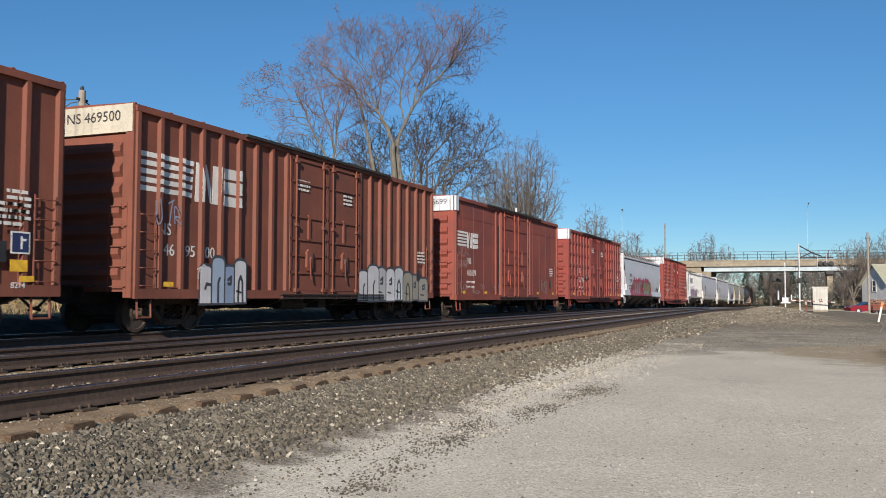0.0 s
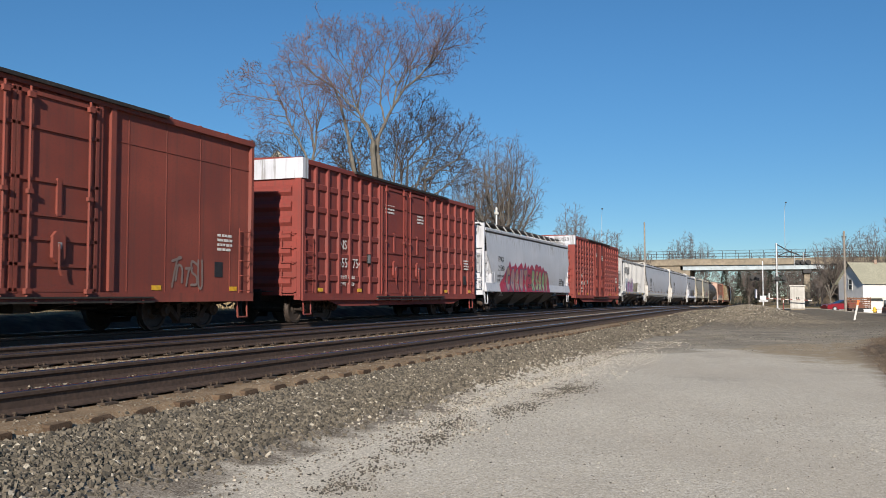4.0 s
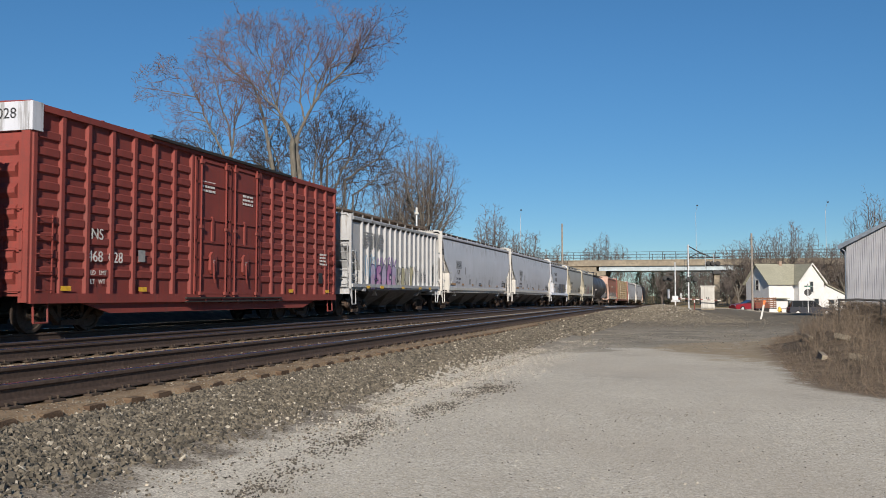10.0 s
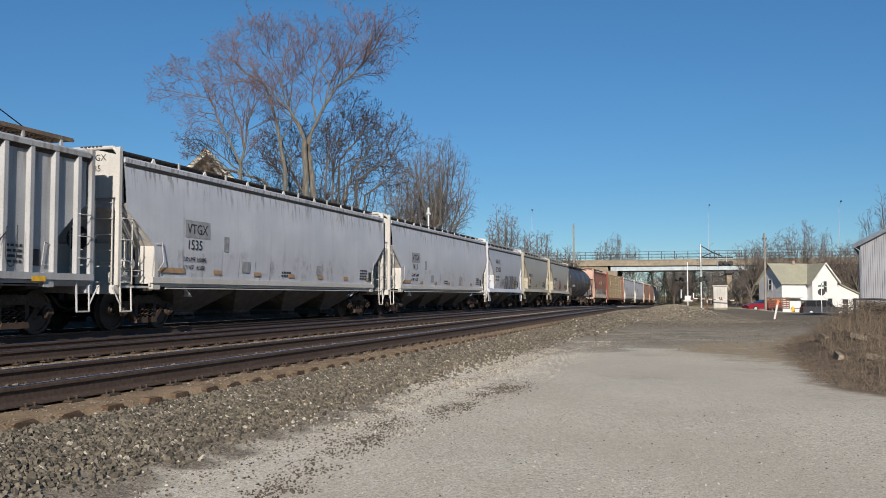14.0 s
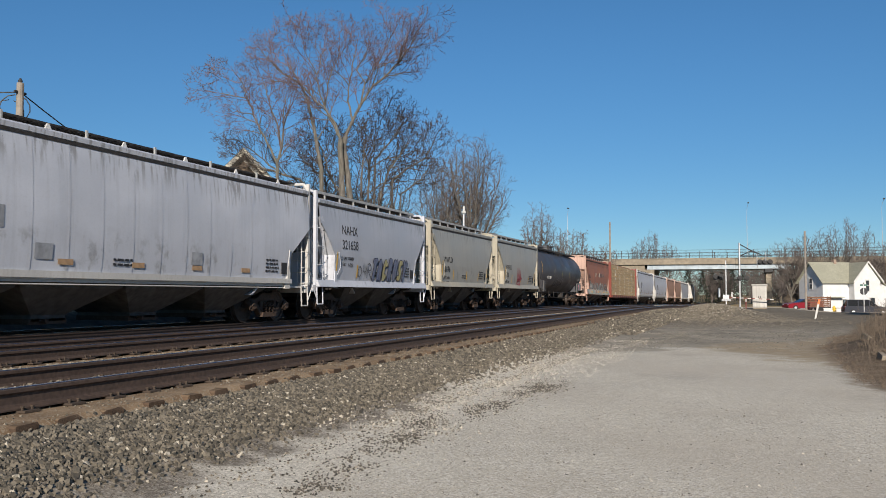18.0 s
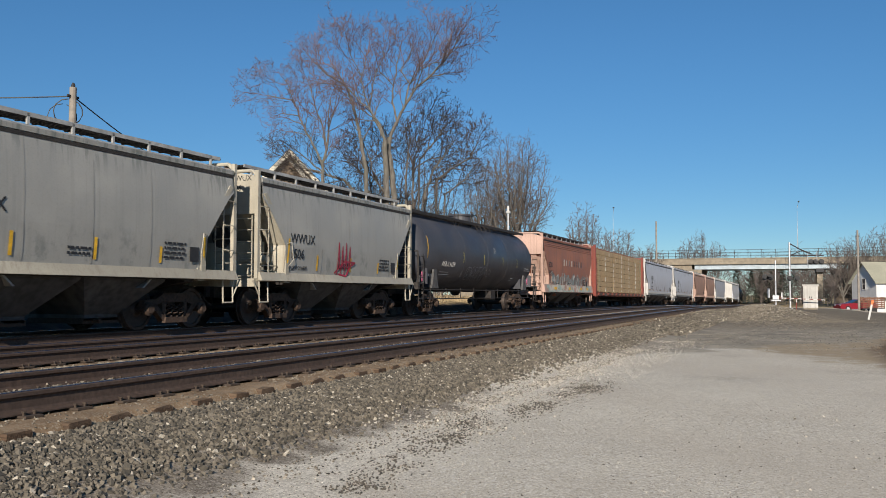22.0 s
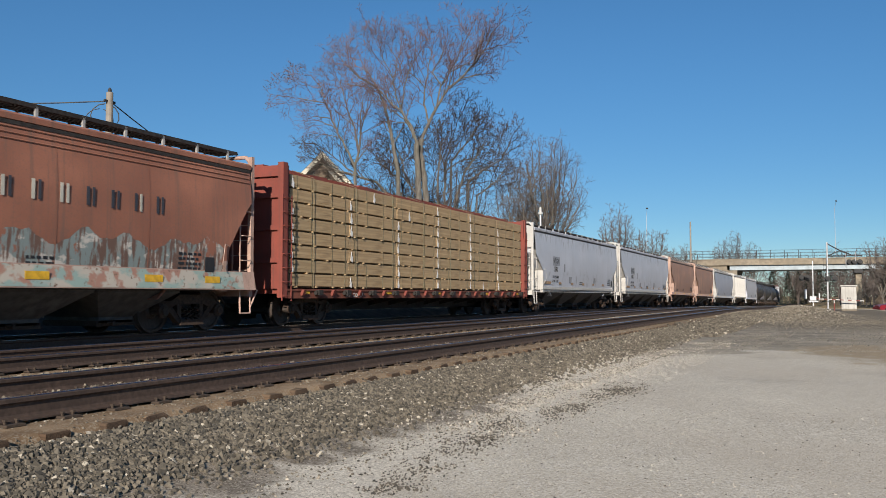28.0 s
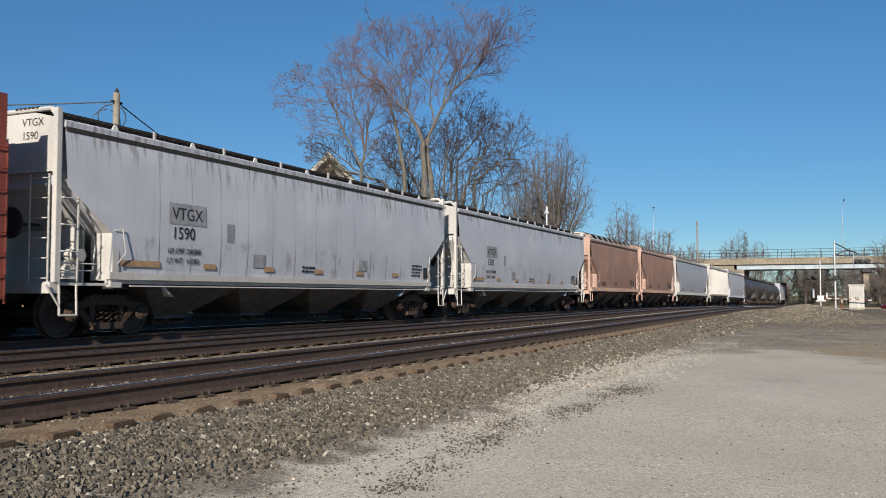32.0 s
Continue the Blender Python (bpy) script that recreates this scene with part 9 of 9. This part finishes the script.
    for _ in range(18000):
        x, y = rng.uniform(-30, -17.7), rng.uniform(4, 75)
        z = height(x, y)
        l = rng.uniform(0.15, 0.5) * (1 + 0.6 * noise.noise((x * 0.4, y * 0.4, 2)))
        segs.append((x, y, z - 0.02, x + rng.gauss(0, 0.12), y + rng.gauss(0, 0.12), z + l, 0.010, 0.003))
    v, f = tubes(segs, 3)
    tagged(new("dry_grass", quick_mesh("dry_grass", v, f, DRY_GRASS)), "tan dry grass and litter", "grass", kind="stuff")
    # heaps of raked dead grass beyond the tracks
    segs.clear()
    for hx, hy, hr, hh in ((-20.5, 22.2, 0.9, 0.85), (-20.6, 19.5, 1.2, 1.0), (-21.2, 27.5, 0.9, 0.7), (-20.8, 33.0, 1.0, 0.7)):
        for _ in range(1500):
            a, q = rng.uniform(0, 6.283), math.sqrt(rng.random())
            x, y = hx + math.cos(a) * q * hr, hy + math.sin(a) * q * hr
            z = height(x, y) + hh * (1 - q * q) * rng.uniform(0.85, 1.05)
            e = Vector((rng.gauss(0, 1), rng.gauss(0, 1), rng.gauss(-0.2, 0.4))).normalized() * rng.uniform(0.15, 0.4)
            segs.append((x, y, z, x + e.x, y + e.y, z + e.z, 0.012, 0.006))
    v, f = tubes(segs, 3)
    tagged(new("straw_heap", quick_mesh("straw_heap", v, f, DRY_GRASS)), "low heaps of dead tan grass behind the tracks", "straw", kind="stuff")
    for x, y, rz in ((2.5, 22.5, 20), (3.0, 20.8, 60), (2.4, 19.2, 10), (2.9, 18.2, 75)):
        single("concrete_block", Shape().slab(-0.05, 0.05, -0.16, 0.16, -0.02, 0.09, 0.015), CONCRETE, Matrix.Translation((x, y, height(x, y) + 0.02)) @ Euler((0.2, 0.15, radians(rz))).to_matrix().to_4x4(), "pale broken chunk of concrete in the weeds", "rubble", "rubble in the weeds")


brush()


# ---- ties, plates and spikes ----
def ties():
    wood = tie_material()
    rng = random.Random(3)
    shapes = []
    for k in range(4):
        l, w, h = 1.30, 0.115, 0.085
        s = Shape().slab(-l - rng.uniform(0, 0.03), l + rng.uniform(0, 0.05), -w, w, -h, h, 0.018)
        s.v = [(x + rng.gauss(0, 0.008), y + rng.gauss(0, 0.006), z + rng.gauss(0, 0.004)) for x, y, z in s.v]
        shapes.append(s.mesh("tie", wood))
    plate = Shape().box(-0.16, 0.16, -0.085, 0.085, -0.004, 0.014)
    for x, y in ((-0.105, -0.05), (0.105, 0.05), (-0.105, 0.06), (0.105, -0.055)):
        plate.box(x - 0.008, x + 0.008, y - 0.008, y + 0.008, 0.01, 0.042).box(x - 0.016, x + 0.016, y - 0.011, y + 0.011, 0.036, 0.048)
    plate = plate.mesh("tie_plate", plain("dark_rusty_plate", (0.062, 0.044, 0.032), 0.85, 0.1, 20, 0.4))
    for i, off in enumerate(TRACKS):
        near = i == 0
        s = 0.0 if near else 4.0
        end = 46.0 if near else 34.0
        while s < end:
            p, a = along(s + rng.uniform(-0.03, 0.03), off)
            m = Matrix.Translation((p.x, p.y, p.z - 0.176 - 0.014 - 0.085)) @ Matrix.Rotation(a + rng.gauss(0, 0.012), 4, "Z")
            part("tie", shapes[rng.randrange(4)], None, RAILS[i * 2], at=m)
            if near or i == 1:
                for g in (0.7525, -0.7525):
                    q = along(s, off + g)[0]
                    part("tie_plate", plate, None, RAILS[i * 2 + (0 if g > 0 else 1)], at=pose(q.x, q.y, q.z - 0.190 + (0.014 if i < 2 and g > 0 else 0.0)))
            s += 0.53
        # the far run of ties, joined
        v, f = [], []
        while s < 175:
            p, a = along(s, off)
            k = len(v)
            for x in (-1.3, 1.3):
                for y in (-0.11, 0.11):
                    for z in (-0.34, -0.188):
                        v.append((p.x + x, p.y + y, p.z + z))
            f += [(k + a_, k + b, k + c, k + d) for a_, b, c, d in ((0, 1, 3, 2), (4, 6, 7, 5), (0, 4, 5, 1), (2, 3, 7, 6), (1, 5, 7, 3))]
            s += 0.53
        ob = new("tie_run", quick_mesh("tie_run", v, f, wood))
        ob.parent = RAILS[i * 2]
        tagged(ob, kind="stuff")


ties()


# ---- how the train moves ----
# metres travelled by the train, second by second
TRAVEL = (0.01, 6.83, 13.63, 20.42, 27.22, 34.03, 40.83, 47.63, 54.43, 61.21, 67.97, 74.71, 81.42, 88.11, 94.76, 101.39, 107.99, 114.57, 121.13, 127.68, 134.23, 140.77, 147.31, 153.86, 160.42, 167.00, 173.60, 180.21, 186.85, 193.50, 200.19, 206.90, 213.65)


def travelled(t):
    """Smooth distance between the whole seconds."""
    i = max(0, min(len(TRAVEL) - 2, int(t)))
    a = t - i
    p0, p1, p2, p3 = (TRAVEL[max(0, i - 1)] if i else 2 * TRAVEL[0] - TRAVEL[1]), TRAVEL[i], TRAVEL[i + 1], (TRAVEL[i + 2] if i + 2 < len(TRAVEL) else 2 * TRAVEL[-1] - TRAVEL[-2])
    return 0.5 * (2 * p1 + (p2 - p0) * a + (2 * p0 - 5 * p1 + 4 * p2 - p3) * a * a + (3 * p1 - p0 - 3 * p2 + p3) * a ** 3)


def on_track(u, reach, t):
    """A car's pose from where its two trucks stand on the line."""
    s = u - travelled(t)
    a, b = along(s - reach)[0], along(s + reach)[0]
    d = b - a
    m = (a + b) / 2
    return Matrix.Translation(m) @ Euler((math.atan2(d.z, Vector((d.x, d.y)).length), 0, math.atan2(-d.x, d.y))).to_matrix().to_4x4()


def motions():
    for u, reach, car in TRAIN:
        walk(car, [(t * 0.5, on_track(u, reach, t * 0.5)) for t in range(65)])
    step_t = 2 / FPS
    n = int(32.0 / step_t)
    for w, r, y in SPINNERS:
        walk(w, [(i * step_t, pose(0, y, r, math.degrees(travelled(i * step_t) / r) % 360)) for i in range(n + 1)])


motions()
